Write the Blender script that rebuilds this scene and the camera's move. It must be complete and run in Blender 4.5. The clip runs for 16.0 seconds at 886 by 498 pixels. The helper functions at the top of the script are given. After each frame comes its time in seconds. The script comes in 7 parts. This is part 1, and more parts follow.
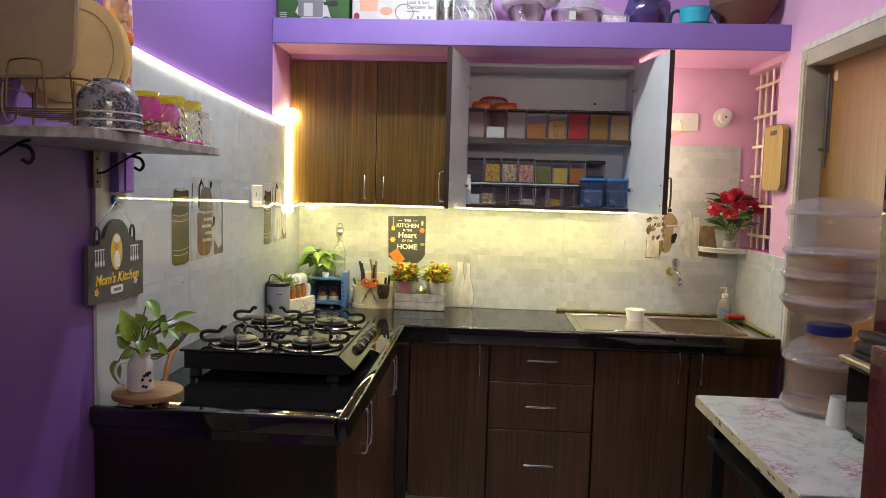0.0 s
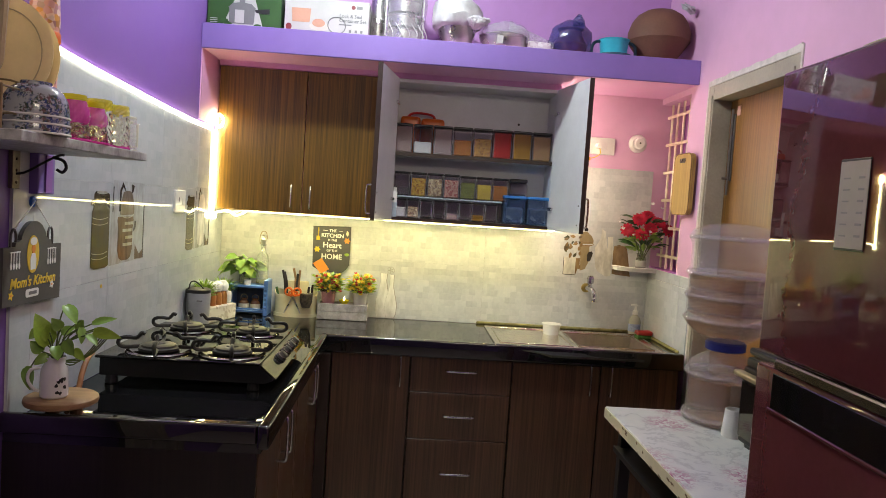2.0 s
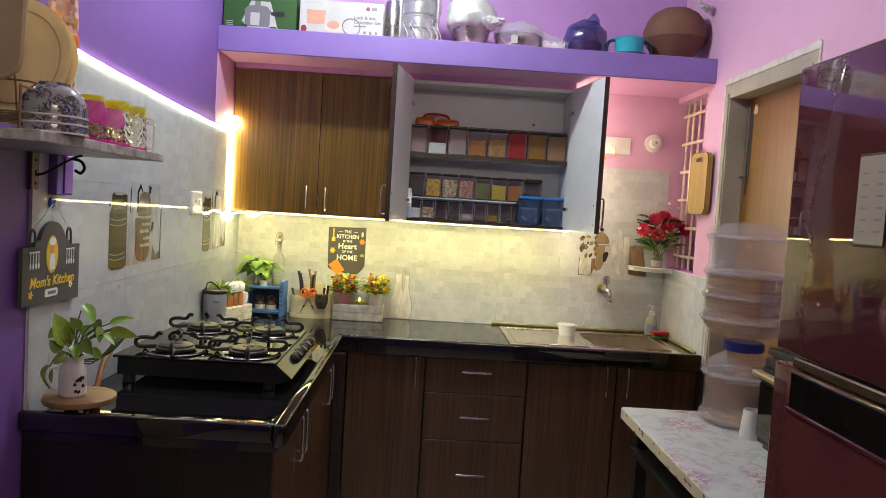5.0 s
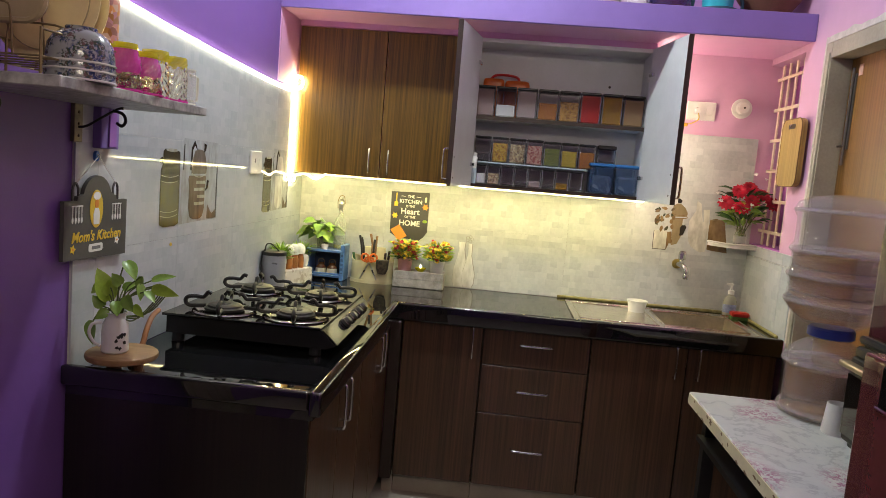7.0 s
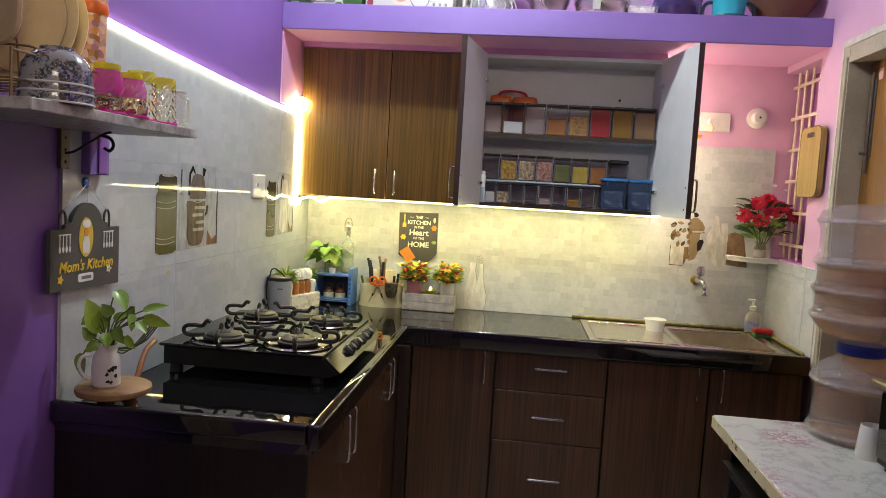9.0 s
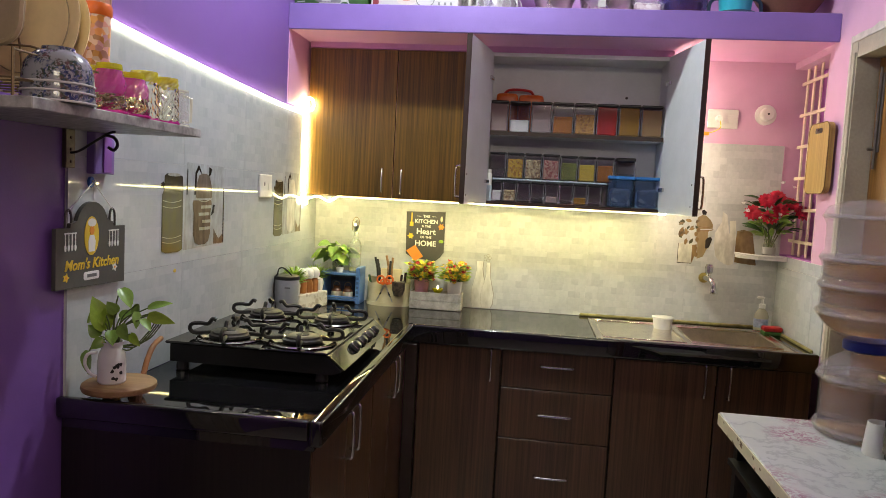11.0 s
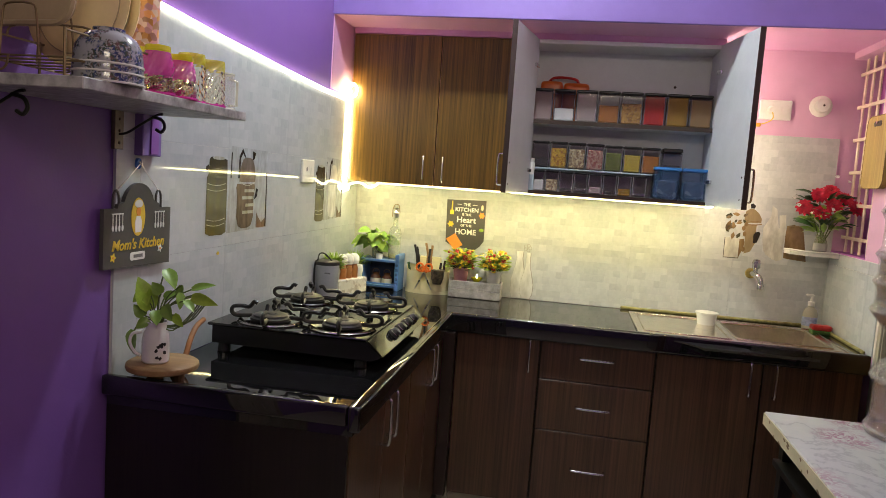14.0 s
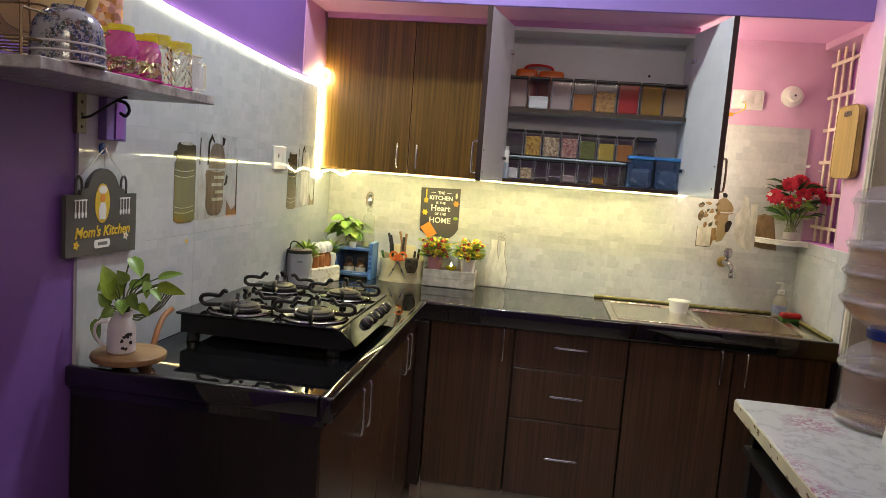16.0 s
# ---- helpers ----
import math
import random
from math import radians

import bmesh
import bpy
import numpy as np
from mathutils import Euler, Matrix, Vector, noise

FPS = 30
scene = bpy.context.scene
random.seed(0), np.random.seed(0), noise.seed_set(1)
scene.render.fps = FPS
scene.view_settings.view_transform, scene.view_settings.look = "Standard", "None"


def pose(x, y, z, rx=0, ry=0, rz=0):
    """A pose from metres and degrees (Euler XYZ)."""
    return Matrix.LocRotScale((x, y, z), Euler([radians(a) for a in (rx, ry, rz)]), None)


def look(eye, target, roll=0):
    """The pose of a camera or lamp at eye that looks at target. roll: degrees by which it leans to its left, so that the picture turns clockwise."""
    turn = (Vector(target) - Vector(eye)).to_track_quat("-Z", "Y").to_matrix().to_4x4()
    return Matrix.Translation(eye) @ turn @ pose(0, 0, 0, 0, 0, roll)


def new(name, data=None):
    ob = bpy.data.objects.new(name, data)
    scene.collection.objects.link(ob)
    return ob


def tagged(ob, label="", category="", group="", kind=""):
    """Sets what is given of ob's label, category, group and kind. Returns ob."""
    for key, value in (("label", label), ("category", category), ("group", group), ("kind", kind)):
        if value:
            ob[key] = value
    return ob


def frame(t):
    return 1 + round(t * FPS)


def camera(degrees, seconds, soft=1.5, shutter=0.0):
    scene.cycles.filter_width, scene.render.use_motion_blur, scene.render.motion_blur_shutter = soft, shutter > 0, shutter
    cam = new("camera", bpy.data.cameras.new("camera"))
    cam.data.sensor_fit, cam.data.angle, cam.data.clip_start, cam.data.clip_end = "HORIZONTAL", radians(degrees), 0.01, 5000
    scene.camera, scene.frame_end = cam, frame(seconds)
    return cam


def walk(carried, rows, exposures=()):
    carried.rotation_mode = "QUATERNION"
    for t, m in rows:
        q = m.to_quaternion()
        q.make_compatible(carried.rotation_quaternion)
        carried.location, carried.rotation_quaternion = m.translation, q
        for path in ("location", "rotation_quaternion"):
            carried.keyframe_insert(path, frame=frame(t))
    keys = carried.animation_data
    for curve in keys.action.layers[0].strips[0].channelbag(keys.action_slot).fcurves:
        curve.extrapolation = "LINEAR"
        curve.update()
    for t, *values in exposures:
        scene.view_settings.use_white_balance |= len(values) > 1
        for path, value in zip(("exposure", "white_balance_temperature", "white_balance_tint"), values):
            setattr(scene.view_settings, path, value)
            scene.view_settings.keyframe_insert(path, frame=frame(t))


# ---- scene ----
cam = camera(63.9, 16.0, soft=0.35)
PATH = [
    (0, (0.953, -3.486, 1.404), (0.836, -1.495, 1.244), 1.6),
    (0.5, (0.919, -3.566, 1.41), (0.771, -1.58, 1.231), 1.9),
    (1, (0.911, -3.58, 1.414), (0.901, -1.585, 1.283), 2.6),
    (1.5, (0.938, -3.567, 1.408), (0.841, -1.577, 1.239), 4.1),
    (2, (0.947, -3.544, 1.416), (1.045, -1.55, 1.296), 3.8),
    (2.5, (0.94, -3.541, 1.409), (1.002, -1.547, 1.274), 3.7),
    (3, (0.947, -3.543, 1.409), (1.002, -1.548, 1.273), 3.5),
    (5.5, (0.952, -3.543, 1.407), (1.005, -1.547, 1.293), 3.6),
    (6, (0.96, -3.526, 1.399), (0.989, -1.533, 1.238), 3.7),
    (6.3, (0.968, -3.484, 1.391), (1.009, -1.489, 1.247), 4.4),
    (6.5, (0.978, -3.46, 1.39), (0.901, -1.469, 1.215), 3.2),
    (7, (1.022, -3.419, 1.395), (0.862, -1.437, 1.177), 4.8),
    (7.5, (1.038, -3.386, 1.391), (0.864, -1.401, 1.217), 3.9),
    (8, (1.063, -3.355, 1.396), (0.861, -1.37, 1.257), 3.9),
    (8.2, (1.037, -3.337, 1.395), (0.84, -1.354, 1.228), 3.6),
    (10.5, (1.077, -3.331, 1.384), (0.84, -1.351, 1.233), 3.0),
    (11, (1.077, -3.335, 1.383), (0.829, -1.357, 1.22), 3.0),
    (11.5, (1.07, -3.315, 1.375), (0.614, -1.379, 1.161), 2.4),
    (12, (1.078, -3.317, 1.382), (0.646, -1.372, 1.208), 2.3),
    (12.5, (1.077, -3.32, 1.381), (0.69, -1.366, 1.203), 2.7),
    (13, (1.07, -3.319, 1.381), (0.648, -1.373, 1.188), 2.5),
    (13.5, (1.072, -3.319, 1.379), (0.702, -1.362, 1.193), 3.2),
    (14, (1.064, -3.318, 1.378), (0.714, -1.359, 1.178), 4.0),
    (14.5, (1.056, -3.314, 1.372), (0.706, -1.355, 1.172), 3.7),
    (15, (1.054, -3.31, 1.374), (0.677, -1.356, 1.169), 3.5),
    (15.5, (1.058, -3.304, 1.373), (0.701, -1.348, 1.157), 3.3),
    (16, (1.063, -3.297, 1.374), (0.786, -1.329, 1.148), 4.3),
]
walk(cam, [(t, look(eye, target, roll)) for t, eye, target, roll in PATH])

# ---------------- world, lamps, exposure ----------------
scene.view_settings.exposure = 0.0
world = bpy.data.worlds.new("world")
world.use_nodes = True
scene.world = world
world.node_tree.nodes["Background"].inputs[0].default_value = (0.05, 0.05, 0.06, 1)
world.node_tree.nodes["Background"].inputs[1].default_value = 0.2


def area_lamp(name, eye, target, sx, sy, watts, colour):
    d = bpy.data.lights.new(name, "AREA")
    d.shape, d.size, d.size_y, d.energy, d.color = "RECTANGLE", sx, sy, watts, colour
    o = new(name, d)
    o.matrix_world = look(eye, target)
    return o


# bare bulb hanging under the ceiling, and the glow of the next room behind
bulb = bpy.data.lights.new("bulb_lamp", "POINT")
bulb.energy, bulb.color, bulb.shadow_soft_size = 57, (0.86, 0.96, 0.94), 0.045
new("bulb_lamp", bulb).location = (0.72, -1.05, 2.74)
area_lamp("hall_lamp", (1.45, -4.2, 2.45), (0.3, -1.3, 1.2), 0.8, 0.3, 12, (1.0, 0.86, 0.66))


# ---------------- materials ----------------
def nodes_of(name):
    m = bpy.data.materials.new(name)
    m.use_nodes = True
    nt = m.node_tree
    b = nt.nodes["Principled BSDF"]
    return m, nt, b


def coords(nt, scale=(1, 1, 1), rot=(0, 0, 0), kind="Object"):
    tc = nt.nodes.new("ShaderNodeTexCoord")
    mp = nt.nodes.new("ShaderNodeMapping")
    mp.inputs["Scale"].default_value = scale
    mp.inputs["Rotation"].default_value = rot
    nt.links.new(tc.outputs[kind], mp.inputs["Vector"])
    return mp.outputs["Vector"]


def noise_tex(nt, vec, scale, detail=4, rough=0.55, dist=0.0):
    n = nt.nodes.new("ShaderNodeTexNoise")
    n.inputs["Scale"].default_value = scale
    n.inputs["Detail"].default_value = detail
    n.inputs["Roughness"].default_value = rough
    n.inputs["Distortion"].default_value = dist
    nt.links.new(vec, n.inputs["Vector"])
    return n.outputs["Fac"]


def ramp(nt, fac, stops):
    r = nt.nodes.new("ShaderNodeValToRGB")
    r.color_ramp.elements[0].position, r.color_ramp.elements[0].color = stops[0][0], (*stops[0][1], 1)
    r.color_ramp.elements[1].position, r.color_ramp.elements[1].color = stops[-1][0], (*stops[-1][1], 1)
    for p, c in stops[1:-1]:
        e = r.color_ramp.elements.new(p)
        e.color = (*c, 1)
    nt.links.new(fac, r.inputs["Fac"])
    return r.outputs["Color"]


def blend(nt, fac, a, b, mode="MIX"):
    mx = nt.nodes.new("ShaderNodeMix")
    mx.data_type, mx.blend_type = "RGBA", mode
    for sock, v in ((mx.inputs[0], fac), (mx.inputs[6], a), (mx.inputs[7], b)):
        if isinstance(v, (int, float)):
            sock.default_value = v
        elif isinstance(v, tuple):
            sock.default_value = (*v, 1)
        else:
            nt.links.new(v, sock)
    return mx.outputs[2]


def bump(nt, b, height, strength, distance=0.002):
    bp = nt.nodes.new("ShaderNodeBump")
    bp.inputs["Strength"].default_value = strength
    bp.inputs["Distance"].default_value = distance
    nt.links.new(height, bp.inputs["Height"])
    nt.links.new(bp.outputs["Normal"], b.inputs["Normal"])


def rough_from(nt, b, fac, lo, hi):
    mr = nt.nodes.new("ShaderNodeMapRange")
    mr.inputs["To Min"].default_value, mr.inputs["To Max"].default_value = lo, hi
    nt.links.new(fac, mr.inputs["Value"])
    nt.links.new(mr.outputs[0], b.inputs["Roughness"])


def shade(c, k):
    return tuple(min(1, v * k) for v in c)


def surface(name, col, rough=0.5, var=0.12, scale=9, fine=90, strength=0.15, metal=0.0, second=None, coat=0.0):
    """Painted, plastic, ceramic or metal surface with cloudy variation and fine grain."""
    m, nt, b = nodes_of(name)
    v = coords(nt)
    big = noise_tex(nt, v, scale, 5)
    small = noise_tex(nt, v, fine, 3)
    c = ramp(nt, big, [(0.3, shade(col, 1 - var)), (0.7, second or shade(col, 1 + var))])
    c = blend(nt, 0.25 * var / 0.12 * 0.5, c, ramp(nt, small, [(0.35, shade(col, 0.7)), (0.65, shade(col, 1.2))]))
    nt.links.new(c, b.inputs["Base Color"])
    rough_from(nt, b, big, max(0.02, rough * 0.8), min(1, rough * 1.2))
    b.inputs["Metallic"].default_value = metal
    b.inputs["Coat Weight"].default_value = coat
    if strength:
        bump(nt, b, small, strength, 0.001)
    return m


def wall_paint(name, col):
    m, nt, b = nodes_of(name)
    v = coords(nt)
    big = noise_tex(nt, v, 1.7, 5, 0.6)
    mid = noise_tex(nt, v, 14, 4)
    fine = noise_tex(nt, v, 160, 2)
    c = blend(nt, 0.5, ramp(nt, big, [(0.25, shade(col, 0.88)), (0.75, shade(col, 1.1))]),
              ramp(nt, mid, [(0.3, shade(col, 0.93)), (0.7, shade(col, 1.06))]))
    nt.links.new(c, b.inputs["Base Color"])
    rough_from(nt, b, mid, 0.42, 0.6)
    bump(nt, b, blend(nt, 0.5, mid, fine), 0.25, 0.002)
    return m


def laminate(name, dark, light, along="z", rough=0.32):
    """Wood-print laminate, grain running along one axis."""
    m, nt, b = nodes_of(name)
    s = {"z": (95, 95, 1.6), "x": (1.6, 95, 95), "y": (95, 1.6, 95)}[along]
    s2 = {"z": (16, 16, 0.7), "x": (0.7, 16, 16), "y": (16, 0.7, 16)}[along]
    g = noise_tex(nt, coords(nt, s), 1.0, 6, 0.65, 0.3)
    w = noise_tex(nt, coords(nt, s2), 1.0, 3, 0.5, 0.6)
    c = ramp(nt, g, [(0.38, dark), (0.5, tuple((a + c2) / 2 for a, c2 in zip(dark, light))), (0.64, light)])
    c = blend(nt, 0.32, c, ramp(nt, w, [(0.35, shade(dark, 0.8)), (0.65, light)]))
    oi = nt.nodes.new("ShaderNodeObjectInfo")
    c = blend(nt, 0.14, c, ramp(nt, oi.outputs["Random"], [(0.0, shade(dark, 0.8)), (1.0, light)]))
    nt.links.new(c, b.inputs["Base Color"])
    rough_from(nt, b, w, rough * 0.8, rough * 1.25)
    bump(nt, b, g, 0.12, 0.0008)
    return m


def mosaic_tile(name, calm=0.0, tone=(0.54, 0.56, 0.57)):
    """Glazed wall tile printed with a pale mosaic of small uneven bricks."""
    m, nt, b = nodes_of(name)
    sp = nt.nodes.new("ShaderNodeSeparateXYZ")
    nt.links.new(nt.nodes.new("ShaderNodeTexCoord").outputs["Object"], sp.inputs[0])
    along = nt.nodes.new("ShaderNodeMath")
    along.operation = "ADD"
    nt.links.new(sp.outputs["X"], along.inputs[0])
    nt.links.new(sp.outputs["Y"], along.inputs[1])
    flat = nt.nodes.new("ShaderNodeCombineXYZ")
    nt.links.new(along.outputs[0], flat.inputs[0])
    nt.links.new(sp.outputs["Z"], flat.inputs[1])
    wob = nt.nodes.new("ShaderNodeTexNoise")
    wob.inputs["Scale"].default_value = 45
    nt.links.new(flat.outputs[0], wob.inputs["Vector"])
    v = blend(nt, 0.005, flat.outputs[0], wob.outputs["Color"], "ADD")
    oi = nt.nodes.new("ShaderNodeObjectInfo")
    br = nt.nodes.new("ShaderNodeTexBrick")
    br.inputs["Scale"].default_value = 1.0
    br.inputs["Brick Width"].default_value, br.inputs["Row Height"].default_value = 0.056, 0.031
    br.inputs["Mortar Size"].default_value, br.inputs["Mortar Smooth"].default_value = 0.0007, 0.3
    br.inputs["Color1"].default_value, br.inputs["Color2"].default_value = (0.34, 0.37, 0.40, 1), (0.74, 0.75, 0.74, 1)
    br.inputs["Mortar"].default_value = (0.52, 0.55, 0.57, 1)
    br.offset_frequency, br.squash, br.squash_frequency = 2, 0.6, 3
    nt.links.new(v, br.inputs["Vector"])
    half = nt.nodes.new("ShaderNodeTexBrick")
    half.inputs["Scale"].default_value = 1.0
    half.inputs["Brick Width"].default_value, half.inputs["Row Height"].default_value = 0.087, 0.062
    half.inputs["Mortar Size"].default_value = 0.0005
    half.inputs["Color1"].default_value, half.inputs["Color2"].default_value = (0.38, 0.41, 0.44, 1), (0.72, 0.73, 0.72, 1)
    half.inputs["Mortar"].default_value = (0.55, 0.57, 0.58, 1)
    half.offset = 0.37
    nt.links.new(v, half.inputs["Vector"])
    cloud = noise_tex(nt, v, 9, 5, 0.6)
    spot = noise_tex(nt, v, 60, 3, 0.6)
    c = blend(nt, 0.42, br.outputs["Color"], half.outputs["Color"])
    c = blend(nt, 0.22, c, ramp(nt, spot, [(0.38, (0.40, 0.43, 0.46)), (0.62, (0.72, 0.73, 0.72))]))
    c = blend(nt, 0.25, c, ramp(nt, cloud, [(0.3, (0.38, 0.41, 0.44)), (0.7, (0.68, 0.69, 0.69))]))
    c = blend(nt, 0.10, c, ramp(nt, oi.outputs["Random"], [(0, (0.5, 0.5, 0.5)), (1, (0.72, 0.71, 0.68))]))
    # calm mutes the print towards tone, which can carry the wall's light
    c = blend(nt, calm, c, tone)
    nt.links.new(c, b.inputs["Base Color"])
    rough_from(nt, b, cloud, 0.012, 0.03)
    bump(nt, b, noise_tex(nt, v, 12, 3), 0.02, 0.001)
    return m


def granite(name):
    m, nt, b = nodes_of(name)
    v = coords(nt)
    s = noise_tex(nt, v, 260, 2, 0.7)
    b.inputs["Specular IOR Level"].default_value = 1.0
    c = ramp(nt, s, [(0.45, (0.006, 0.006, 0.007)), (0.68, (0.012, 0.012, 0.013)), (0.8, (0.06, 0.06, 0.06))])
    nt.links.new(c, b.inputs["Base Color"])
    rough_from(nt, b, noise_tex(nt, v, 6, 4), 0.008, 0.03)
    return m


def glass(name, col=(1, 1, 1), rough=0.03, ior=1.45):
    m, nt, b = nodes_of(name)
    b.inputs["Base Color"].default_value = (*col, 1)
    b.inputs["Transmission Weight"].default_value = 1.0
    rough_from(nt, b, noise_tex(nt, coords(nt), 20, 3), rough * 0.7, rough * 1.4)
    b.inputs["IOR"].default_value = ior
    return m


def clear_plastic(name, col, rough=0.12, alpha=0.35, spec=0.5):
    """Thin clear plastic: mostly see-through, with a glossy skin."""
    m, nt, b = nodes_of(name)
    b.inputs["Base Color"].default_value = (*col, 1)
    rough_from(nt, b, noise_tex(nt, coords(nt), 25, 3), rough * 0.7, rough * 1.4)
    b.inputs["Alpha"].default_value = alpha
    b.inputs["Specular IOR Level"].default_value = spec
    return m


def glow(name, col, strength):
    m, nt, b = nodes_of(name)
    b.inputs["Base Color"].default_value = (*col, 1)
    b.inputs["Emission Color"].default_value = (*col, 1)
    b.inputs["Emission Strength"].default_value = strength
    return m


def speckled(name, cols, scale, rough=0.6, edge=0.5):
    """Grains, printed flowers or marbled film: cells in several colours."""
    m, nt, b = nodes_of(name)
    v = coords(nt)
    vo = nt.nodes.new("ShaderNodeTexVoronoi")
    vo.inputs["Scale"].default_value = scale
    nt.links.new(v, vo.inputs["Vector"])
    sep = nt.nodes.new("ShaderNodeSeparateColor")
    nt.links.new(vo.outputs["Color"], sep.inputs[0])
    c = ramp(nt, sep.outputs[0], [(i / max(1, len(cols) - 1), c) for i, c in enumerate(cols)])
    nt.links.new(c, b.inputs["Base Color"])
    b.inputs["Roughness"].default_value = rough
    bump(nt, b, vo.outputs["Distance"], edge, 0.002)
    return m


PURPLE = wall_paint("purple_paint", (0.185, 0.088, 0.345))
LILAC = wall_paint("lilac_paint", (0.22, 0.136, 0.43))
PINK = wall_paint("pink_paint", (0.68, 0.35, 0.60))
PALE_PINK = wall_paint("pale_pink_paint", (0.67, 0.39, 0.58))
CEILING_WHITE = wall_paint("ceiling_white", (0.78, 0.77, 0.76))
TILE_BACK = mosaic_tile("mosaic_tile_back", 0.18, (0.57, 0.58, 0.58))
# same tile as the back; dimmer, bluish light is painted into its tone
TILE_SIDE = mosaic_tile("mosaic_tile_cool_shade", 0.5, (0.47, 0.52, 0.565))
GROUT = surface("grout", (0.6, 0.6, 0.58), 0.8)
MOSS = surface("stained_sealant", (0.23, 0.2, 0.05), 0.7, 0.5, 30, 120, 0.5, second=(0.45, 0.4, 0.2))
GRANITE = granite("black_granite")
WALNUT = laminate("walnut_laminate", (0.034, 0.016, 0.003), (0.195, 0.100, 0.014))
DARK_WALNUT = laminate("dark_walnut_laminate", (0.028, 0.0135, 0.0075), (0.122, 0.062, 0.031))
INNER_WHITE = surface("white_board", (0.70, 0.72, 0.73), 0.4, 0.05)
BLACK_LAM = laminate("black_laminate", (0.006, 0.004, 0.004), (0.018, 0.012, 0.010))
LOFT_PINK = wall_paint("orchid_paint", (0.46, 0.24, 0.55))
DARK_EDGE = surface("dark_edge_band", (0.03, 0.016, 0.012), 0.4)
TAN_EDGE = surface("worn_tan_edge", (0.34, 0.17, 0.06), 0.5, 0.35, 30)
CHROME = surface("brushed_steel", (0.62, 0.62, 0.63), 0.22, 0.1, 40, 200, 0.05, 1.0)
STEEL = surface("steel", (0.55, 0.54, 0.52), 0.28, 0.12, 14, 150, 0.08, 1.0)
BLACK_METAL = surface("black_enamel", (0.006, 0.006, 0.007), 0.45)
BLACK_GLASS = surface("black_glass", (0.008, 0.008, 0.008), 0.05, 0.1, 9, 90, 0.0)
IRON = surface("cast_iron", (0.008, 0.008, 0.008), 0.42, 0.2, 20, 150, 0.25)
LED_WARM = glow("led_warm_white", (1.0, 0.87, 0.38), 104.0)
LED_END = glow("led_cabinet_end", (1.0, 0.82, 0.56), 125.0)
LED_SIDE = glow("led_side", (1.0, 0.86, 0.38), 64.0)
LED_COIL = glow("led_coil", (1.0, 0.86, 0.38), 60.0)
LED_DIM = glow("led_warm_white_far", (1.0, 0.93, 0.70), 13.0)
FLOOR_TILE = surface("floor_tile", (0.42, 0.38, 0.32), 0.25, 0.1, 4, 60, 0.05)
PLINTH = surface("plinth_tile", (0.38, 0.33, 0.27), 0.3)
DOOR_WOOD = laminate("teak_door", (0.145, 0.060, 0.009), (0.25, 0.115, 0.020))
FRAME_GREY = surface("grey_frame_paint", (0.38, 0.34, 0.27), 0.5, 0.2, 6)
GREY_BOLT = surface("dull_bolt_steel", (0.13, 0.11, 0.10), 0.5, 0.2, 30, 90, 0.1, 0.3)
CHIP_BROWN = surface("bare_chipboard", (0.17, 0.11, 0.06), 0.8, 0.3, 60)
WHITE_PAINT = surface("chipped_white_paint", (0.62, 0.58, 0.54), 0.6, 0.2, 25)
WINE = surface("wine_glass_door", (0.105, 0.028, 0.030), 0.022, 0.12, 5, 90, 0.0, coat=0.15)
WINE_SIDE = surface("wine_side_panel", (0.10, 0.035, 0.11), 0.3)
WHITE_PLASTIC = surface("white_plastic", (0.74, 0.73, 0.70), 0.35, 0.05)
CREAM = surface("cream_plastic", (0.66, 0.60, 0.42), 0.4)


# ---------------- mesh helpers ----------------
def thing(name, at, label, category, group="", kind="", turn=0):
    ob = new(name)
    ob.empty_display_size = 0.05
    ob.matrix_world = pose(*at, 0, 0, turn)
    return tagged(ob, label, category, group, kind)


def part(name, bm, material, parent=None, label="", smooth=False):
    me = bpy.data.meshes.new(name)
    bmesh.ops.recalc_face_normals(bm, faces=bm.faces[:])
    bm.to_mesh(me)
    bm.free()
    for mm in material if isinstance(material, (list, tuple)) else [material]:
        me.materials.append(mm)
    if smooth:
        me.polygons.foreach_set("use_smooth", [True] * len(me.polygons))
        me.set_sharp_from_angle(angle=radians(38))
    ob = new(name, me)
    if parent:
        ob.parent = parent
    if label:
        ob["label"] = label
    return ob


def setting(name, bm, material, label, category):
    return tagged(part(name, bm, material), label, category, "", "structure")


def box(x0, x1, y0, y1, z0, z1, r=0.0, bm=None, seg=1):
    bm = bm or bmesh.new()
    vs = [bm.verts.new((x, y, z)) for x in (x0, x1) for y in (y0, y1) for z in (z0, z1)]
    fs = [bm.faces.new([vs[i] for i in q]) for q in ((0, 1, 3, 2), (4, 6, 7, 5), (0, 4, 5, 1), (2, 3, 7, 6), (0, 2, 6, 4), (1, 5, 7, 3))]
    if r:
        es = list({e for f in fs for e in f.edges})
        bmesh.ops.bevel(bm, geom=es, offset=r, segments=seg, affect="EDGES", profile=0.6)
    return bm


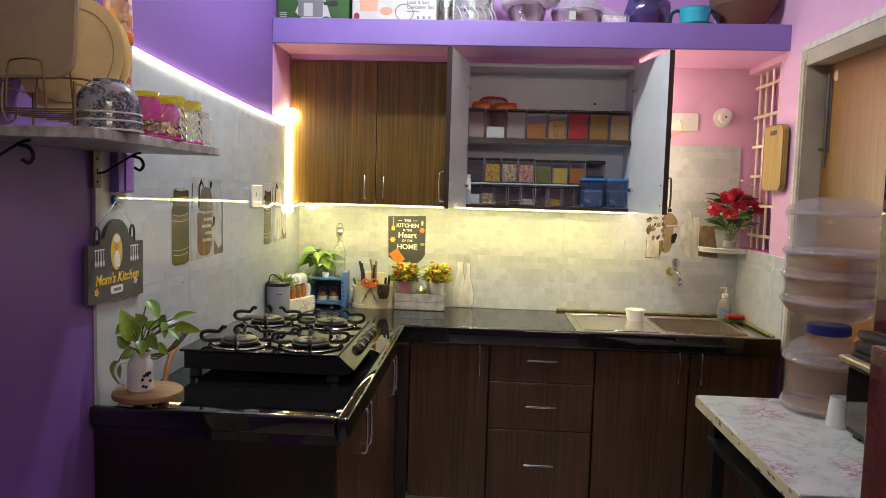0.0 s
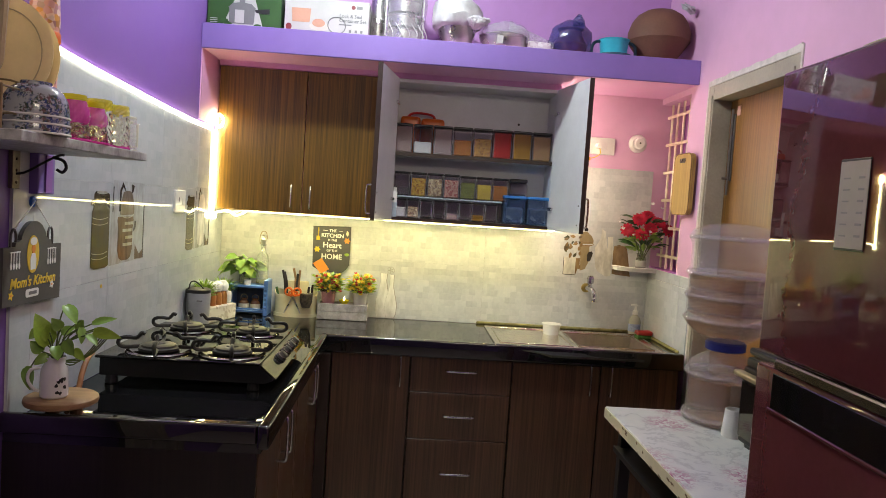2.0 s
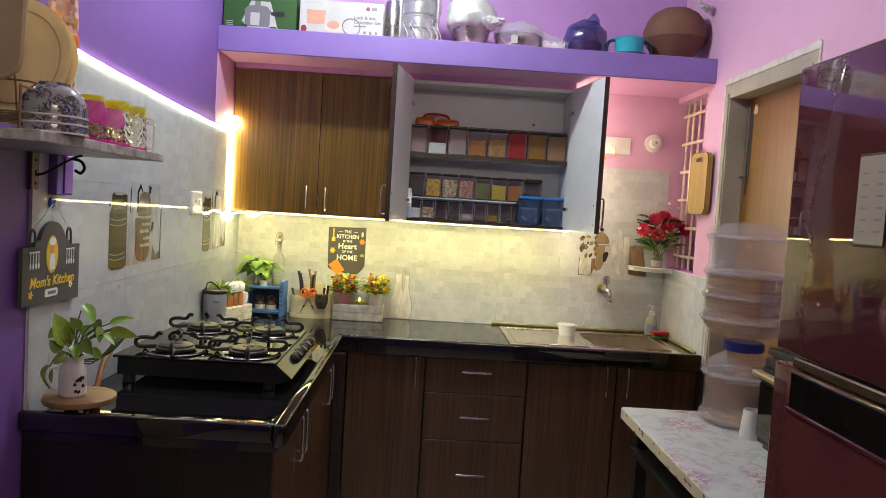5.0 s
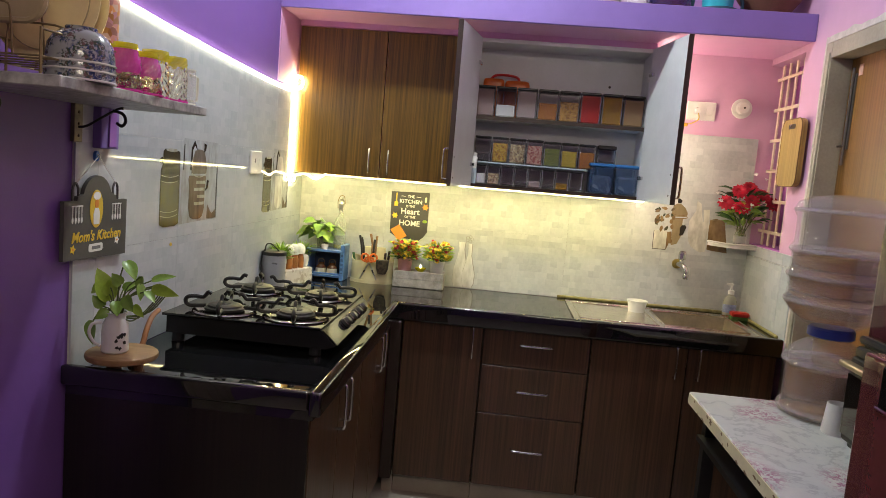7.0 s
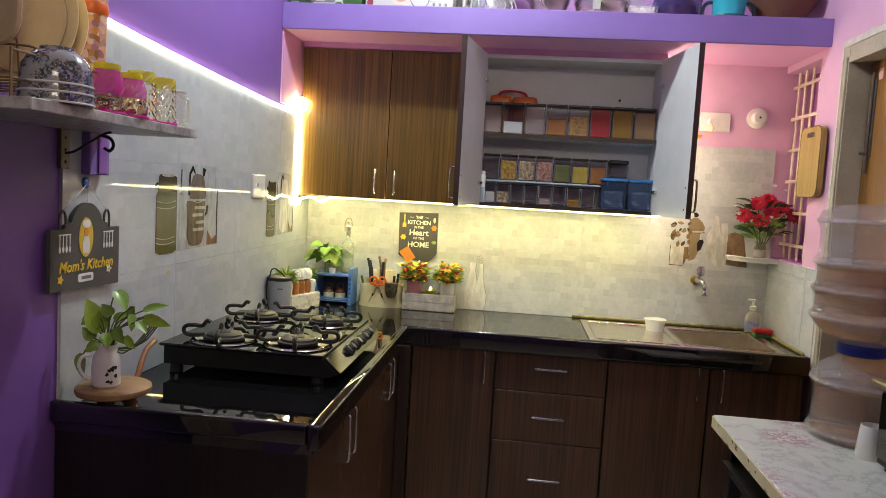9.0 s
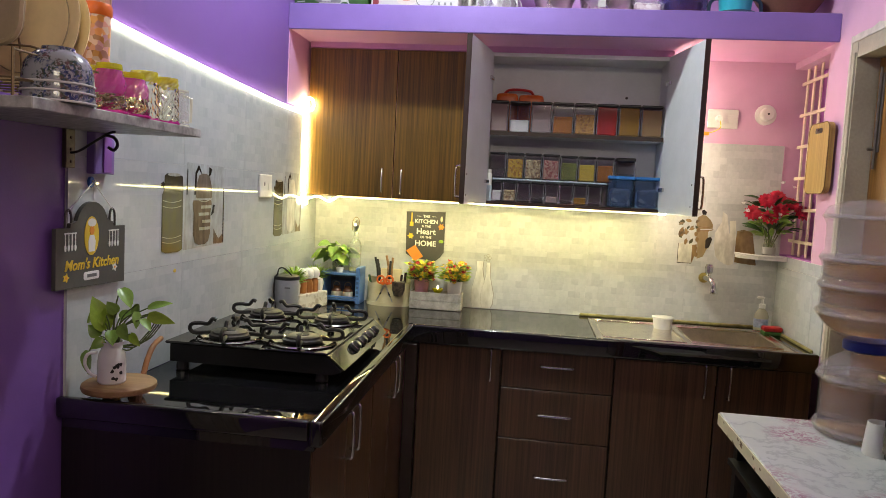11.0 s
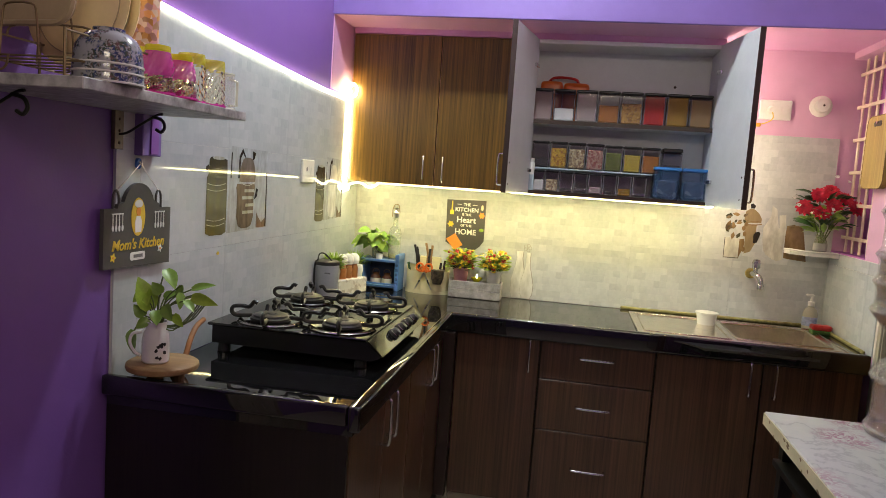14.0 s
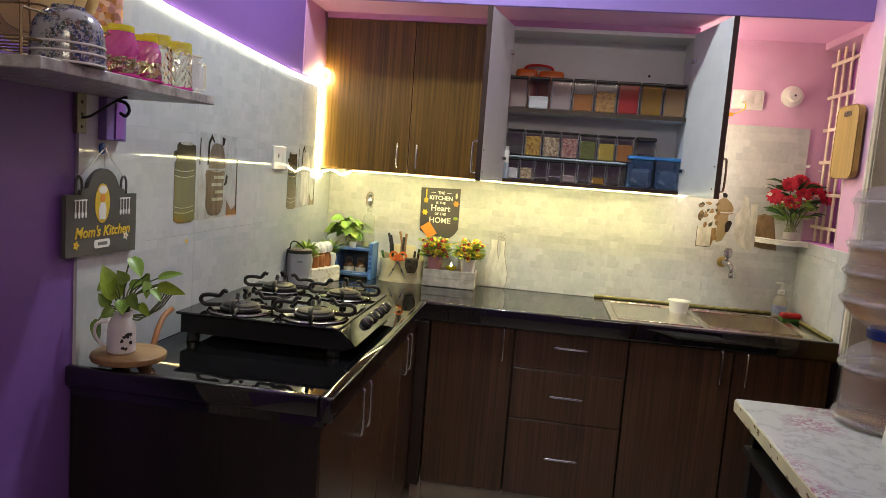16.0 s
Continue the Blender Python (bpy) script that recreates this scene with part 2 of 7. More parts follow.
def lathe(profile, seg=24, at=(0, 0, 0), bm=None, squash=(1, 1), cap=True):
    """Turned shape from (radius, height) pairs, round the z axis."""
    bm = bm or bmesh.new()
    rings = []
    for r, z in profile:
        if r < 1e-5:
            rings.append([bm.verts.new((at[0], at[1], at[2] + z))])
        else:
            rings.append([bm.verts.new((at[0] + r * squash[0] * math.cos(2 * math.pi * i / seg), at[1] + r * squash[1] * math.sin(2 * math.pi * i / seg), at[2] + z)) for i in range(seg)])
    for a, b in zip(rings, rings[1:]):
        for i in range(seg):
            j = (i + 1) % seg
            if len(a) == 1 and len(b) == 1:
                continue
            if len(a) == 1:
                bm.faces.new((a[0], b[j], b[i]))
            elif len(b) == 1:
                bm.faces.new((a[i], a[j], b[0]))
            else:
                bm.faces.new((a[i], a[j], b[j], b[i]))
    for ring, flip in ((rings[0], True), (rings[-1], False)):
        if len(ring) > 1 and cap:
            bm.faces.new(ring[::-1] if flip else ring)
    return bm


def hoop(r, z, w, seg=40):
    """A rounded ring standing proud of a turned body."""
    return tube([(r * math.cos(2 * math.pi * i / seg), r * math.sin(2 * math.pi * i / seg), z) for i in range(seg)], w, 6, closed=True)


def tube(pts, r, seg=8, bm=None, closed=False, taper=None):
    """Round bar through the points."""
    bm = bm or bmesh.new()
    P = [Vector(p) for p in pts]
    n, rings, up = len(P), [], None
    for i in range(n):
        if closed:
            d = (P[(i + 1) % n] - P[i - 1]).normalized()
        else:
            d = (P[min(i + 1, n - 1)] - P[max(i - 1, 0)]).normalized()
        if up is None:
            up = d.orthogonal().normalized()
        up = (up - d * up.dot(d)).normalized()
        side = d.cross(up)
        rr = r if taper is None else r * taper[i]
        rings.append([bm.verts.new(P[i] + rr * (math.cos(2 * math.pi * k / seg) * up + math.sin(2 * math.pi * k / seg) * side)) for k in range(seg)])
    for i in range(n if closed else n - 1):
        a, b = rings[i], rings[(i + 1) % n]
        for k in range(seg):
            bm.faces.new((a[k], a[(k + 1) % seg], b[(k + 1) % seg], b[k]))
    if not closed:
        bm.faces.new(rings[0][::-1])
        bm.faces.new(rings[-1])
    return bm


def slab(outline, t0, t1, axis="z", bm=None):
    """Flat outline, drawn out from t0 to t1 along an axis. For y the outline is (x, z), for x it is (y, z)."""
    bm = bm or bmesh.new()
    put = {"z": lambda a, b, t: (a, b, t), "y": lambda a, b, t: (a, t, b), "x": lambda a, b, t: (t, a, b)}[axis]
    lo = [bm.verts.new(put(a, b, t0)) for a, b in outline]
    hi = [bm.verts.new(put(a, b, t1)) for a, b in outline]
    bm.faces.new(lo[::-1])
    bm.faces.new(hi)
    n = len(outline)
    for i in range(n):
        bm.faces.new((lo[i], lo[(i + 1) % n], hi[(i + 1) % n], hi[i]))
    return bm


def smooth_path(pts, k=5):
    """A rounder path through a few points."""
    P = [Vector(p) for p in pts]
    out = []
    for i in range(len(P) - 1):
        a, b, c, d = P[max(i - 1, 0)], P[i], P[i + 1], P[min(i + 2, len(P) - 1)]
        for s in range(k):
            t = s / k
            out.append(0.5 * (2 * b + (c - a) * t + (2 * a - 5 * b + 4 * c - d) * t * t + (3 * b - a - 3 * c + d) * t ** 3))
    return out + [P[-1]]


def ellipse(cx, cy, rx, ry, n=24):
    return [(cx + rx * math.cos(2 * math.pi * i / n), cy + ry * math.sin(2 * math.pi * i / n)) for i in range(n)]


def words(text, size, m, material, parent, name="lettering", depth=0.0006, align="CENTER", shear=0.0):
    """Raised lettering as a mesh."""
    cu = bpy.data.curves.new(name, "FONT")
    cu.body, cu.size, cu.extrude, cu.align_x, cu.align_y, cu.shear, cu.offset = text, size, depth, align, "CENTER", shear, size * 0.02
    cu.resolution_u = 3
    tmp = new(name + "_curve", cu)
    me = bpy.data.meshes.new_from_object(tmp.evaluated_get(bpy.context.evaluated_depsgraph_get()))
    bpy.data.objects.remove(tmp)
    bpy.data.curves.remove(cu)
    me.materials.clear()
    me.materials.append(material)
    ob = new(name, me)
    ob.parent = parent
    ob.matrix_local = m
    return ob


# ---------------- structure ----------------
YB, XR, FZ, CT, LIP = 0.08, 2.20, 0.04, 0.825, 0.86
setting("floor", box(-0.12, 3.2, -5.4, 0.24, FZ - 0.1, FZ), FLOOR_TILE, "plain beige glazed kitchen floor", "floor")
setting("wall_back", box(0, XR + 0.14, YB, YB + 0.14, FZ, 2.8), PALE_PINK, "pink painted back wall", "wall")
setting("wall_left", box(-0.14, 0, -5.4, YB + 0.14, FZ, 2.8), PURPLE, "purple painted side wall", "wall")
# added closing wall, never in view; purple keeps the granite's reflections dark
setting("wall_front", box(0, XR, -5.4, -5.26, FZ, 2.8), PURPLE, "unseen plain closing wall, purple to dim reflections", "wall")
setting("ceiling", box(-0.14, XR + 0.9, -5.4, YB + 0.14, 2.8, 2.9), CEILING_WHITE, "white painted ceiling", "ceiling")
bm = box(XR, XR + 0.14, -5.4, -1.228, FZ, 2.8)
box(XR, XR + 0.14, -1.228, -0.508, 2.0, 2.8, bm=bm)
box(XR, XR + 0.14, -0.508, -0.30, FZ, 2.8, bm=bm)
box(XR, XR + 0.14, -0.30, YB, FZ, 1.17, bm=bm)
box(XR, XR + 0.14, -0.30, YB, 2.005, 2.8, bm=bm)
setting("wall_right", bm, PALE_PINK, "pink painted wall with a doorway and a window recess", "wall")
setting("loft_slab", box(0.0, XR, -0.372, YB, 2.035, 2.135), PINK, "pink concrete loft slab under the ceiling", "loft")
setting("loft_fascia", box(0.0, XR, -0.384, -0.372, 2.031, 2.139, 0.003), LILAC, "lilac painted front edge of the loft", "fascia")
setting("loft_wall", box(0.0, XR, YB - 0.004, YB, 2.135, 2.8), LOFT_PINK, "orchid painted wall above the loft", "wall")
setting("soffit_filler", box(0.012, 1.634, -0.116, -0.10, 2.009, 2.035), PINK, "pink plaster filler above the wall cabinets", "filler")
setting("wall_panel", box(0.0, 0.004, -0.372, YB, 1.725, 2.035), PINK, "pink painted return under the loft", "wall")

# counter: granite slabs with a raised drip edge
t = thing("granite_worktop", (0, 0, 0), "polished black granite worktop with a raised drip edge", "worktop", kind="structure")
part("slab", box(0.008, 0.62, -1.83, -0.62, 0.785, CT), GRANITE, t)
bm = slab([(0.008, -0.62), (1.36, -0.62), (1.36, YB - 0.008), (0.008, YB - 0.008)], 0.785, CT)
slab([(1.36, -0.62), (2.12, -0.62), (2.12, -0.46), (1.36, -0.46)], 0.785, CT, bm=bm)
slab([(1.36, -0.02), (XR - 0.008, -0.02), (XR - 0.008, YB - 0.008), (1.36, YB - 0.008)], 0.785, CT, bm=bm)
slab([(2.12, -0.62), (2.135, -0.62), (XR - 0.008, -0.44), (XR - 0.008, -0.02), (2.12, -0.02)], 0.785, CT, bm=bm)
part("slab", bm, GRANITE, t)
for seg in (box(0.612, 0.642, -1.85, -0.612, 0.80, LIP, 0.008, seg=3), box(0.004, 0.612, -1.85, -1.826, 0.812, LIP, 0.008, seg=3),
            box(0.612, 2.135, -0.642, -0.612, 0.79, LIP, 0.008, seg=3)):
    part("drip_edge", seg, GRANITE, t, "rounded raised granite edge", True)
part("sealant", box(1.32, XR - 0.012, YB - 0.02, YB - 0.006, CT, CT + 0.014, 0.004), MOSS, t, "stained mossy sealant line")
part("sealant", box(XR - 0.022, XR - 0.010, -0.44, YB - 0.02, CT, CT + 0.014, 0.004), MOSS, t, "stained mossy sealant line")


# wall tiles, each one a piece
def tiles(parent, spans, rows, axis, plane, material, thick=0.008):
    for z0, z1 in rows:
        for a0, a1 in spans:
            g = 0.0002
            if axis == "y":
                bm = box(-(a1 - a0) / 2 + g, (a1 - a0) / 2 - g, -thick, 0, -(z1 - z0) / 2 + g, (z1 - z0) / 2 - g, 0.0004)
                at = ((a0 + a1) / 2, plane, (z0 + z1) / 2)
            else:
                bm = box(0, thick, -(a1 - a0) / 2 + g, (a1 - a0) / 2 - g, -(z1 - z0) / 2 + g, (z1 - z0) / 2 - g, 0.0004)
                at = (plane, (a0 + a1) / 2, (z0 + z1) / 2)
            part("tile", bm, material, parent).location = at

# ---------------- base cabinets ----------------
def handle(parent, m, length=0.125, label="steel bar handle"):
    """Bow handle along local x, standing off in -y."""
    pts = smooth_path([(-length / 2, 0, 0), (-length / 2, -0.018, 0), (-length / 2 + 0.008, -0.026, 0), (0, -0.028, 0),
                       (length / 2 - 0.008, -0.026, 0), (length / 2, -0.018, 0), (length / 2, 0, 0)], 3)
    h = part("handle", tube(pts, 0.0043, 8), CHROME, parent, label, True)
    h.matrix_local = m
    return h


def front(parent, name, w, h, at, material, turn=0, grip=None, t=0.018):
    """A door or drawer front, its outer face at local y = 0."""
    f = part(name, box(-w / 2 + 0.002, w / 2 - 0.002, 0, t, -h / 2 + 0.002, h / 2 - 0.002, 0.0015), material, parent)
    f.matrix_local = pose(*at, 0, 0, turn)
    if material is WALNUT:
        for x in (-w / 2 + 0.0018, w / 2 - 0.0032):
            part("edge_band", box(x, x + 0.0014, -0.0004, 0.004, -h / 2 + 0.003, h / 2 - 0.003), TAN_EDGE, f, "worn tan edge")
        part("edge_band", box(-w / 2 + 0.004, w / 2 - 0.004, -0.0004, 0.004, h / 2 - 0.0032, h / 2 - 0.0018), TAN_EDGE, f, "worn tan edge")
    if grip:
        gx, gz, up = grip
        handle(f, pose(gx, 0, gz, 0, 90 if up else 0, 0), 0.108 if material is WALNUT else 0.125)
    return f


def base_unit(label, x0, x1, fronts, turn=0, at=(0, 0, 0), depth=0.56):
    u = thing("base_cabinet", at, label, "cabinet", "base cabinets", turn=turn)
    w = x1 - x0
    bm = box(-w / 2, -w / 2 + 0.016, 0.019, depth, 0.13, 0.785)
    box(w / 2 - 0.016, w / 2, 0.019, depth, 0.13, 0.785, bm=bm)
    box(-w / 2 + 0.016, w / 2 - 0.016, 0.019, depth, 0.13, 0.146, bm=bm)
    box(-w / 2 + 0.016, w / 2 - 0.016, depth - 0.01, depth, 0.146, 0.785, bm=bm)
    part("body", bm, DARK_EDGE, u)
    part("plinth", box(-w / 2, w / 2, 0.055, 0.07, FZ, 0.13), PLINTH, u, "pale tiled plinth")
    for nm, fw, fh, fx, fz, grip in fronts:
        front(u, nm, fw, fh, (fx, 0, fz), DARK_WALNUT, 0, grip)
    return u


YF = -0.612
base_unit("dark walnut laminate corner cabinet with one door", 0.66, 0.985,
          [("door", 0.325, 0.655, 0, 0.4575, (0.125, 0.265, True))], at=(0.8225, YF, 0))
base_unit("dark walnut laminate drawer unit with three drawers", 0.987, 1.415,
          [("drawer", 0.424, 0.15, 0, 0.711, (0.0, 0.022, False)), ("drawer", 0.424, 0.2, 0, 0.536, (0, 0.006, False)), ("drawer", 0.424, 0.306, 0, 0.283, (0, 0.014, False))],
          at=(1.201, YF, 0))
base_unit("dark walnut laminate sink cabinet with two doors", 1.417, 2.13,
          [("door", 0.374, 0.655, -0.1695, 0.4575, (0.142, 0.268, True)), ("door", 0.335, 0.655, 0.187, 0.4575, (-0.126, 0.268, True))], at=(1.7735, YF, 0))
base_unit("dark walnut laminate two-door cabinet by the wall corner", 0, 0.536,
          [("door", 0.268, 0.655, -0.134, 0.4575, (0.100, 0.268, True)), ("door", 0.268, 0.655, 0.134, 0.4575, (-0.100, 0.268, True))], turn=90, at=(0.612, -0.925, 0))
base_unit("dark walnut laminate two-door cabinet under the hob", 0, 0.615,
          [("door", 0.306, 0.655, -0.154, 0.4575, (0.118, 0.268, True)), ("door", 0.306, 0.655, 0.154, 0.4575, (-0.118, 0.268, True))], turn=90, at=(0.612, -1.507, 0))
t = thing("corner_post", (0.63, -0.632, 0), "dark laminate filler post in the cabinet corner", "filler post")
part("post", box(-0.016, 0.028, -0.022, 0.018, 0.13, 0.785, 0.001), DARK_EDGE, t)
part("plinth", box(-0.016, 0.028, 0.06, 0.075, FZ, 0.13), PLINTH, t)
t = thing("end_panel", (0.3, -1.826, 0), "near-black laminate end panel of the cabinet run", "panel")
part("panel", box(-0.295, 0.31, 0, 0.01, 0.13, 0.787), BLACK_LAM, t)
part("plinth", box(-0.295, 0.25, 0.003, 0.01, FZ, 0.13), DARK_EDGE, t)

# ---------------- wall cabinets ----------------
YC, CB, CTOP = -0.12, 1.333, 2.008
u = thing("wall_cabinet", (0.405, YC, CB), "walnut laminate wall cabinet with two closed doors", "cabinet", "wall cabinets")
bm = box(-0.39, 0.40, 0.019, YB - YC - 0.002, 0, 0.016)
box(-0.39, 0.40, 0.019, YB - YC - 0.002, 0.659, 0.675, bm=bm)
box(-0.39, -0.374, 0.019, YB - YC - 0.002, 0.016, 0.659, bm=bm)
box(0.384, 0.40, 0.019, YB - YC - 0.002, 0.016, 0.659, bm=bm)
part("body", bm, DARK_EDGE, u)
front(u, "door", 0.408, 0.672, (-0.185, 0, 0.3375), WALNUT, 0, (0.158, -0.254, True))
front(u, "door", 0.375, 0.672, (0.2085, 0, 0.3375), WALNUT, 0, (-0.146, -0.256, True))

u = thing("wall_cabinet", (1.222, YC, CB), "wall cabinet with both doors open showing filled shelves", "cabinet", "wall cabinets")
D = YB - YC - 0.002
part("body", box(-0.41, -0.374, 0.0, D, 0.0, 0.675), INNER_WHITE, u)
part("body", box(0.394, 0.41, 0.0, D, 0.0, 0.675), INNER_WHITE, u)
part("back_panel", box(-0.394, 0.394, D - 0.006, D, 0.016, 0.659), INNER_WHITE, u)
part("bottom", box(-0.394, 0.394, 0.002, D - 0.006, 0, 0.016), INNER_WHITE, u)
part("top", box(-0.394, 0.394, 0.002, D - 0.006, 0.659, 0.675), INNER_WHITE, u)
sh = part("shelf", box(-0.392, 0.392, 0.006, D - 0.008, 0.313, 0.329), INNER_WHITE, u, "white board shelf with dark edge")
part("edge_band", box(-0.392, 0.392, 0.003, 0.006, 0.312, 0.330), DARK_EDGE, sh)
part("edge_band", box(-0.41, 0.41, -0.003, 0.0, -0.001, 0.017), DARK_EDGE, u)
part("screw_cap", lathe([(0.006, 0), (0.006, 0.002), (0, 0.003)], 10), DARK_EDGE, u).matrix_local = pose(0.245, D - 0.006, 0.52, 90, 0, 0)
for side, tip, pin in ((-1, 0.784 - 1.222, -0.372), (1, 1.690 - 1.222, 0.40)):
    hinge = Vector((pin, -0.002, 0.3375))
    end = Vector((tip, -0.372, 0.3375))
    d = end - hinge
    ang = math.degrees(math.atan2(d.y, d.x))
    w = d.length
    dr = part("door", box(0, w, -0.008, 0.008, -0.336, 0.336, 0.001), INNER_WHITE, u, "open door with white inner face")
    dr.matrix_local = Matrix.Translation(hinge) @ pose(0, 0, 0, 0, 0, ang)
    s = side
    part("outer_laminate", box(0, w, 0.0085 if s > 0 else -0.0105, 0.0105 if s > 0 else -0.0085, -0.336, 0.336), WALNUT, dr)
    part("edge_band", box(w, w + 0.002, -0.0105, 0.0105, -0.336, 0.336), DARK_EDGE, dr)
    h = handle(dr, pose(w - 0.03, 0.0105 * s, -0.245, 0, 90, 0) @ pose(0, 0, 0, 0 if s < 0 else 180, 0, 0))
    for hz in (0.22, -0.235):
        hb = box(0.004, 0.05, -0.018 * s if s > 0 else 0.008, -0.008 if s > 0 else 0.018, hz - 0.008, hz + 0.008, 0.002)
        part("hinge", hb, CHROME, dr, "steel cup hinge")
    for hz in (-0.30, -0.215):
        part("screw_cap", lathe([(0.004, 0), (0.004, 0.001), (0, 0.002)], 8), DARK_EDGE, dr).matrix_local = pose(w - 0.03, -0.008 * s, hz, 90 * s, 0, 0)

# ---------------- LED strips ----------------
def strip(name, pts, label, r=0.0055, material=None):
    return tagged(part(name, tube(pts, r, 6), material or LED_WARM), label, "light strip", "led strips")


TOP_RUN = [(-2.12, 1.782), (-1.66, 1.757), (-1.40, 1.742), (-0.975, 1.723), (-0.5, 1.705), (-0.20, 1.702)]
tagged(part("led_strip", slab([(y, z + 0.007) for y, z in TOP_RUN] + [(y, z - 0.007) for y, z in reversed(TOP_RUN)], 0.009, 0.014, "x"), LED_DIM),
       "lit warm white strip along the tile top", "light strip", "led strips")
strip("led_strip", [(0.016, -0.138, 1.72), (0.017, -0.138, 1.53), (0.015, -0.138, 1.31)], "lit warm white strip down the cabinet side", 0.0055, LED_SIDE)
strip("led_strip", smooth_path([(0.016, -0.135, 1.31), (0.05, -0.133, 1.322), (0.085, -0.125, 1.326), (0.12, -0.112, 1.308), (0.16, -0.108, 1.325)], 4),
      "slack lit strip between wall and cabinet", 0.004, LED_SIDE)
tagged(part("led_strip", box(0.16, 1.625, -0.114, -0.102, 1.3300, 1.3322), LED_WARM), "lit warm white strip along the cabinet underside", "light strip", "led strips")
strip("led_strip", [(0.022 + 0.010 * math.cos(a), -0.146, 1.302 + 0.012 * math.sin(a)) for a in np.linspace(0, 2.1 * math.pi, 14)], "bright looped joint of the light strip", 0.005, LED_COIL)
strip("led_strip", smooth_path([(1.625, -0.108, 1.3300), (1.648, -0.112, 1.335), (1.649, -0.112, 1.36), (1.649, -0.112, 1.6), (1.649, -0.112, 1.97)], 4),
      "lit warm white strip up the cabinet end", 0.0045, LED_END)
coil = [(0.03 + 0.018 * math.cos(a), -0.15 - 0.01 * math.sin(a * 0.5), 1.745 + 0.028 * math.sin(a)) for a in np.linspace(0, 4 * math.pi, 28)]
strip("led_strip", coil, "coiled bright end of the warm light strip", 0.005, LED_COIL)

# ---------------- doorway, frame, window ----------------
t = thing("door_1", (XR, -0.868, FZ), "teak-coloured wooden door standing in the doorway", "door", kind="structure")
part("leaf", box(0.075, 0.11, -0.31, 0.31, 0.01, 1.90, 0.003), DOOR_WOOD, t)
bo = part("bolt", tube([(0.064, 0.262, 1.50), (0.064, 0.262, 1.86)], 0.0055, 8), GREY_BOLT, t, "grey metal tower bolt", True)
part("bolt_plate", box(0.069, 0.075, 0.250, 0.274, 1.56, 1.84, 0.001), GREY_BOLT, bo)
part("bolt_knob", tube([(0.064, 0.262, 1.57), (0.040, 0.262, 1.57)], 0.005, 8), GREY_BOLT, bo)
part("sticker", box(0.0735, 0.075, 0.215, 0.245, 1.83, 1.87), surface("red_white_sticker", (0.7, 0.4, 0.35), 0.5), t, "small pale red sticker")
t = thing("door_frame", (XR, -0.868, FZ), "grey painted door frame with chipped paint", "door frame", kind="structure")
for sg in (-1, 1):
    lo_, hi_ = sorted((sg * 0.31, sg * 0.36))
    part("jamb", box(-0.004, 0.135, lo_, hi_, 0, 1.96), FRAME_GREY, t)
    lo_, hi_ = sorted((sg * 0.318, sg * 0.332))
    part("moulding", box(-0.010, -0.004, lo_, hi_, 0, 1.92, 0.002), FRAME_GREY, t)
part("head", box(-0.003, 0.134, -0.31, 0.31, 1.90, 1.96), FRAME_GREY, t)
prng = random.Random(4)
for sg in (-1, 1):
    zs = [1.985 * k / 24 for k in range(25)]
    out = [(sg * 0.360, z) for z in zs] + [(sg * (0.369 + prng.uniform(0, 0.008)), z) for z in reversed(zs)]
    part("plaster_edge", slab(out, -0.005, 0.004, "x"), WHITE_PAINT, t, "uneven white plaster edge")
ys = [-0.36 + 0.72 * k / 14 for k in range(15)]
part("plaster_edge", slab([(y, 1.9605) for y in ys] + [(y, 1.978 + prng.uniform(0, 0.014)) for y in reversed(ys)], -0.0055, 0.0035, "x"), WHITE_PAINT, t, "uneven white plaster edge")
setting("wall_outer", box(XR + 0.14, XR + 0.2, -1.5, -0.3, FZ, 2.3), PALE_PINK, "wall behind the closed door", "wall")

VIOLET = wall_paint("violet_paint", (0.46, 0.14, 0.5))
VIOLET_LIGHT = wall_paint("pale_violet_paint", (0.55, 0.40, 0.66))
t = thing("window_1", (XR, -0.112, 1.17), "window recess with cream metal grille and violet shutter", "window", kind="structure")
part("shutter", box(0.115, 0.14, -0.186, 0.19, 0, 0.835), VIOLET, t, "violet painted shutter")
for y in (-0.12, -0.02, 0.08):
    part("shutter_slat", box(0.106, 0.115, y - 0.03, y + 0.03, 0.02, 0.82, 0.002), VIOLET_LIGHT, t, "pale violet shutter board")
part("sill", box(0.0, 0.115, -0.186, 0.19, -0.002, 0.006), VIOLET, t)
BAR = surface("cream_bar_paint", (0.80, 0.70, 0.54), 0.5, 0.15, 30)
for y in (-0.165, -0.085, -0.005, 0.075, 0.15):
    part("bar", box(0.040, 0.046, y - 0.010, y + 0.010, 0.006, 0.834, 0.001), BAR, t)
for i in range(6):
    z = 0.07 + i * 0.14
    part("bar", box(0.033, 0.040, -0.186, 0.19, z - 0.007, z + 0.007, 0.001), BAR, t)

# ---------------- fridge ----------------
t = thing("refrigerator", (1.63, -2.22, FZ), "glossy wine-red refrigerator with mirror-like doors", "refrigerator")
part("cabinet", box(0.055, 0.565, -0.62, -0.004, 0.03, 1.66, 0.006), WINE_SIDE, t)
part("upper_door", box(0.0, 0.05, -0.62, 0.0, 1.142, 1.668, 0.008, seg=3), WINE, t, "glossy wine-red door", True)
lo = part("lower_door", box(0.0, 0.05, -0.62, 0.0, 0.06, 1.120, 0.008, seg=3), WINE, t, "glossy wine-red door", True)
part("grip_recess", box(-0.004, 0.0, -0.62, -0.07, 1.047, 1.112, 0.0015), BLACK_GLASS, lo, "black recessed grip")
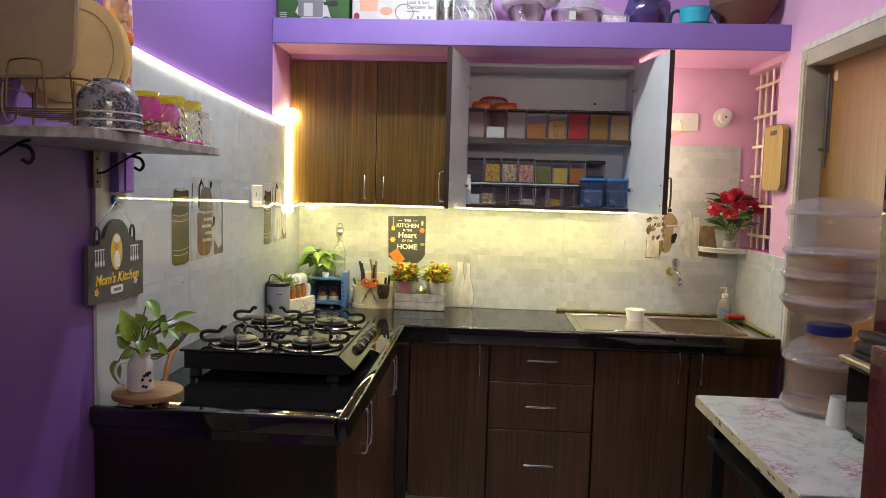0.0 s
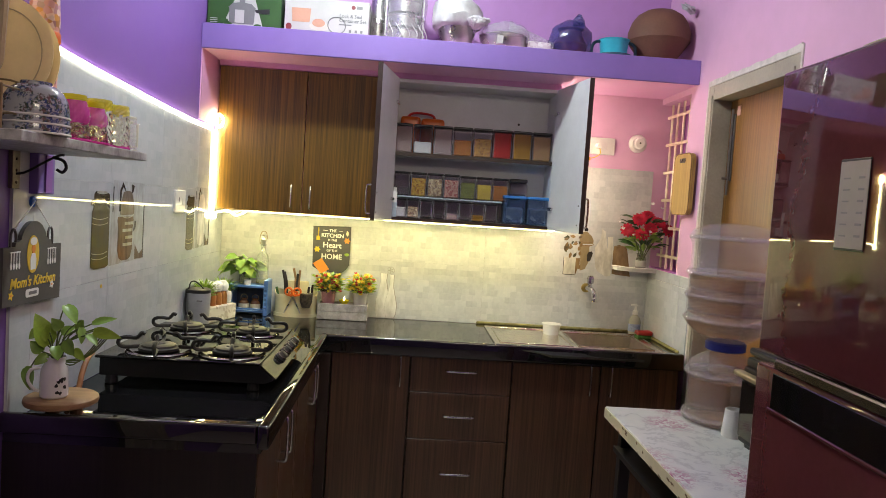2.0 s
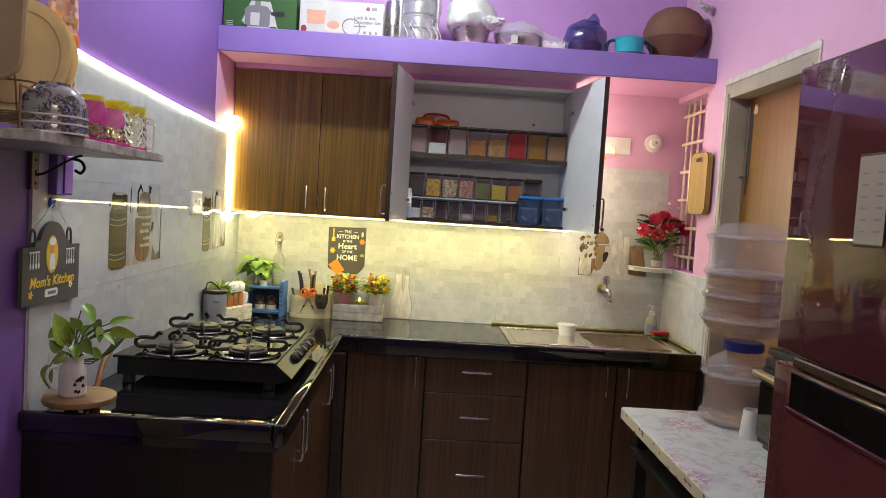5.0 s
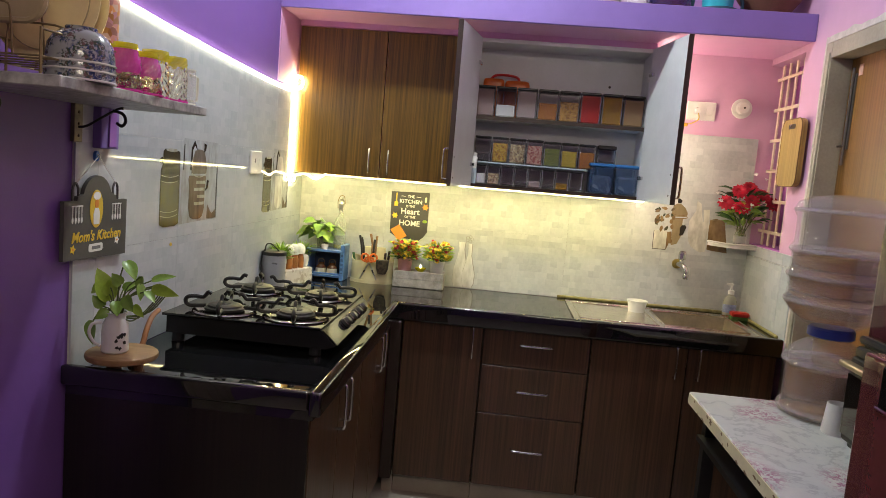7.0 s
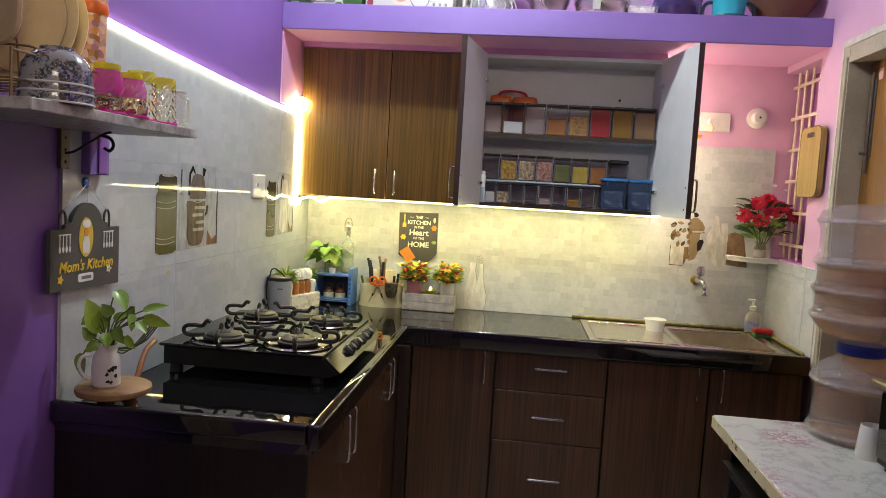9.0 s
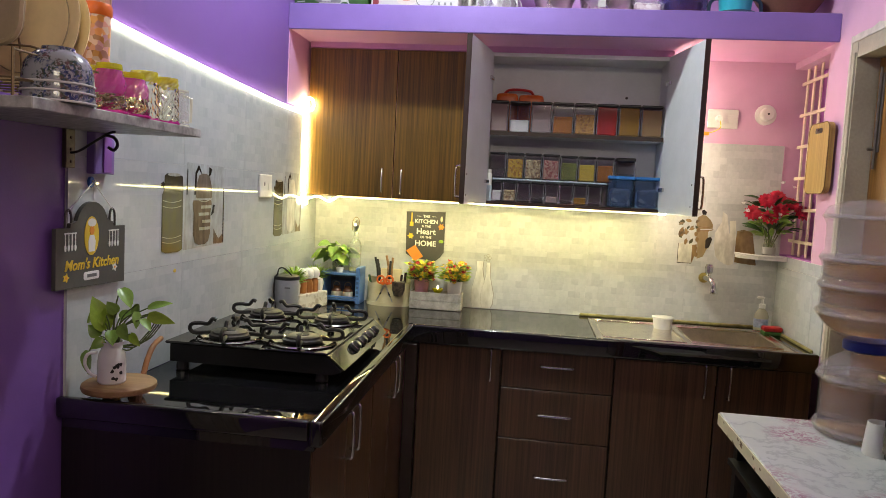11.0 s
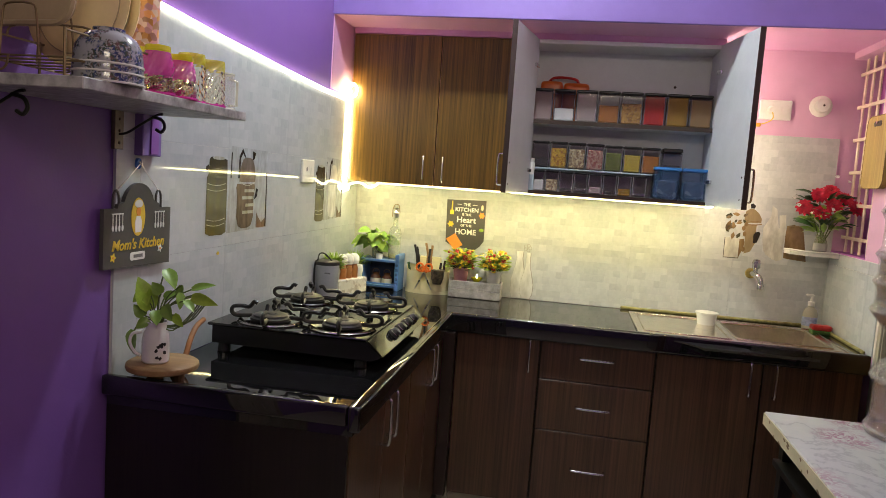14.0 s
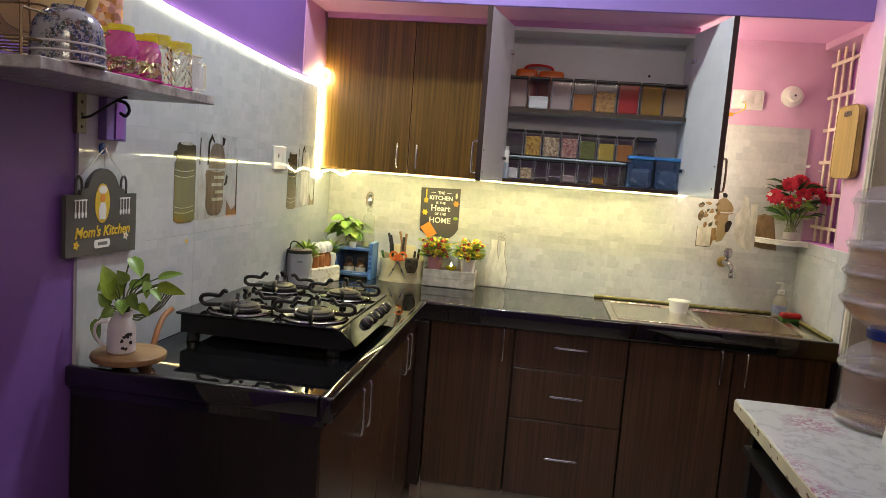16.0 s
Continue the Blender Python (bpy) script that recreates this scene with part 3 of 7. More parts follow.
part("grip_trim", box(-0.005, 0.0, -0.62, -0.06, 1.040, 1.047, 0.002), WINE, lo)
part("trim", box(-0.006, 0.01, -0.62, -0.075, 1.122, 1.140, 0.003), surface("bronze_trim", (0.16, 0.12, 0.08), 0.25, 0.1, 9, 90, 0.0, 0.9), t, "dark bronze metal trim")
for fx in (0.1, 0.5):
    for fy in (-0.57, -0.05):
        part("foot", lathe([(0.02, 0), (0.02, 0.03)], 10, (fx, fy, 0)), BLACK_METAL, t)


# ---------------- more materials ----------------
def film_print(name):
    """Worn marble-print film with patches of faded violet flowers."""
    m, nt, b = nodes_of(name)
    v = coords(nt)
    vein = noise_tex(nt, v, 5, 7, 0.62, 0.5)
    base = ramp(nt, vein, [(0.36, (0.62, 0.65, 0.64)), (0.47, (0.57, 0.60, 0.60)), (0.495, (0.40, 0.43, 0.44)), (0.52, (0.55, 0.59, 0.58)), (0.66, (0.65, 0.67, 0.64))])
    vo = nt.nodes.new("ShaderNodeTexVoronoi")
    vo.inputs["Scale"].default_value = 4.2
    nt.links.new(v, vo.inputs["Vector"])
    patch = ramp(nt, vo.outputs["Distance"], [(0.30, (1, 1, 1)), (0.48, (0, 0, 0))])
    petals = ramp(nt, noise_tex(nt, v, 55, 4, 0.7, 1.0), [(0.47, (0, 0, 0)), (0.56, (1, 1, 1))])
    fac = blend(nt, 1.0, patch, petals, "MULTIPLY")
    c = blend(nt, fac, base, (0.34, 0.13, 0.24))
    nt.links.new(c, b.inputs["Base Color"])
    rough_from(nt, b, vein, 0.25, 0.45)
    return m


def floral_china(name):
    m, nt, b = nodes_of(name)
    v = coords(nt)
    petals = ramp(nt, noise_tex(nt, v, 150, 4, 0.6, 1.2), [(0.44, (0, 0, 0)), (0.50, (1, 1, 1))])
    area = ramp(nt, noise_tex(nt, v, 34, 2), [(0.46, (0, 0, 0)), (0.52, (1, 1, 1))])
    fac = blend(nt, 1.0, petals, area, "MULTIPLY")
    ink = ramp(nt, noise_tex(nt, v, 70, 2), [(0.36, (0.02, 0.035, 0.11)), (0.46, (0.05, 0.07, 0.20)), (0.54, (0.04, 0.07, 0.05)), (0.66, (0.16, 0.09, 0.10))])
    nt.links.new(blend(nt, fac, (0.33, 0.34, 0.37), ink), b.inputs["Base Color"])
    b.inputs["Roughness"].default_value = 0.12
    return m


def printed(name, top, bottom, z0, z1):
    """Printed picture on a tile, fading from one ink to another over its height."""
    m, nt, b = nodes_of(name)
    tc = nt.nodes.new("ShaderNodeTexCoord")
    sp = nt.nodes.new("ShaderNodeSeparateXYZ")
    nt.links.new(tc.outputs["Object"], sp.inputs[0])
    mr = nt.nodes.new("ShaderNodeMapRange")
    mr.inputs["From Min"].default_value, mr.inputs["From Max"].default_value = z0, z1
    nt.links.new(sp.outputs["Z"], mr.inputs["Value"])
    c = ramp(nt, mr.outputs[0], [(0.0, bottom), (0.55, tuple((a + d) / 2 for a, d in zip(top, bottom))), (1.0, top)])
    c = blend(nt, 0.5, c, ramp(nt, noise_tex(nt, coords(nt, (30, 30, 12)), 1.2, 4), [(0.35, shade(bottom, 0.55)), (0.7, shade(top, 1.3))]))
    nt.links.new(c, b.inputs["Base Color"])
    b.inputs["Roughness"].default_value = 0.06
    return m


FILM = film_print("marble_print_film")
SHELF_FILM = surface("marbled_shelf_film", (0.24, 0.23, 0.24), 0.4, 0.35, 38, 120, 0.1, second=(0.72, 0.72, 0.73))
CHINA = floral_china("blue_floral_china")
PURPLE_WOOD = wall_paint("purple_wood_paint", (0.26, 0.08, 0.42))
BRASS = surface("zinc_bracket", (0.20, 0.17, 0.13), 0.45, 0.3, 30, 90, 0.1, 0.6)
DARK_WIRE = surface("dark_wire", (0.26, 0.19, 0.10), 0.4, 0.2, 20, 90, 0.0, 0.6)
MELAMINE = surface("sand_melamine", (0.85, 0.68, 0.38), 0.35, 0.08)
TRAY = surface("brown_melamine", (0.46, 0.36, 0.22), 0.4, 0.1)
SLATE = surface("charcoal_board", (0.075, 0.072, 0.07), 0.6, 0.15)
YELLOW_INK = surface("yellow_ink", (0.75, 0.52, 0.04), 0.5)
WHITE_INK = surface("white_ink", (0.8, 0.8, 0.78), 0.5, 0.04)
ORANGE_INK = surface("orange_ink", (0.80, 0.28, 0.04), 0.5)
BLUE_PLASTIC = surface("blue_plastic", (0.10, 0.22, 0.48), 0.35)
BLACK_PLASTIC = surface("black_plastic", (0.02, 0.02, 0.022), 0.35)
GREY_STEEL = surface("grey_painted_steel", (0.32, 0.33, 0.36), 0.3, 0.08)
BEECH = laminate("turned_wood", (0.20, 0.105, 0.04), (0.34, 0.20, 0.09), "x", 0.5)
RED_WOOD = surface("red_brown_wood", (0.30, 0.12, 0.04), 0.45, 0.25, 14)
ORANGE_WOOD = surface("orange_brown_glaze", (0.36, 0.14, 0.04), 0.3, 0.2, 14)
CUTTING_WOOD = laminate("cutting_board_wood", (0.25, 0.15, 0.03), (0.46, 0.31, 0.09), "z", 0.5)
BROWN_GLAZE = surface("brown_glaze", (0.11, 0.045, 0.018), 0.2, 0.2, 14)
CADDY_CREAM = surface("yellow_cream_plastic", (0.74, 0.67, 0.40), 0.35, 0.06)
DARK_WOOD = surface("dark_worn_wood", (0.20, 0.12, 0.04), 0.7, 0.4, 30)
LEAF = surface("pothos_leaf", (0.19, 0.36, 0.055), 0.35, 0.35, 16, 90, 0.1, second=(0.38, 0.54, 0.12))
LEAF_DARK = surface("leaf_green", (0.035, 0.10, 0.025), 0.4, 0.3, 20)
LEAF_LIME = surface("leaf_lime", (0.30, 0.44, 0.05), 0.4, 0.3, 20)
STEM = surface("stem_green", (0.10, 0.14, 0.04), 0.5)
SOIL = surface("soil", (0.04, 0.028, 0.018), 0.9, 0.4, 60, 200, 0.8)
RED_PETAL = surface("red_petal", (0.58, 0.014, 0.05), 0.5, 0.25, 40)
YELLOW_PETAL = surface("yellow_petal", (0.80, 0.56, 0.04), 0.5, 0.25, 40)
WHITE_CERAMIC = surface("white_ceramic", (0.72, 0.71, 0.70), 0.12, 0.04, 9, 90, 0.02)
WHITEWASH = surface("whitewashed_wood", (0.40, 0.36, 0.29), 0.75, 0.35, 26, 140, 0.5, second=(0.72, 0.69, 0.62))
PINK_POT = surface("pink_pot", (0.55, 0.26, 0.3), 0.4)
TERRACOTTA = surface("terracotta", (0.14, 0.062, 0.038), 0.75, 0.2, 10, 120, 0.4)
ORANGE_PLASTIC = surface("orange_plastic", (0.72, 0.15, 0.015), 0.3)
RED_PLASTIC = surface("red_plastic", (0.50, 0.02, 0.02), 0.35)
CYAN_PLASTIC = surface("cyan_plastic", (0.04, 0.46, 0.58), 0.35)
TEAL_DARK = surface("dark_teal_plastic", (0.01, 0.06, 0.10), 0.4)
GREEN_PLASTIC = surface("olive_green_plastic", (0.20, 0.26, 0.015), 0.3)
COPPER = surface("copper", (0.45, 0.17, 0.07), 0.3, 0.2, 14, 90, 0.05, 0.9)
GREEN_CARD = surface("green_card", (0.025, 0.08, 0.016), 0.45)
WHITE_CARD = surface("white_card", (0.45, 0.44, 0.44), 0.4, 0.06)
MAROON_INK = surface("maroon_ink", (0.2, 0.02, 0.03), 0.5)
GREY_INK = surface("grey_ink", (0.16, 0.16, 0.17), 0.5)
SKIN_INK = surface("pink_food_ink", (0.5, 0.26, 0.18), 0.5)
CUT_YELLOW = clear_plastic("yellow_cut_glass", (0.86, 0.78, 0.02), 0.03, 0.6, 1.0)
CUT_PINK = clear_plastic("pink_cut_glass", (0.82, 0.06, 0.50), 0.03, 0.55, 1.0)
CUT_CLEAR = glass("clear_cut_glass", (1.0, 0.98, 0.80), 0.02)
CUT_PALE = glass("pale_amber_glass", (1.0, 0.90, 0.74), 0.04)
PALE_CLEAR = clear_plastic("thin_clear_glass", (0.78, 0.79, 0.76), 0.03, 0.24, 1.0)
BRIGHT_GLASS = clear_plastic("thick_glass_edge", (0.85, 0.83, 0.70), 0.03, 0.7, 1.0)
GREEN_GLASS = clear_plastic("green_tinted_glass", (0.45, 0.5, 0.25), 0.06, 0.35)
YELLOW_GLASS = clear_plastic("yellow_glass", (0.72, 0.66, 0.015), 0.05, 0.8)
PINK_GLASS = clear_plastic("pink_glass", (0.70, 0.03, 0.36), 0.06, 0.75)
BOTTLE_PLASTIC = clear_plastic("clear_bottle_plastic", (0.62, 0.58, 0.60), 0.035, 0.26, 1.0)
WATER = glass("water", (0.78, 0.66, 0.50), 0.01, 1.33)
RIB_PLASTIC = clear_plastic("clear_bottle_rib", (0.66, 0.62, 0.62), 0.05, 0.30, 1.0)
JAR_PLASTIC = clear_plastic("clear_jar_plastic", (0.10, 0.065, 0.085), 0.06, 0.28, 0.9)
JAR_EDGE = clear_plastic("jar_corner", (0.34, 0.32, 0.36), 0.06, 0.4, 1.0)
BLUE_CLEAR = clear_plastic("blue_clear_plastic", (0.06, 0.12, 0.24), 0.06, 0.40, 0.9)
BAG_CLEAR = clear_plastic("clear_film", (0.55, 0.55, 0.60), 0.12, 0.3)
BAG_WHITE = surface("white_film_bag", (0.52, 0.52, 0.53), 0.35, 0.15, 20, 60, 0.6)
BAG_BLUE = clear_plastic("blue_film", (0.03, 0.04, 0.20), 0.15, 0.6)
BRAID = speckled("orange_patterned_sleeve", [(0.72, 0.34, 0.06), (0.32, 0.13, 0.03), (0.78, 0.62, 0.5), (0.70, 0.30, 0.08), (0.6, 0.32, 0.36), (0.25, 0.10, 0.04)], 75, 0.35)


# ---------------- plants ----------------
def leaf_blade(length, width, droop=0.3, heart=True, rows=6, bm=None, m=None):
    """One folded, drooping leaf from its stalk, along local +y."""
    bm = bm or bmesh.new()
    m = m or Matrix()
    prev = None
    for i in range(rows + 1):
        s = i / rows
        if heart:
            w = width * 0.5 * (math.sin(math.pi * min(1, s * 0.92 + 0.08)) ** 0.7) * (1.15 - 0.55 * s)
        else:
            w = width * 0.5 * math.sin(math.pi * (0.06 + 0.94 * s)) ** 0.8
        y, z = length * s, -droop * length * s * s
        w = 0.0004 if i == rows else w
        row = [bm.verts.new(m @ Vector((x, y, z + abs(x) * 0.28))) for x in (-w, -w * 0.5, 0, w * 0.5, w)]
        if prev:
            for k in range(4):
                bm.faces.new((prev[k], prev[k + 1], row[k + 1], row[k]))
        prev = row
    return bm


def aim(at, direction, spin=0):
    """A pose at a point with local +y along a direction."""
    d = Vector(direction).normalized()
    q = d.to_track_quat("Y", "Z")
    return Matrix.Translation(at) @ q.to_matrix().to_4x4() @ Matrix.Rotation(radians(spin), 4, "Y")


def tuft(parent, name, material, centre, radius, height, count, size, rng, up=0.7, width=0.4, label=""):
    """Many small leaves, spread from a base, as one mesh."""
    bm = bmesh.new()
    for _ in range(count):
        a, k = rng.uniform(0, 2 * math.pi), math.sqrt(rng.uniform(0.02, 1))
        d = Vector((math.cos(a) * k, math.sin(a) * k, up * rng.uniform(0.5, 1.3)))
        p = Vector(centre) + Vector((d.x * radius * 0.55, d.y * radius * 0.55, height * rng.uniform(0.1, 0.85)))
        L = size * rng.uniform(0.6, 1.25)
        leaf_blade(L, L * width, rng.uniform(0.1, 0.6), False, 3, bm, aim(p, d, rng.uniform(-50, 50)))
    return part(name, bm, material, parent, label)


def blooms(parent, material, spots, r, name="flower"):
    for p in spots:
        bm = bmesh.new()
        for k in range(7):
            a = 2 * math.pi * k / 7
            leaf_blade(r, r * 0.7, -0.1, False, 2, bm, aim((0, 0, 0), (math.cos(a), math.sin(a), 0.55)))
        lathe([(r * 0.3, 0), (r * 0.3, r * 0.25), (0, r * 0.35)], 7, bm=bm)
        f = part(name, bm, material, parent)
        f.matrix_local = Matrix.Translation(p) @ pose(0, 0, 0, 35 + 20 * math.sin(p[0] * 300), 20 * math.cos(p[2] * 200), 0)


# ---------------- table, bottles, oven ----------------
t = thing("side_table", (1.685, -1.88, FZ), "dark table with a worn flowered marble-print top", "table")
part("tabletop", box(0, 0.505, 0, 0.80, 0.664, 0.704, 0.002), FILM, t)
part("edge_trim", box(-0.003, 0.0, 0.0, 0.80, 0.666, 0.700), CREAM, t, "chipped cream table edge")
crng = random.Random(21)
for k in range(16):
    y, z, w = crng.uniform(0.02, 0.78), crng.choice((0.668, 0.692, 0.684)), crng.uniform(0.004, 0.014)
    part("chip", slab([(y - w, z), (y - w * 0.3, z - 0.004), (y + w, z + 0.001), (y + w * 0.4, z + 0.005)], -0.0036, -0.0028, "x"), CHIP_BROWN, t, "chip showing brown board")
for fx in (0.06, 0.46):
    for fy in (0.05, 0.74):
        part("leg", box(fx - 0.02, fx + 0.02, fy - 0.02, fy + 0.02, 0, 0.664, 0.002), BLACK_METAL, t)
part("keyboard_tray", slab([(0.02, 0.10), (0.05, 0.06), (0.47, 0.06), (0.47, 0.74), (0.02, 0.74)], 0.565, 0.583), BLACK_METAL, t, "black sliding tray under the top")
part("side_panel", box(0.44, 0.455, 0.07, 0.64, 0.2, 0.56), BLACK_METAL, t)

TZ = FZ + 0.704
t = thing("water_bottle", (2.046, -1.195, TZ), "clear plastic water bottle upside down on a smaller one", "water bottle", "water bottles")
R = 0.147


def bulges(z0, z1, centres, wide, slim, step=0.0055):
    """Outline of a ribbed bottle wall: full width at the ribs, drawn in between them."""
    out, z = [], z0
    while z <= z1 + 1e-6:
        k = max(math.exp(-((z - c) / 0.0125) ** 2) for c in centres)
        out.append((slim + (wide - slim) * k, z))
        z += step
    return out


RIBS = (0.352, 0.430, 0.507)
wall_line = [(0.05, 0.276), (0.075, 0.281), (0.105, 0.300), (0.128, 0.322)] + bulges(0.338, 0.520, RIBS, R, R - 0.009) + [(R - 0.012, 0.53), (R - 0.012, 0.60), (R - 0.004, 0.618), (R - 0.003, 0.632), (R - 0.012, 0.652), (R - 0.045, 0.668), (R - 0.085, 0.676), (0, 0.680)]
part("body", lathe(wall_line, 48), BOTTLE_PLASTIC, t, "clear ribbed bottle", True)
part("water", lathe([(0, 0.285)] + [(r - 0.005, z) for r, z in wall_line[2:] if z < 0.50] + [(0, 0.500)], 48), WATER, t, "drinking water", True)
for z in RIBS + (0.626,):
    part("rib", hoop(R - 0.005, z, 0.0065, 48), RIB_PLASTIC, t, smooth=True)
part("cap", lathe([(0.060, 0.246), (0.066, 0.250), (0.066, 0.272), (0.060, 0.278)], 28), surface("cobalt_cap", (0.012, 0.03, 0.25), 0.35), t, "cobalt blue cap", True)
t = thing("water_bottle", (2.046, -1.195, TZ), "squat clear plastic bottle holding up a larger one", "water bottle", "water bottles")
R = 0.127
part("water", lathe([(0, 0.01), (R - 0.030, 0.008), (R - 0.012, 0.016), (R - 0.016, 0.045), (R - 0.016, 0.150), (0, 0.151)], 48), WATER, t, "drinking water", True)
part("body", lathe([(0, 0.004), (R - 0.024, 0.0), (R - 0.006, 0.006), (R - 0.002, 0.02), (R - 0.004, 0.034), (R - 0.012, 0.044), (R - 0.012, 0.145), (R - 0.003, 0.158), (R, 0.168), (R - 0.004, 0.180), (R - 0.020, 0.205), (R - 0.048, 0.226), (0.060, 0.236), (0.056, 0.250)], 48), BOTTLE_PLASTIC, t, "clear squat bottle", True)
for z in (0.022, 0.168):
    part("rib", hoop(R - 0.005, z, 0.0065, 48), RIB_PLASTIC, t, smooth=True)
t = thing("cup", (2.020, -1.360, TZ), "white tapered plastic cup on the table", "cup")
part("body", lathe([(0, 0.002), (0.036, 0), (0.038, 0.004), (0.030, 0.088), (0.028, 0.088), (0.034, 0.008), (0, 0.006)], 24), WHITE_PLASTIC, t, smooth=True)
t = thing("toaster_oven", (2.0, -1.43, TZ), "black countertop oven with steel trim by the wall", "oven")
part("body", box(0, 0.19, -0.34, 0, 0.012, 0.245, 0.005), BLACK_METAL, t)
part("glass_door", box(-0.006, 0, -0.30, -0.006, 0.03, 0.2, 0.002), BLACK_GLASS, t, "dark glass door")
part("handle", box(-0.035, -0.005, -0.28, -0.004, 0.218, 0.234, 0.004), surface("champagne_handle", (0.42, 0.36, 0.22), 0.35, 0.1, 9, 90, 0, 0.7), t, "champagne bar handle")
part("tray_rack", box(0.005, 0.1, -0.3, -0.003, 0.245, 0.275, 0.006), BLACK_PLASTIC, t)
part("tray_rack", box(0.008, 0.1, -0.3, -0.006, 0.283, 0.305, 0.006), BLACK_PLASTIC, t)
part("rack_post", box(0.02, 0.08, -0.29, -0.02, 0.270, 0.290), DARK_EDGE, t)
for fy in (-0.3, -0.04):
    part("foot", box(0.01, 0.09, fy - 0.015, fy + 0.015, 0, 0.014), BLACK_PLASTIC, t)
CHART_INK = surface("chart_ink", (0.26, 0.24, 0.22), 0.5)
t = thing("conversion_chart", (1.63, -2.4625, 1.46), "white rounded chart with black border stuck on the fridge", "chart")
part("border", box(-0.002, 0, -0.045, 0.030, -0.072, 0.072, 0.001), BLACK_PLASTIC, t)
part("sheet", box(-0.0028, -0.002, -0.045, 0.027, -0.068, 0.068), surface("chart_paper", (0.40, 0.35, 0.29), 0.5, 0.05), t)
for i in range(6):
    part("print_bar", box(-0.0034, -0.0028, -0.036, -0.022, 0.04 - 0.018 * i, 0.0435 - 0.018 * i), CHART_INK, t)
    part("print_bar", box(-0.0034, -0.0028, 0.0, 0.016, 0.04 - 0.018 * i, 0.0425 - 0.018 * i), CHART_INK, t)
t = thing("lid", (1.79, -2.40, 1.70), "olive green round plastic lid lying on the fridge", "lid")
part("rim", lathe([(0.105, 0), (0.112, 0.006), (0.112, 0.028), (0.10, 0.034), (0.09, 0.03), (0, 0.028)], 36), GREEN_PLASTIC, t, smooth=True)

# ---------------- gas hob ----------------
RING_CHROME = surface("dark_chrome", (0.30, 0.29, 0.27), 0.12, 0.15, 14, 150, 0.04, 1.0)
t = thing("gas_hob", (0.306, -1.140, CT), "black glass gas hob with four burners on the worktop", "gas hob")
part("body", slab([(-0.245, 0.029), (0.238, 0.026), (0.262, 0.036), (0.262, 0.042), (0.222, 0.080), (-0.245, 0.080)], -0.29, 0.29, "y"), BLACK_METAL, t)
part("glass_top", box(-0.258, 0.222, -0.298, 0.298, 0.0805, 0.0885, 0.0025), BLACK_GLASS, t, "reflecting black glass top")
bm = box(0, 0.062, -0.288, 0.288, 0, 0.002)
pn = part("knob_panel", bm, BLACK_GLASS, t)
pn.matrix_local = Matrix.Translation((0.2235, 0, 0.0805)) @ pose(0, 0, 0, 0, 41, 0)
for ky in (-0.085, 0.0, 0.085, 0.165):
    k = part("knob", lathe([(0.019, 0), (0.019, 0.006), (0.016, 0.010), (0.014, 0.019), (0.011, 0.022), (0, 0.023)], 18), BLACK_PLASTIC, t, "black control knob", True)
    part("knob_ring", hoop(0.0165, 0.010, 0.0016, 18), RING_CHROME, k, "thin chrome ring", True)
    k.matrix_local = Matrix.Translation((0.247, ky, 0.062)) @ pose(0, 0, 0, 0, 41, 0)
for bx, by, br in ((-0.105, -0.20, 1.0), (0.115, -0.185, 1.05), (-0.13, 0.165, 0.95), (0.105, 0.155, 0.95)):
    ring = part("drip_ring", lathe([(0.096 * br, 0), (0.097 * br, 0.003), (0.093 * br, 0.006), (0.088 * br, 0.006), (0.076 * br, 0.002), (0.066 * br, 0.003)], 36, (0, 0, 0.0885)), RING_CHROME, t, "steel drip ring", True)
    ring.location = (bx, by, 0)
    cap = part("burner", lathe([(0.060, 0), (0.060, 0.007), (0.052, 0.010), (0.050, 0.015), (0.042, 0.018), (0.020, 0.018), (0.017, 0.021), (0.006, 0.021), (0, 0.023)], 28), IRON, t, "dark cast burner", True)
    cap.location = (bx, by, 0.0945)
    for k in range(4):
        a = radians(12 + 90 * k)
        loop = smooth_path([(0.056, 0.0, 0.008), (0.096, 0.0, 0.006), (0.112, 0, 0.011), (0.117, 0.0, 0.022), (0.110, 0.0, 0.033), (0.088, 0, 0.036), (0.066, 0.0, 0.034), (0.057, 0, 0.042), (0.050, 0, 0.050), (0.040, 0, 0.046)], 3)
        pr = part("pan_support", tube(loop, 0.0062, 7), IRON, t, smooth=True)
        pr.matrix_local = Matrix.Translation((bx, by, 0.0945)) @ Matrix.Rotation(a, 4, "Z")
for fx in (-0.22, 0.2):
    for fy in (-0.262, 0.262):
        part("foot", lathe([(0.017, 0), (0.019, 0.004), (0.016, 0.031)], 14, (fx, fy, 0)), BLACK_PLASTIC, t)

# ---------------- end of the counter: rolling board, milk jug, pothos ----------------
t = thing("rolling_board", (0.112, -1.765, CT), "round wooden rolling board on small feet", "rolling board")
part("disc", lathe([(0, 0.041), (0.076, 0.041), (0.083, 0.044), (0.0855, 0.050), (0.084, 0.057), (0.080, 0.060), (0, 0.060)], 40), BEECH, t, smooth=True)
for k in range(3):
    a = 2.1 * k + 0.4
    part("foot", lathe([(0.014, 0), (0.018, 0.040)], 12, (0.035 * math.cos(a) - 0.01, 0.02 + 0.035 * math.sin(a), 0)), BEECH, t)
JX, JY, JZ = 0.098, -1.775, CT + 0.060
t = thing("milk_jug", (JX, JY, JZ), "white ceramic jug with black spots used as a planter", "jug")
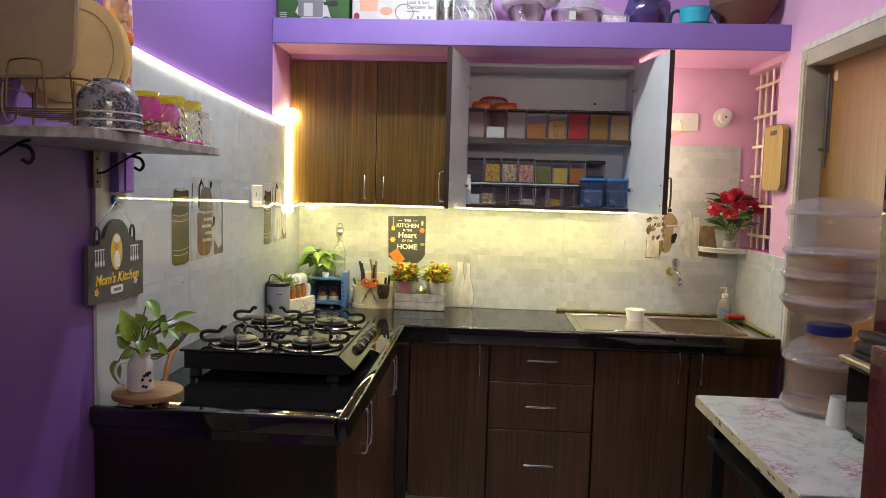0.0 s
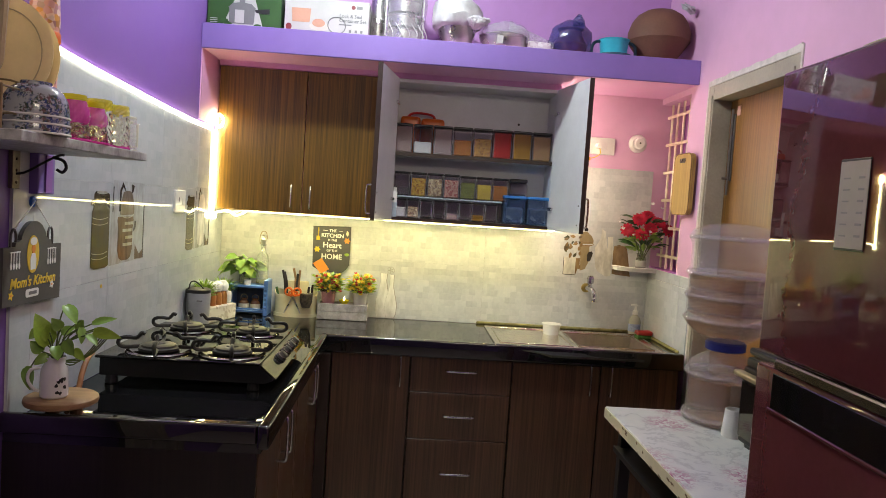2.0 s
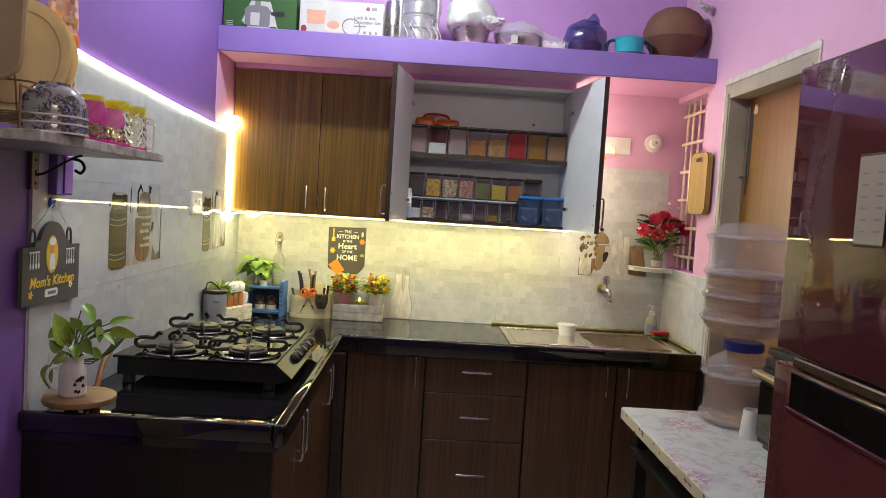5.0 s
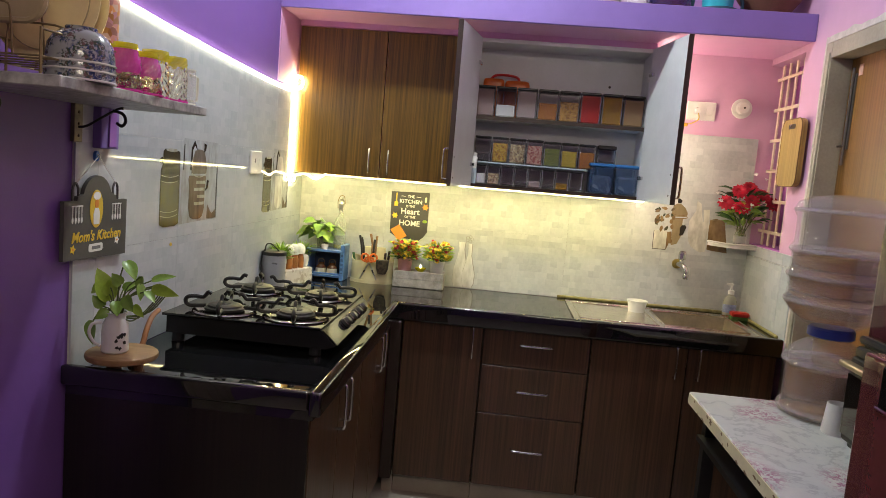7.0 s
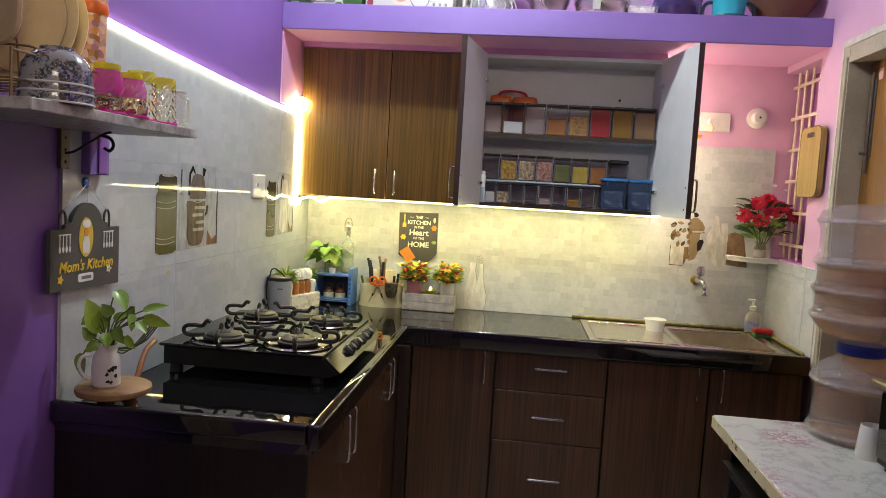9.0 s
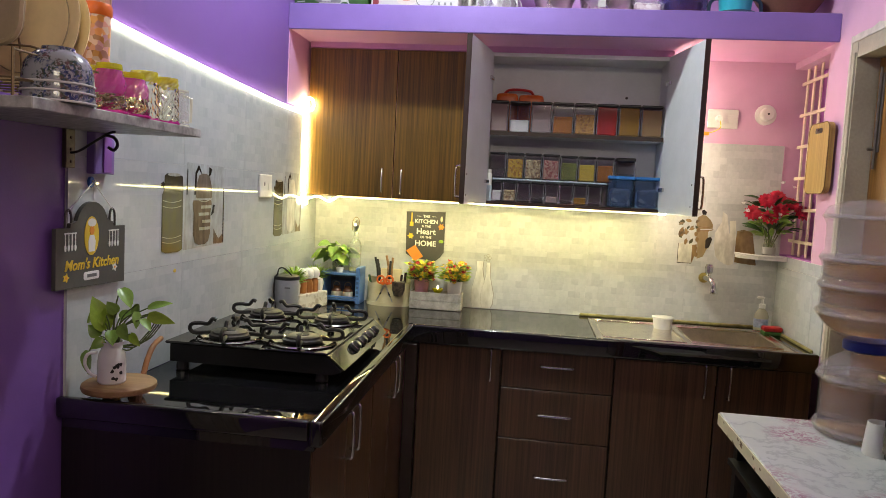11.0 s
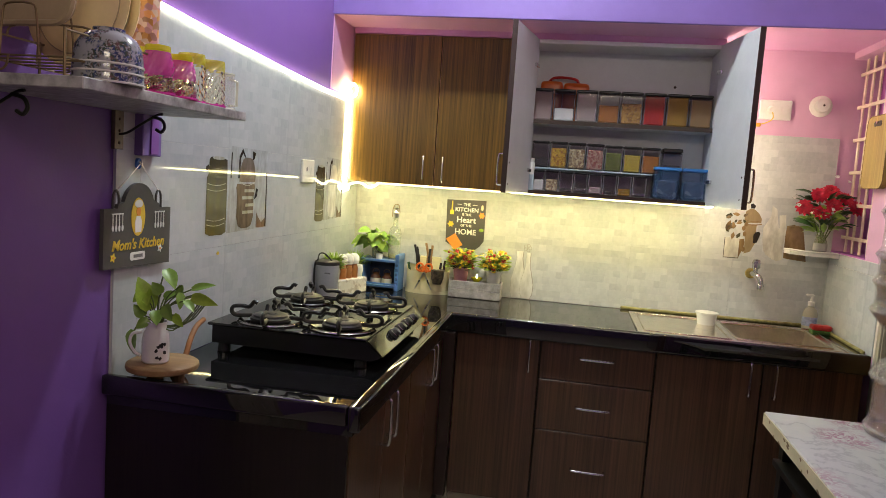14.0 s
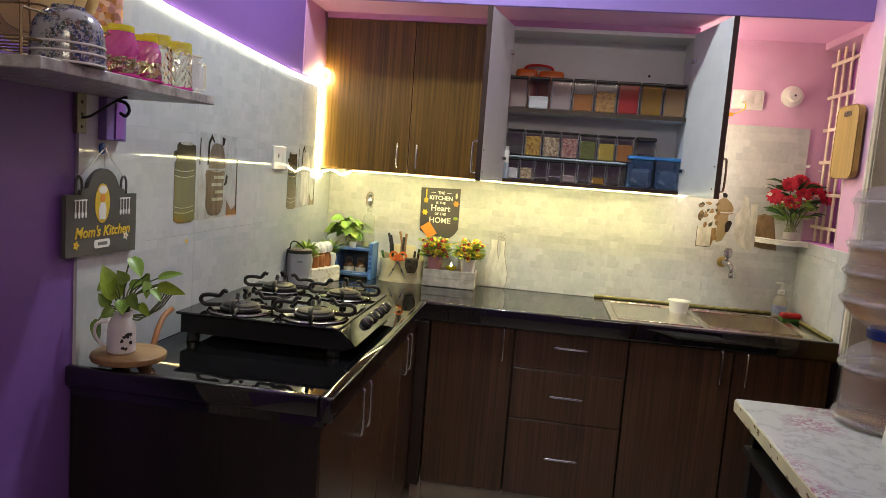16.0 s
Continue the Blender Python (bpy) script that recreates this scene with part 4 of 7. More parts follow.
part("body", lathe([(0, 0.002), (0.032, 0), (0.0355, 0.004), (0.0355, 0.050), (0.033, 0.070), (0.0265, 0.082), (0.0262, 0.092), (0.0295, 0.100), (0.027, 0.100), (0.024, 0.092), (0.024, 0.084), (0, 0.080)], 32, squash=(0.9, 0.9)), WHITE_CERAMIC, t, smooth=True)
part("handle", tube(smooth_path([(-0.022, -0.024, 0.076), (-0.040, -0.034, 0.072), (-0.046, -0.036, 0.05), (-0.036, -0.030, 0.026), (-0.024, -0.024, 0.018)], 4), 0.004, 8), WHITE_CERAMIC, t, smooth=True)
part("soil", lathe([(0, 0.088), (0.0235, 0.088), (0, 0.092)], 16), SOIL, t)
srng = random.Random(3)
for k in range(9):
    a, z = -0.75 + srng.uniform(-0.45, 0.5), 0.014 + 0.036 * srng.random()
    sp = part("spot", slab([(0.0035 * (0.6 + srng.random()) * math.cos(q), 0.0045 * (0.6 + srng.random()) * math.sin(q)) for q in np.linspace(0, 2 * math.pi, 7, endpoint=False)], -0.0003, 0.0008, "x"), BLACK_PLASTIC, t)
    sp.matrix_local = Matrix.Rotation(a, 4, "Z") @ Matrix.Translation((0.032, 0, z))
t = thing("pothos", (JX, JY, JZ + 0.09), "green pothos cuttings growing out of a white jug", "plant")
def facing(at, tip, normal, spin=0):
    """A pose at a point with local +y towards a tip and local z near a normal."""
    y = (Vector(tip) - Vector(at)).normalized()
    z = Vector(normal)
    z = (z - y * z.dot(y)).normalized()
    m = Matrix((y.cross(z), y, z)).transposed().to_4x4()
    return Matrix.Translation(at) @ m @ Matrix.Rotation(radians(spin), 4, "Y")


# leaf base, leaf tip, width
VINES = [((-0.018, 0.0, 0.036), (-0.034, -0.025, 0.128), 0.062), ((0.020, 0.0, 0.138), (0.066, -0.02, 0.098), 0.042), ((0.052, 0.02, 0.100), (0.050, 0.0, 0.046), 0.034),
         ((0.078, 0.02, 0.092), (0.138, 0.03, 0.116), 0.027), ((0.090, 0.0, 0.078), (0.168, -0.02, 0.070), 0.034), ((0.080, -0.01, 0.070), (0.118, -0.03, 0.052), 0.028),
         ((0.034, -0.02, 0.056), (0.062, -0.045, 0.020), 0.040), ((0.010, -0.02, 0.040), (0.032, -0.05, 0.012), 0.036), ((-0.040, 0.0, 0.070), (-0.068, -0.01, 0.052), 0.040),
         ((-0.032, 0.0, 0.020), (-0.054, -0.02, 0.050), 0.036), ((-0.052, -0.01, -0.016), (-0.060, -0.02, -0.084), 0.052), ((0.0, 0.03, 0.06), (0.03, 0.04, 0.085), 0.032),
         ((-0.028, 0.0, 0.085), (-0.012, -0.03, 0.050), 0.034), ((0.060, 0.0, 0.085), (0.075, -0.02, 0.045), 0.026), ((0.100, 0.01, 0.085), (0.128, 0.0, 0.058), 0.024),
         ((0.016, -0.01, 0.080), (0.002, -0.03, 0.112), 0.034), ((0.045, 0.0, 0.030), (0.080, -0.02, 0.006), 0.026), ((-0.010, -0.02, 0.018), (-0.030, -0.045, -0.006), 0.03)]
for k, (base, tip, W) in enumerate(VINES):
    if base[2] > 0:
        mid = Vector((base[0] * 0.35, base[1] * 0.5, base[2] * 0.65))
    else:
        mid = Vector((-0.032, -0.005, 0.014))
    part("stem", tube(smooth_path([(base[0] * 0.12, 0, -0.005), mid, base], 5), 0.0018, 6), STEM, t, smooth=True)
    length = (Vector(tip) - Vector(base)).length
    lf = part("leaf", leaf_blade(length * 0.86, W * 0.92, 0.22), LEAF if k % 4 else LEAF_LIME, t, smooth=True)
    lf.matrix_local = facing(base, tip, (0.25, -0.75, 0.6), (20, -25, 35, -10)[k % 4])
for k in range(4):
    part("bare_stem", tube(smooth_path([(0.01, 0.01, -0.004), (0.045 + 0.008 * k, 0.01 * k, -0.008 + 0.006 * k), (0.085 + 0.010 * k, 0.01, 0.035 + 0.006 * k), (0.112 + 0.006 * k, 0.0, 0.072)], 4), 0.0018, 5), STEM, t)
t = thing("wooden_ladle", (0.05, -1.5, CT), "curved brown wooden ladle handle leaning by the hob", "ladle")
part("handle", tube(smooth_path([(0.03, -0.165, 0.012), (0.035, -0.12, 0.030), (0.030, -0.085, 0.070), (0.024, -0.045, 0.098), (0.014, 0.012, 0.106)], 5), 0.0075, 10), RED_WOOD, t, smooth=True)

# ---------------- shelf on the side wall ----------------
t = thing("wall_shelf", (0.0, -1.99, 1.476), "shelf board in marbled film on black brackets", "shelf")
part("board", box(0.0, 0.272, -0.29, 0.29, 0.004, 0.024, 0.0015), SHELF_FILM, t)
for by in (0.18, -0.238):
    pl = part("bracket", box(0.0, 0.011, by - 0.016, by + 0.016, -0.085, 0.004, 0.001), BRASS, t, "punched metal bracket")
    for hz in (-0.015, -0.042, -0.07):
        part("screw", lathe([(0.004, 0), (0.003, 0.002), (0, 0.0025)], 8), DARK_EDGE, pl).matrix_local = pose(0.011, by, hz, 0, 90, 0)
    part("arm", tube(smooth_path([(0.005, by, -0.05), (0.03, by, -0.046), (0.07, by, -0.022), (0.105, by, -0.002), (0.12, by, 0.001)], 4), 0.003, 7), BLACK_METAL, t, smooth=True)
    part("hook", tube(smooth_path([(0.095, by, -0.006), (0.118, by, -0.012), (0.126, by, -0.028), (0.117, by, -0.040), (0.104, by, -0.034)], 4), 0.0038, 7), BLACK_METAL, t, smooth=True)
SZ = 1.50
t = thing("dish_rack", (0.0, -2.15, SZ), "dark wire dish rack standing on the shelf", "dish rack")
for x in (0.05, 0.23):
    for z in (0.03, 0.075):
        part("rail", tube([(x, -0.12, z), (x, 0.20, z)], 0.0022, 6), DARK_WIRE, t)
    for y in (-0.12, 0.04, 0.2):
        part("post", tube([(x, y, 0.0), (x, y, 0.078)], 0.0025, 6), DARK_WIRE, t)
for k in range(9):
    y = -0.12 + 0.04 * k
    part("cross_wire", tube([(0.05, y, 0.03), (0.23, y, 0.03)], 0.0017, 5), DARK_WIRE, t)
for k in range(4):
    y = -0.10 + 0.085 * k
    part("divider", tube(smooth_path([(0.09, y, 0.03), (0.095, y, 0.10), (0.105, y, 0.118), (0.15, y, 0.118), (0.16, y, 0.10), (0.165, y, 0.03)], 3), 0.0019, 6), DARK_WIRE, t)
part("cross_wire", tube(smooth_path([(0.05, -0.04, 0.076), (0.07, -0.04, 0.094), (0.20, -0.04, 0.094), (0.23, -0.04, 0.076)], 4), 0.002, 6), DARK_WIRE, t)
part("end_hook", tube(smooth_path([(0.10, -0.12, 0.075), (0.10, -0.124, 0.03), (0.112, -0.126, 0.006), (0.126, -0.126, 0.012), (0.13, -0.126, 0.03)], 4), 0.002, 6), DARK_WIRE, t)


def rounded_square(w, h, r, n=6):
    out = []
    for cx, cz, a0 in ((w / 2 - r, h / 2 - r, 0), (-w / 2 + r, h / 2 - r, 90), (-w / 2 + r, -h / 2 + r, 180), (w / 2 - r, -h / 2 + r, 270)):
        out += [(cx + r * math.cos(radians(a0 + 90 * i / n)), cz + r * math.sin(radians(a0 + 90 * i / n))) for i in range(n + 1)]
    return out


t = thing("serving_tray", (0.082, -2.19, SZ + 0.062), "brown rounded square tray standing in the rack", "tray")
part("base", slab([(x, z + 0.135) for x, z in rounded_square(0.215, 0.20, 0.035)], 0.0, 0.006, "y"), TRAY, t)
bm = tube([(x, -0.004, z + 0.135) for x, z in rounded_square(0.215, 0.20, 0.035)], 0.006, 6, closed=True)
part("rim", bm, TRAY, t, smooth=True)
t.rotation_euler = (radians(-5), 0, radians(-8))
for k, (dy, rr) in enumerate(((0.0, 0.118), (0.035, 0.114))):
    t = thing("dinner_plate", (0.122, -2.085 + dy, SZ + 0.034), "sand-coloured round melamine plate standing in the rack", "plate", "plates in the rack")
    pl = part("plate", lathe([(0, 0.004), (0.07, 0.004), (0.08, 0.008), (rr - 0.004, 0.017), (rr, 0.016), (rr - 0.002, 0.012), (0.082, 0.002), (0.07, 0), (0, 0)], 44), MELAMINE, t, smooth=True)
    pl.matrix_local = Matrix.Translation((0, 0, rr)) @ pose(0, 0, 0, 84, 0, -6)
    part("rim_ring", hoop(rr - 0.024, 0.0145, 0.0012), TRAY, pl)
    part("foot_ring", hoop(0.07, -0.001, 0.002), MELAMINE, pl)
for k in range(3):
    t = thing("bowl", (0.234, -2.165, SZ + (0.0, 0.0165, 0.031)[k]), "white china bowl with blue flowers, turned upside down", "bowl", "stacked bowls")
    q = 1 - 0.015 * k
    w = 0.88
    part("body", lathe([(x * w, z) for x, z in ((0.066 * q, 0), (0.0685 * q, 0.002), (0.0675 * q, 0.016), (0.062, 0.034), (0.052, 0.049), (0.040, 0.058), (0.031, 0.0605), (0.030, 0.066), (0.027, 0.066), (0.026, 0.061), (0, 0.060))], 48), CHINA, t, smooth=True)
    part("rim", hoop(0.0685 * q * w, 0.0022, 0.0022, 48), WHITE_CERAMIC, t, smooth=True)


def tumbler(at, h, r, low, high, label, ribs=10, split=0.78, taper=0.12):
    g = thing("tumbler", at, label, "glass", "upturned glasses")
    n = 28
    wob = lambda i: 1 + 0.045 * math.cos(ribs * 2 * math.pi * i / n)
    bm = bmesh.new()
    rings = []
    for s in [split * k / 8 for k in range(9)]:
        rr = r * (1.0 - taper * s)
        rings.append([bm.verts.new((rr * wob(i + 14 * abs(s - 0.4)) * math.cos(2 * math.pi * i / n), rr * wob(i + 14 * abs(s - 0.4)) * math.sin(2 * math.pi * i / n), h * s)) for i in range(n)])
    for a, b in zip(rings, rings[1:]):
        for i in range(n):
            bm.faces.new((a[i], a[(i + 1) % n], b[(i + 1) % n], b[i]))
    part("lower_glass", bm, low, g)
    bm = bmesh.new()
    rings = []
    for k in range(6):
        u = k / 5
        rr = r * (1.0 - taper * split) * (1 - u) + r * (1.0 - taper) * u
        rr *= 1 + 0.10 * math.sin(math.pi * min(1, u * 1.1)) * (1.6 if split < 0.6 else 0.3)
        rings.append([bm.verts.new((rr * (1 + 0.016 * (-1) ** (i + k)) * math.cos(2 * math.pi * i / n), rr * (1 + 0.016 * (-1) ** (i + k)) * math.sin(2 * math.pi * i / n), h * (split + (1 - split) * u))) for i in range(n)])
    for a, b in zip(rings, rings[1:]):
        for i in range(n):
            bm.faces.new((a[i], a[(i + 1) % n], b[(i + 1) % n], b[i]))
    bm.faces.new(rings[-1])
    part("upper_glass", bm, high, g)
    part("base_disc", lathe([(r * (0.86 - taper), h * 0.93), (r * (0.86 - taper), h * 0.96)], n), YELLOW_GLASS, g, "yellow glass foot")
    if split < 0.6:
        part("foot_ring", lathe([(r * (0.99 - taper), h), (r * (1.02 - taper), h + 0.003), (r * (0.98 - taper), h + 0.012), (0, h + 0.012)], n), YELLOW_GLASS, g, "yellow glass foot ring")
    part("rim", hoop(r * 1.0, 0.003, 0.003, n), PINK_GLASS, g, "pink tinted rim", True)


tumbler((0.236, -2.018, SZ), 0.084, 0.034, CUT_PALE, CUT_PINK, "pink and frosted glass tumbler turned upside down", 6, 0.45, 0.3)
tumbler((0.24, -1.945, SZ), 0.078, 0.036, CUT_PALE, CUT_PINK, "pink and amber glass tumbler turned upside down", 6, 0.5, 0.3)
tumbler((0.18, -1.955, SZ), 0.10, 0.029, CUT_CLEAR, CUT_YELLOW, "yellow cut-glass tumbler turned upside down")
tumbler((0.172, -1.88, SZ), 0.095, 0.029, CUT_CLEAR, CUT_YELLOW, "yellow cut-glass tumbler behind a pink one")
tumbler((0.222, -1.868, SZ), 0.106, 0.031, CUT_CLEAR, CUT_YELLOW, "tall yellow cut-glass tumbler turned upside down")
tumbler((0.238, -1.808, SZ), 0.102, 0.030, CUT_CLEAR, CUT_YELLOW, "yellow cut-glass tumbler with a pink rim")
t = thing("glass_mug", (0.236, -1.752, SZ), "clear glass mug with a square handle, upside down", "mug")
part("body", lathe([(0.0275, 0), (0.028, 0.004), (0.026, 0.080), (0.022, 0.084), (0, 0.085)], 28, cap=False), PALE_CLEAR, t, smooth=True)
for z, rr in ((0.002, 0.028), (0.082, 0.0245)):
    part("edge_ring", hoop(rr, z, 0.0022, 28), BRIGHT_GLASS, t, smooth=True)
part("handle", tube([(0.004, 0.024, 0.012), (0.012, 0.046, 0.014), (0.012, 0.047, 0.070), (0.004, 0.024, 0.073)], 0.0035, 8), BRIGHT_GLASS, t)
t = thing("patterned_sleeve", (0.052, -1.785, SZ), "tall orange and pink patterned sleeve standing on the shelf", "container")
part("sleeve", lathe([(0.0, 0), (0.031, 0.0), (0.033, 0.01), (0.031, 0.15), (0.034, 0.30), (0.031, 0.36), (0.012, 0.38), (0, 0.38)], 20), BRAID, t, smooth=True)
part("tie", lathe([(0.034, 0.24), (0.036, 0.245), (0.036, 0.262), (0.034, 0.267)], 20), ORANGE_PLASTIC, t, smooth=True)

t = thing("purple_block", (0.0, -1.707, 1.38), "purple painted wooden block under the shelf", "block")
part("block", box(0.0, 0.03, -0.04, 0.04, 0.0, 0.10, 0.002), LILAC, t)
part("strip", box(0.03, 0.034, -0.01, 0.022, 0.004, 0.097, 0.001), PURPLE_WOOD, t, "purple batten")
t = thing("wall_hook", (0.012, -1.735, 1.36), "small blue adhesive wall hook", "hook")
part("pad", slab(ellipse(0, 0, 0.009, 0.013, 16), -0.004, 0.003, "x"), surface("bright_blue_plastic", (0.03, 0.15, 0.55), 0.35), t)
part("peg", tube([(0.003, 0, 0.004), (0.010, 0, -0.002), (0.010, 0, 0.006)], 0.002, 6), WHITE_PLASTIC, t)

t = thing("kitchen_sign", (0.012, -1.74, 1.113), "charcoal hanging sign reading Mom's Kitchen", "sign")
arch = [(-0.135, 0.0), (0.135, -0.008), (0.135, 0.138), (0.085, 0.138), (0.082, 0.15), (0.07, 0.152)] + [(0.062 * math.cos(radians(a)), 0.138 + 0.062 * math.sin(radians(a))) for a in range(20, 165, 12)] + [(-0.07, 0.152), (-0.082, 0.15), (-0.085, 0.14), (-0.135, 0.14)]
part("board", slab(arch, 0.0, 0.010, "x"), SLATE, t)
FX = Matrix(((0, 0, 1, 0), (1, 0, 0, 0), (0, 1, 0, 0), (0, 0, 0, 1)))
words("Mom's Kitchen", 0.035, Matrix.Translation((0.0106, 0.0, 0.051)) @ FX, YELLOW_INK, t, shear=0.25)
part("oval", slab(ellipse(-0.006, 0.118, 0.028, 0.047), 0.0102, 0.0112, "x"), YELLOW_INK, t)
part("pale_shape", slab([(-0.018, 0.080), (0.006, 0.080), (0.008, 0.105), (0.002, 0.120), (-0.014, 0.120), (-0.020, 0.105)], 0.0113, 0.0120, "x"), WHITE_INK, t)
part("pale_shape", slab(ellipse(-0.006, 0.150, 0.016, 0.010, 14), 0.0113, 0.0120, "x"), WHITE_INK, t)
part("tan_shape", slab(ellipse(-0.006, 0.131, 0.009, 0.011, 12), 0.0113, 0.0120, "x"), ORANGE_INK, t)
for sgn in (-1, 1):
    part("rail", slab([(sgn * 0.085 - 0.022, 0.126), (sgn * 0.085 + 0.022, 0.126), (sgn * 0.085 + 0.022, 0.129), (sgn * 0.085 - 0.022, 0.129)], 0.0102, 0.0112, "x"), WHITE_INK, t)
    for k in range(4):
        y = sgn * 0.085 - 0.018 + 0.012 * k
        ut = part("utensil", slab([(y - 0.0012, 0.10), (y + 0.0012, 0.10), (y + 0.0012, 0.126), (y - 0.0012, 0.126)], 0.0102, 0.0112, "x"), WHITE_INK, t)
        part("utensil_head", slab(ellipse(y, 0.094, 0.0036, 0.008, 10), 0.0102, 0.0112, "x"), WHITE_INK, ut)
    part("side_loop", tube(smooth_path([(0.005, sgn * 0.086 - 0.011, 0.138), (0.005, sgn * 0.086 - 0.010, 0.17), (0.005, sgn * 0.086, 0.182), (0.005, sgn * 0.086 + 0.010, 0.17), (0.005, sgn * 0.086 + 0.011, 0.138)], 3), 0.0028, 6), SLATE, t)
part("cord", tube([(0.006, -0.086, 0.18), (0.006, 0.005, 0.247), (0.006, 0.086, 0.18)], 0.0012, 5), WHITE_INK, t, "thin white cord")
part("name_plate", slab(rounded_square(0.06, 0.02, 0.006, 3), 0.0102, 0.0112, "x"), WHITE_INK, t).location = (0, -0.005, 0.022)
part("print_bar", slab([(-0.022, 0.018), (0.014, 0.018), (0.014, 0.026), (-0.022, 0.026)], 0.0113, 0.0118, "x"), GREY_INK, t)
for (cy, cz), mt in (((-0.1, 0.025), YELLOW_INK), ((0.09, 0.033), WHITE_INK)):
    fl = part("printed_flower", slab([((0.012 if i % 2 == 0 else 0.0065) * math.cos(math.pi * i / 5) + cy, (0.012 if i % 2 == 0 else 0.0065) * math.sin(math.pi * i / 5) + cz) for i in range(10)], 0.0102, 0.0112, "x"), mt, t)
    part("flower_centre", slab(ellipse(cy, cz, 0.003, 0.003, 8), 0.0113, 0.0118, "x"), ORANGE_INK, fl)
t = thing("switch_plate", (0.008, -0.618, 1.365), "white wall socket plate on the tiles", "switch plate", "switch plates")
part("plate", box(0, 0.010, -0.062, 0.062, -0.046, 0.046, 0.003), WHITE_PLASTIC, t)
part("rocker", box(0.010, 0.013, 0.02, 0.045, -0.015, 0.015, 0.001), WHITE_PLASTIC, t)
part("socket_hole", slab(ellipse(-0.02, 0.008, 0.006, 0.009, 10), 0.0102, 0.011, "x"), GREY_INK, t)

# curtain close to the camera's side of the shelf
CURT = surface("beige_curtain_cloth", (0.30, 0.25, 0.20), 0.85, 0.12, 20, 260, 0.5)
CURT_INK = surface("brown_curtain_print", (0.085, 0.045, 0.03), 0.85, 0.1, 20, 260, 0.4)
t = thing("curtain", (0.05, -2.325, FZ), "beige cloth curtain with brown flame print", "curtain")
n, top = 60, 2.45


def fold(s, k):
    """Sideways swing of the cloth, deeper towards the hem."""
    return 0.030 * math.sin(s * 26) * (1.15 - 0.06 * k) + 0.010 * math.sin(s * 61 + k)


bm = bmesh.new()
cols = []
for i in range(n + 1):
    s = i / n
    cols.append([bm.verts.new((0.036 + fold(s, k), -0.62 * s + (0.012 * (k - 3) if i == 0 else 0), 0.03 + top * k / 7)) for k in range(8)])
for a, b in zip(cols, cols[1:]):
    for k in range(7):
        bm.faces.new((a[k], b[k], b[k + 1], a[k + 1]))
cl = part("cloth", bm, CURT, t, smooth=True)
cl.modifiers.new("thickness", "SOLIDIFY").thickness = 0.002
for z0 in (0.30, 0.75):
    out = [(-0.008, z0), (-0.020, z0 + 0.04), (-0.060, z0 + 0.10), (-0.064, z0 + 0.13), (-0.045, z0 + 0.165), (-0.008, z0 + 0.20), (-0.018, z0 + 0.16), (-0.022, z0 + 0.12), (-0.014, z0 + 0.06)]
    bm = bmesh.new()
    lo = [bm.verts.new((0.040 + fold(-y / 0.62, z / 0.35), y, z)) for y, z in out]
    hi = [bm.verts.new((0.0425 + fold(-y / 0.62, z / 0.35), y, z)) for y, z in out]
    bm.faces.new(lo[::-1])
    bm.faces.new(hi)
    for i in range(len(out)):
        bm.faces.new((lo[i], lo[(i + 1) % len(out)], hi[(i + 1) % len(out)], hi[i]))
    part("flame_print", bm, CURT_INK, t)
part("rod", tube([(0.036, 0.01, 2.5), (0.036, -0.66, 2.5)], 0.009, 10), CHROME, t)
for y in (0.0, -0.65):
    part("rod_bracket", tube([(-0.05, y, 2.5), (0.036, y, 2.5)], 0.007, 8), CHROME, t)

# ---------------- back of the worktop ----------------
rng = random.Random(7)
t = thing("steel_flask", (0.058, -0.455, CT), "grey insulated steel container with black lid and strap", "container")
part("body", lathe([(0, 0.002), (0.046, 0), (0.048, 0.004), (0.052, 0.145), (0.0515, 0.155)], 32), GREY_STEEL, t, smooth=True)
part("lid", lathe([(0.0530, 0.152), (0.0535, 0.156), (0.0525, 0.166), (0.045, 0.170), (0, 0.170)], 32), BLACK_PLASTIC, t, smooth=True)
part("strap", tube(smooth_path([(-0.024, -0.045, 0.02), (-0.038, -0.043, 0.08), (-0.04, -0.038, 0.15), (-0.03, -0.034, 0.174)], 4), 0.0035, 6), BLACK_PLASTIC, t, smooth=True)
part("loop", tube(smooth_path([(-0.03, -0.034, 0.167), (-0.026, -0.03, 0.196), (-0.008, -0.028, 0.202), (0.012, -0.02, 0.186), (0.026, -0.014, 0.169)], 4), 0.003, 6), BLACK_PLASTIC, t, smooth=True)
part("print_bar", slab([(0.008, 0.118), (0.032, 0.118), (0.032, 0.124), (0.008, 0.124)], -0.0505, -0.0490, "y"), GREY_INK, t)

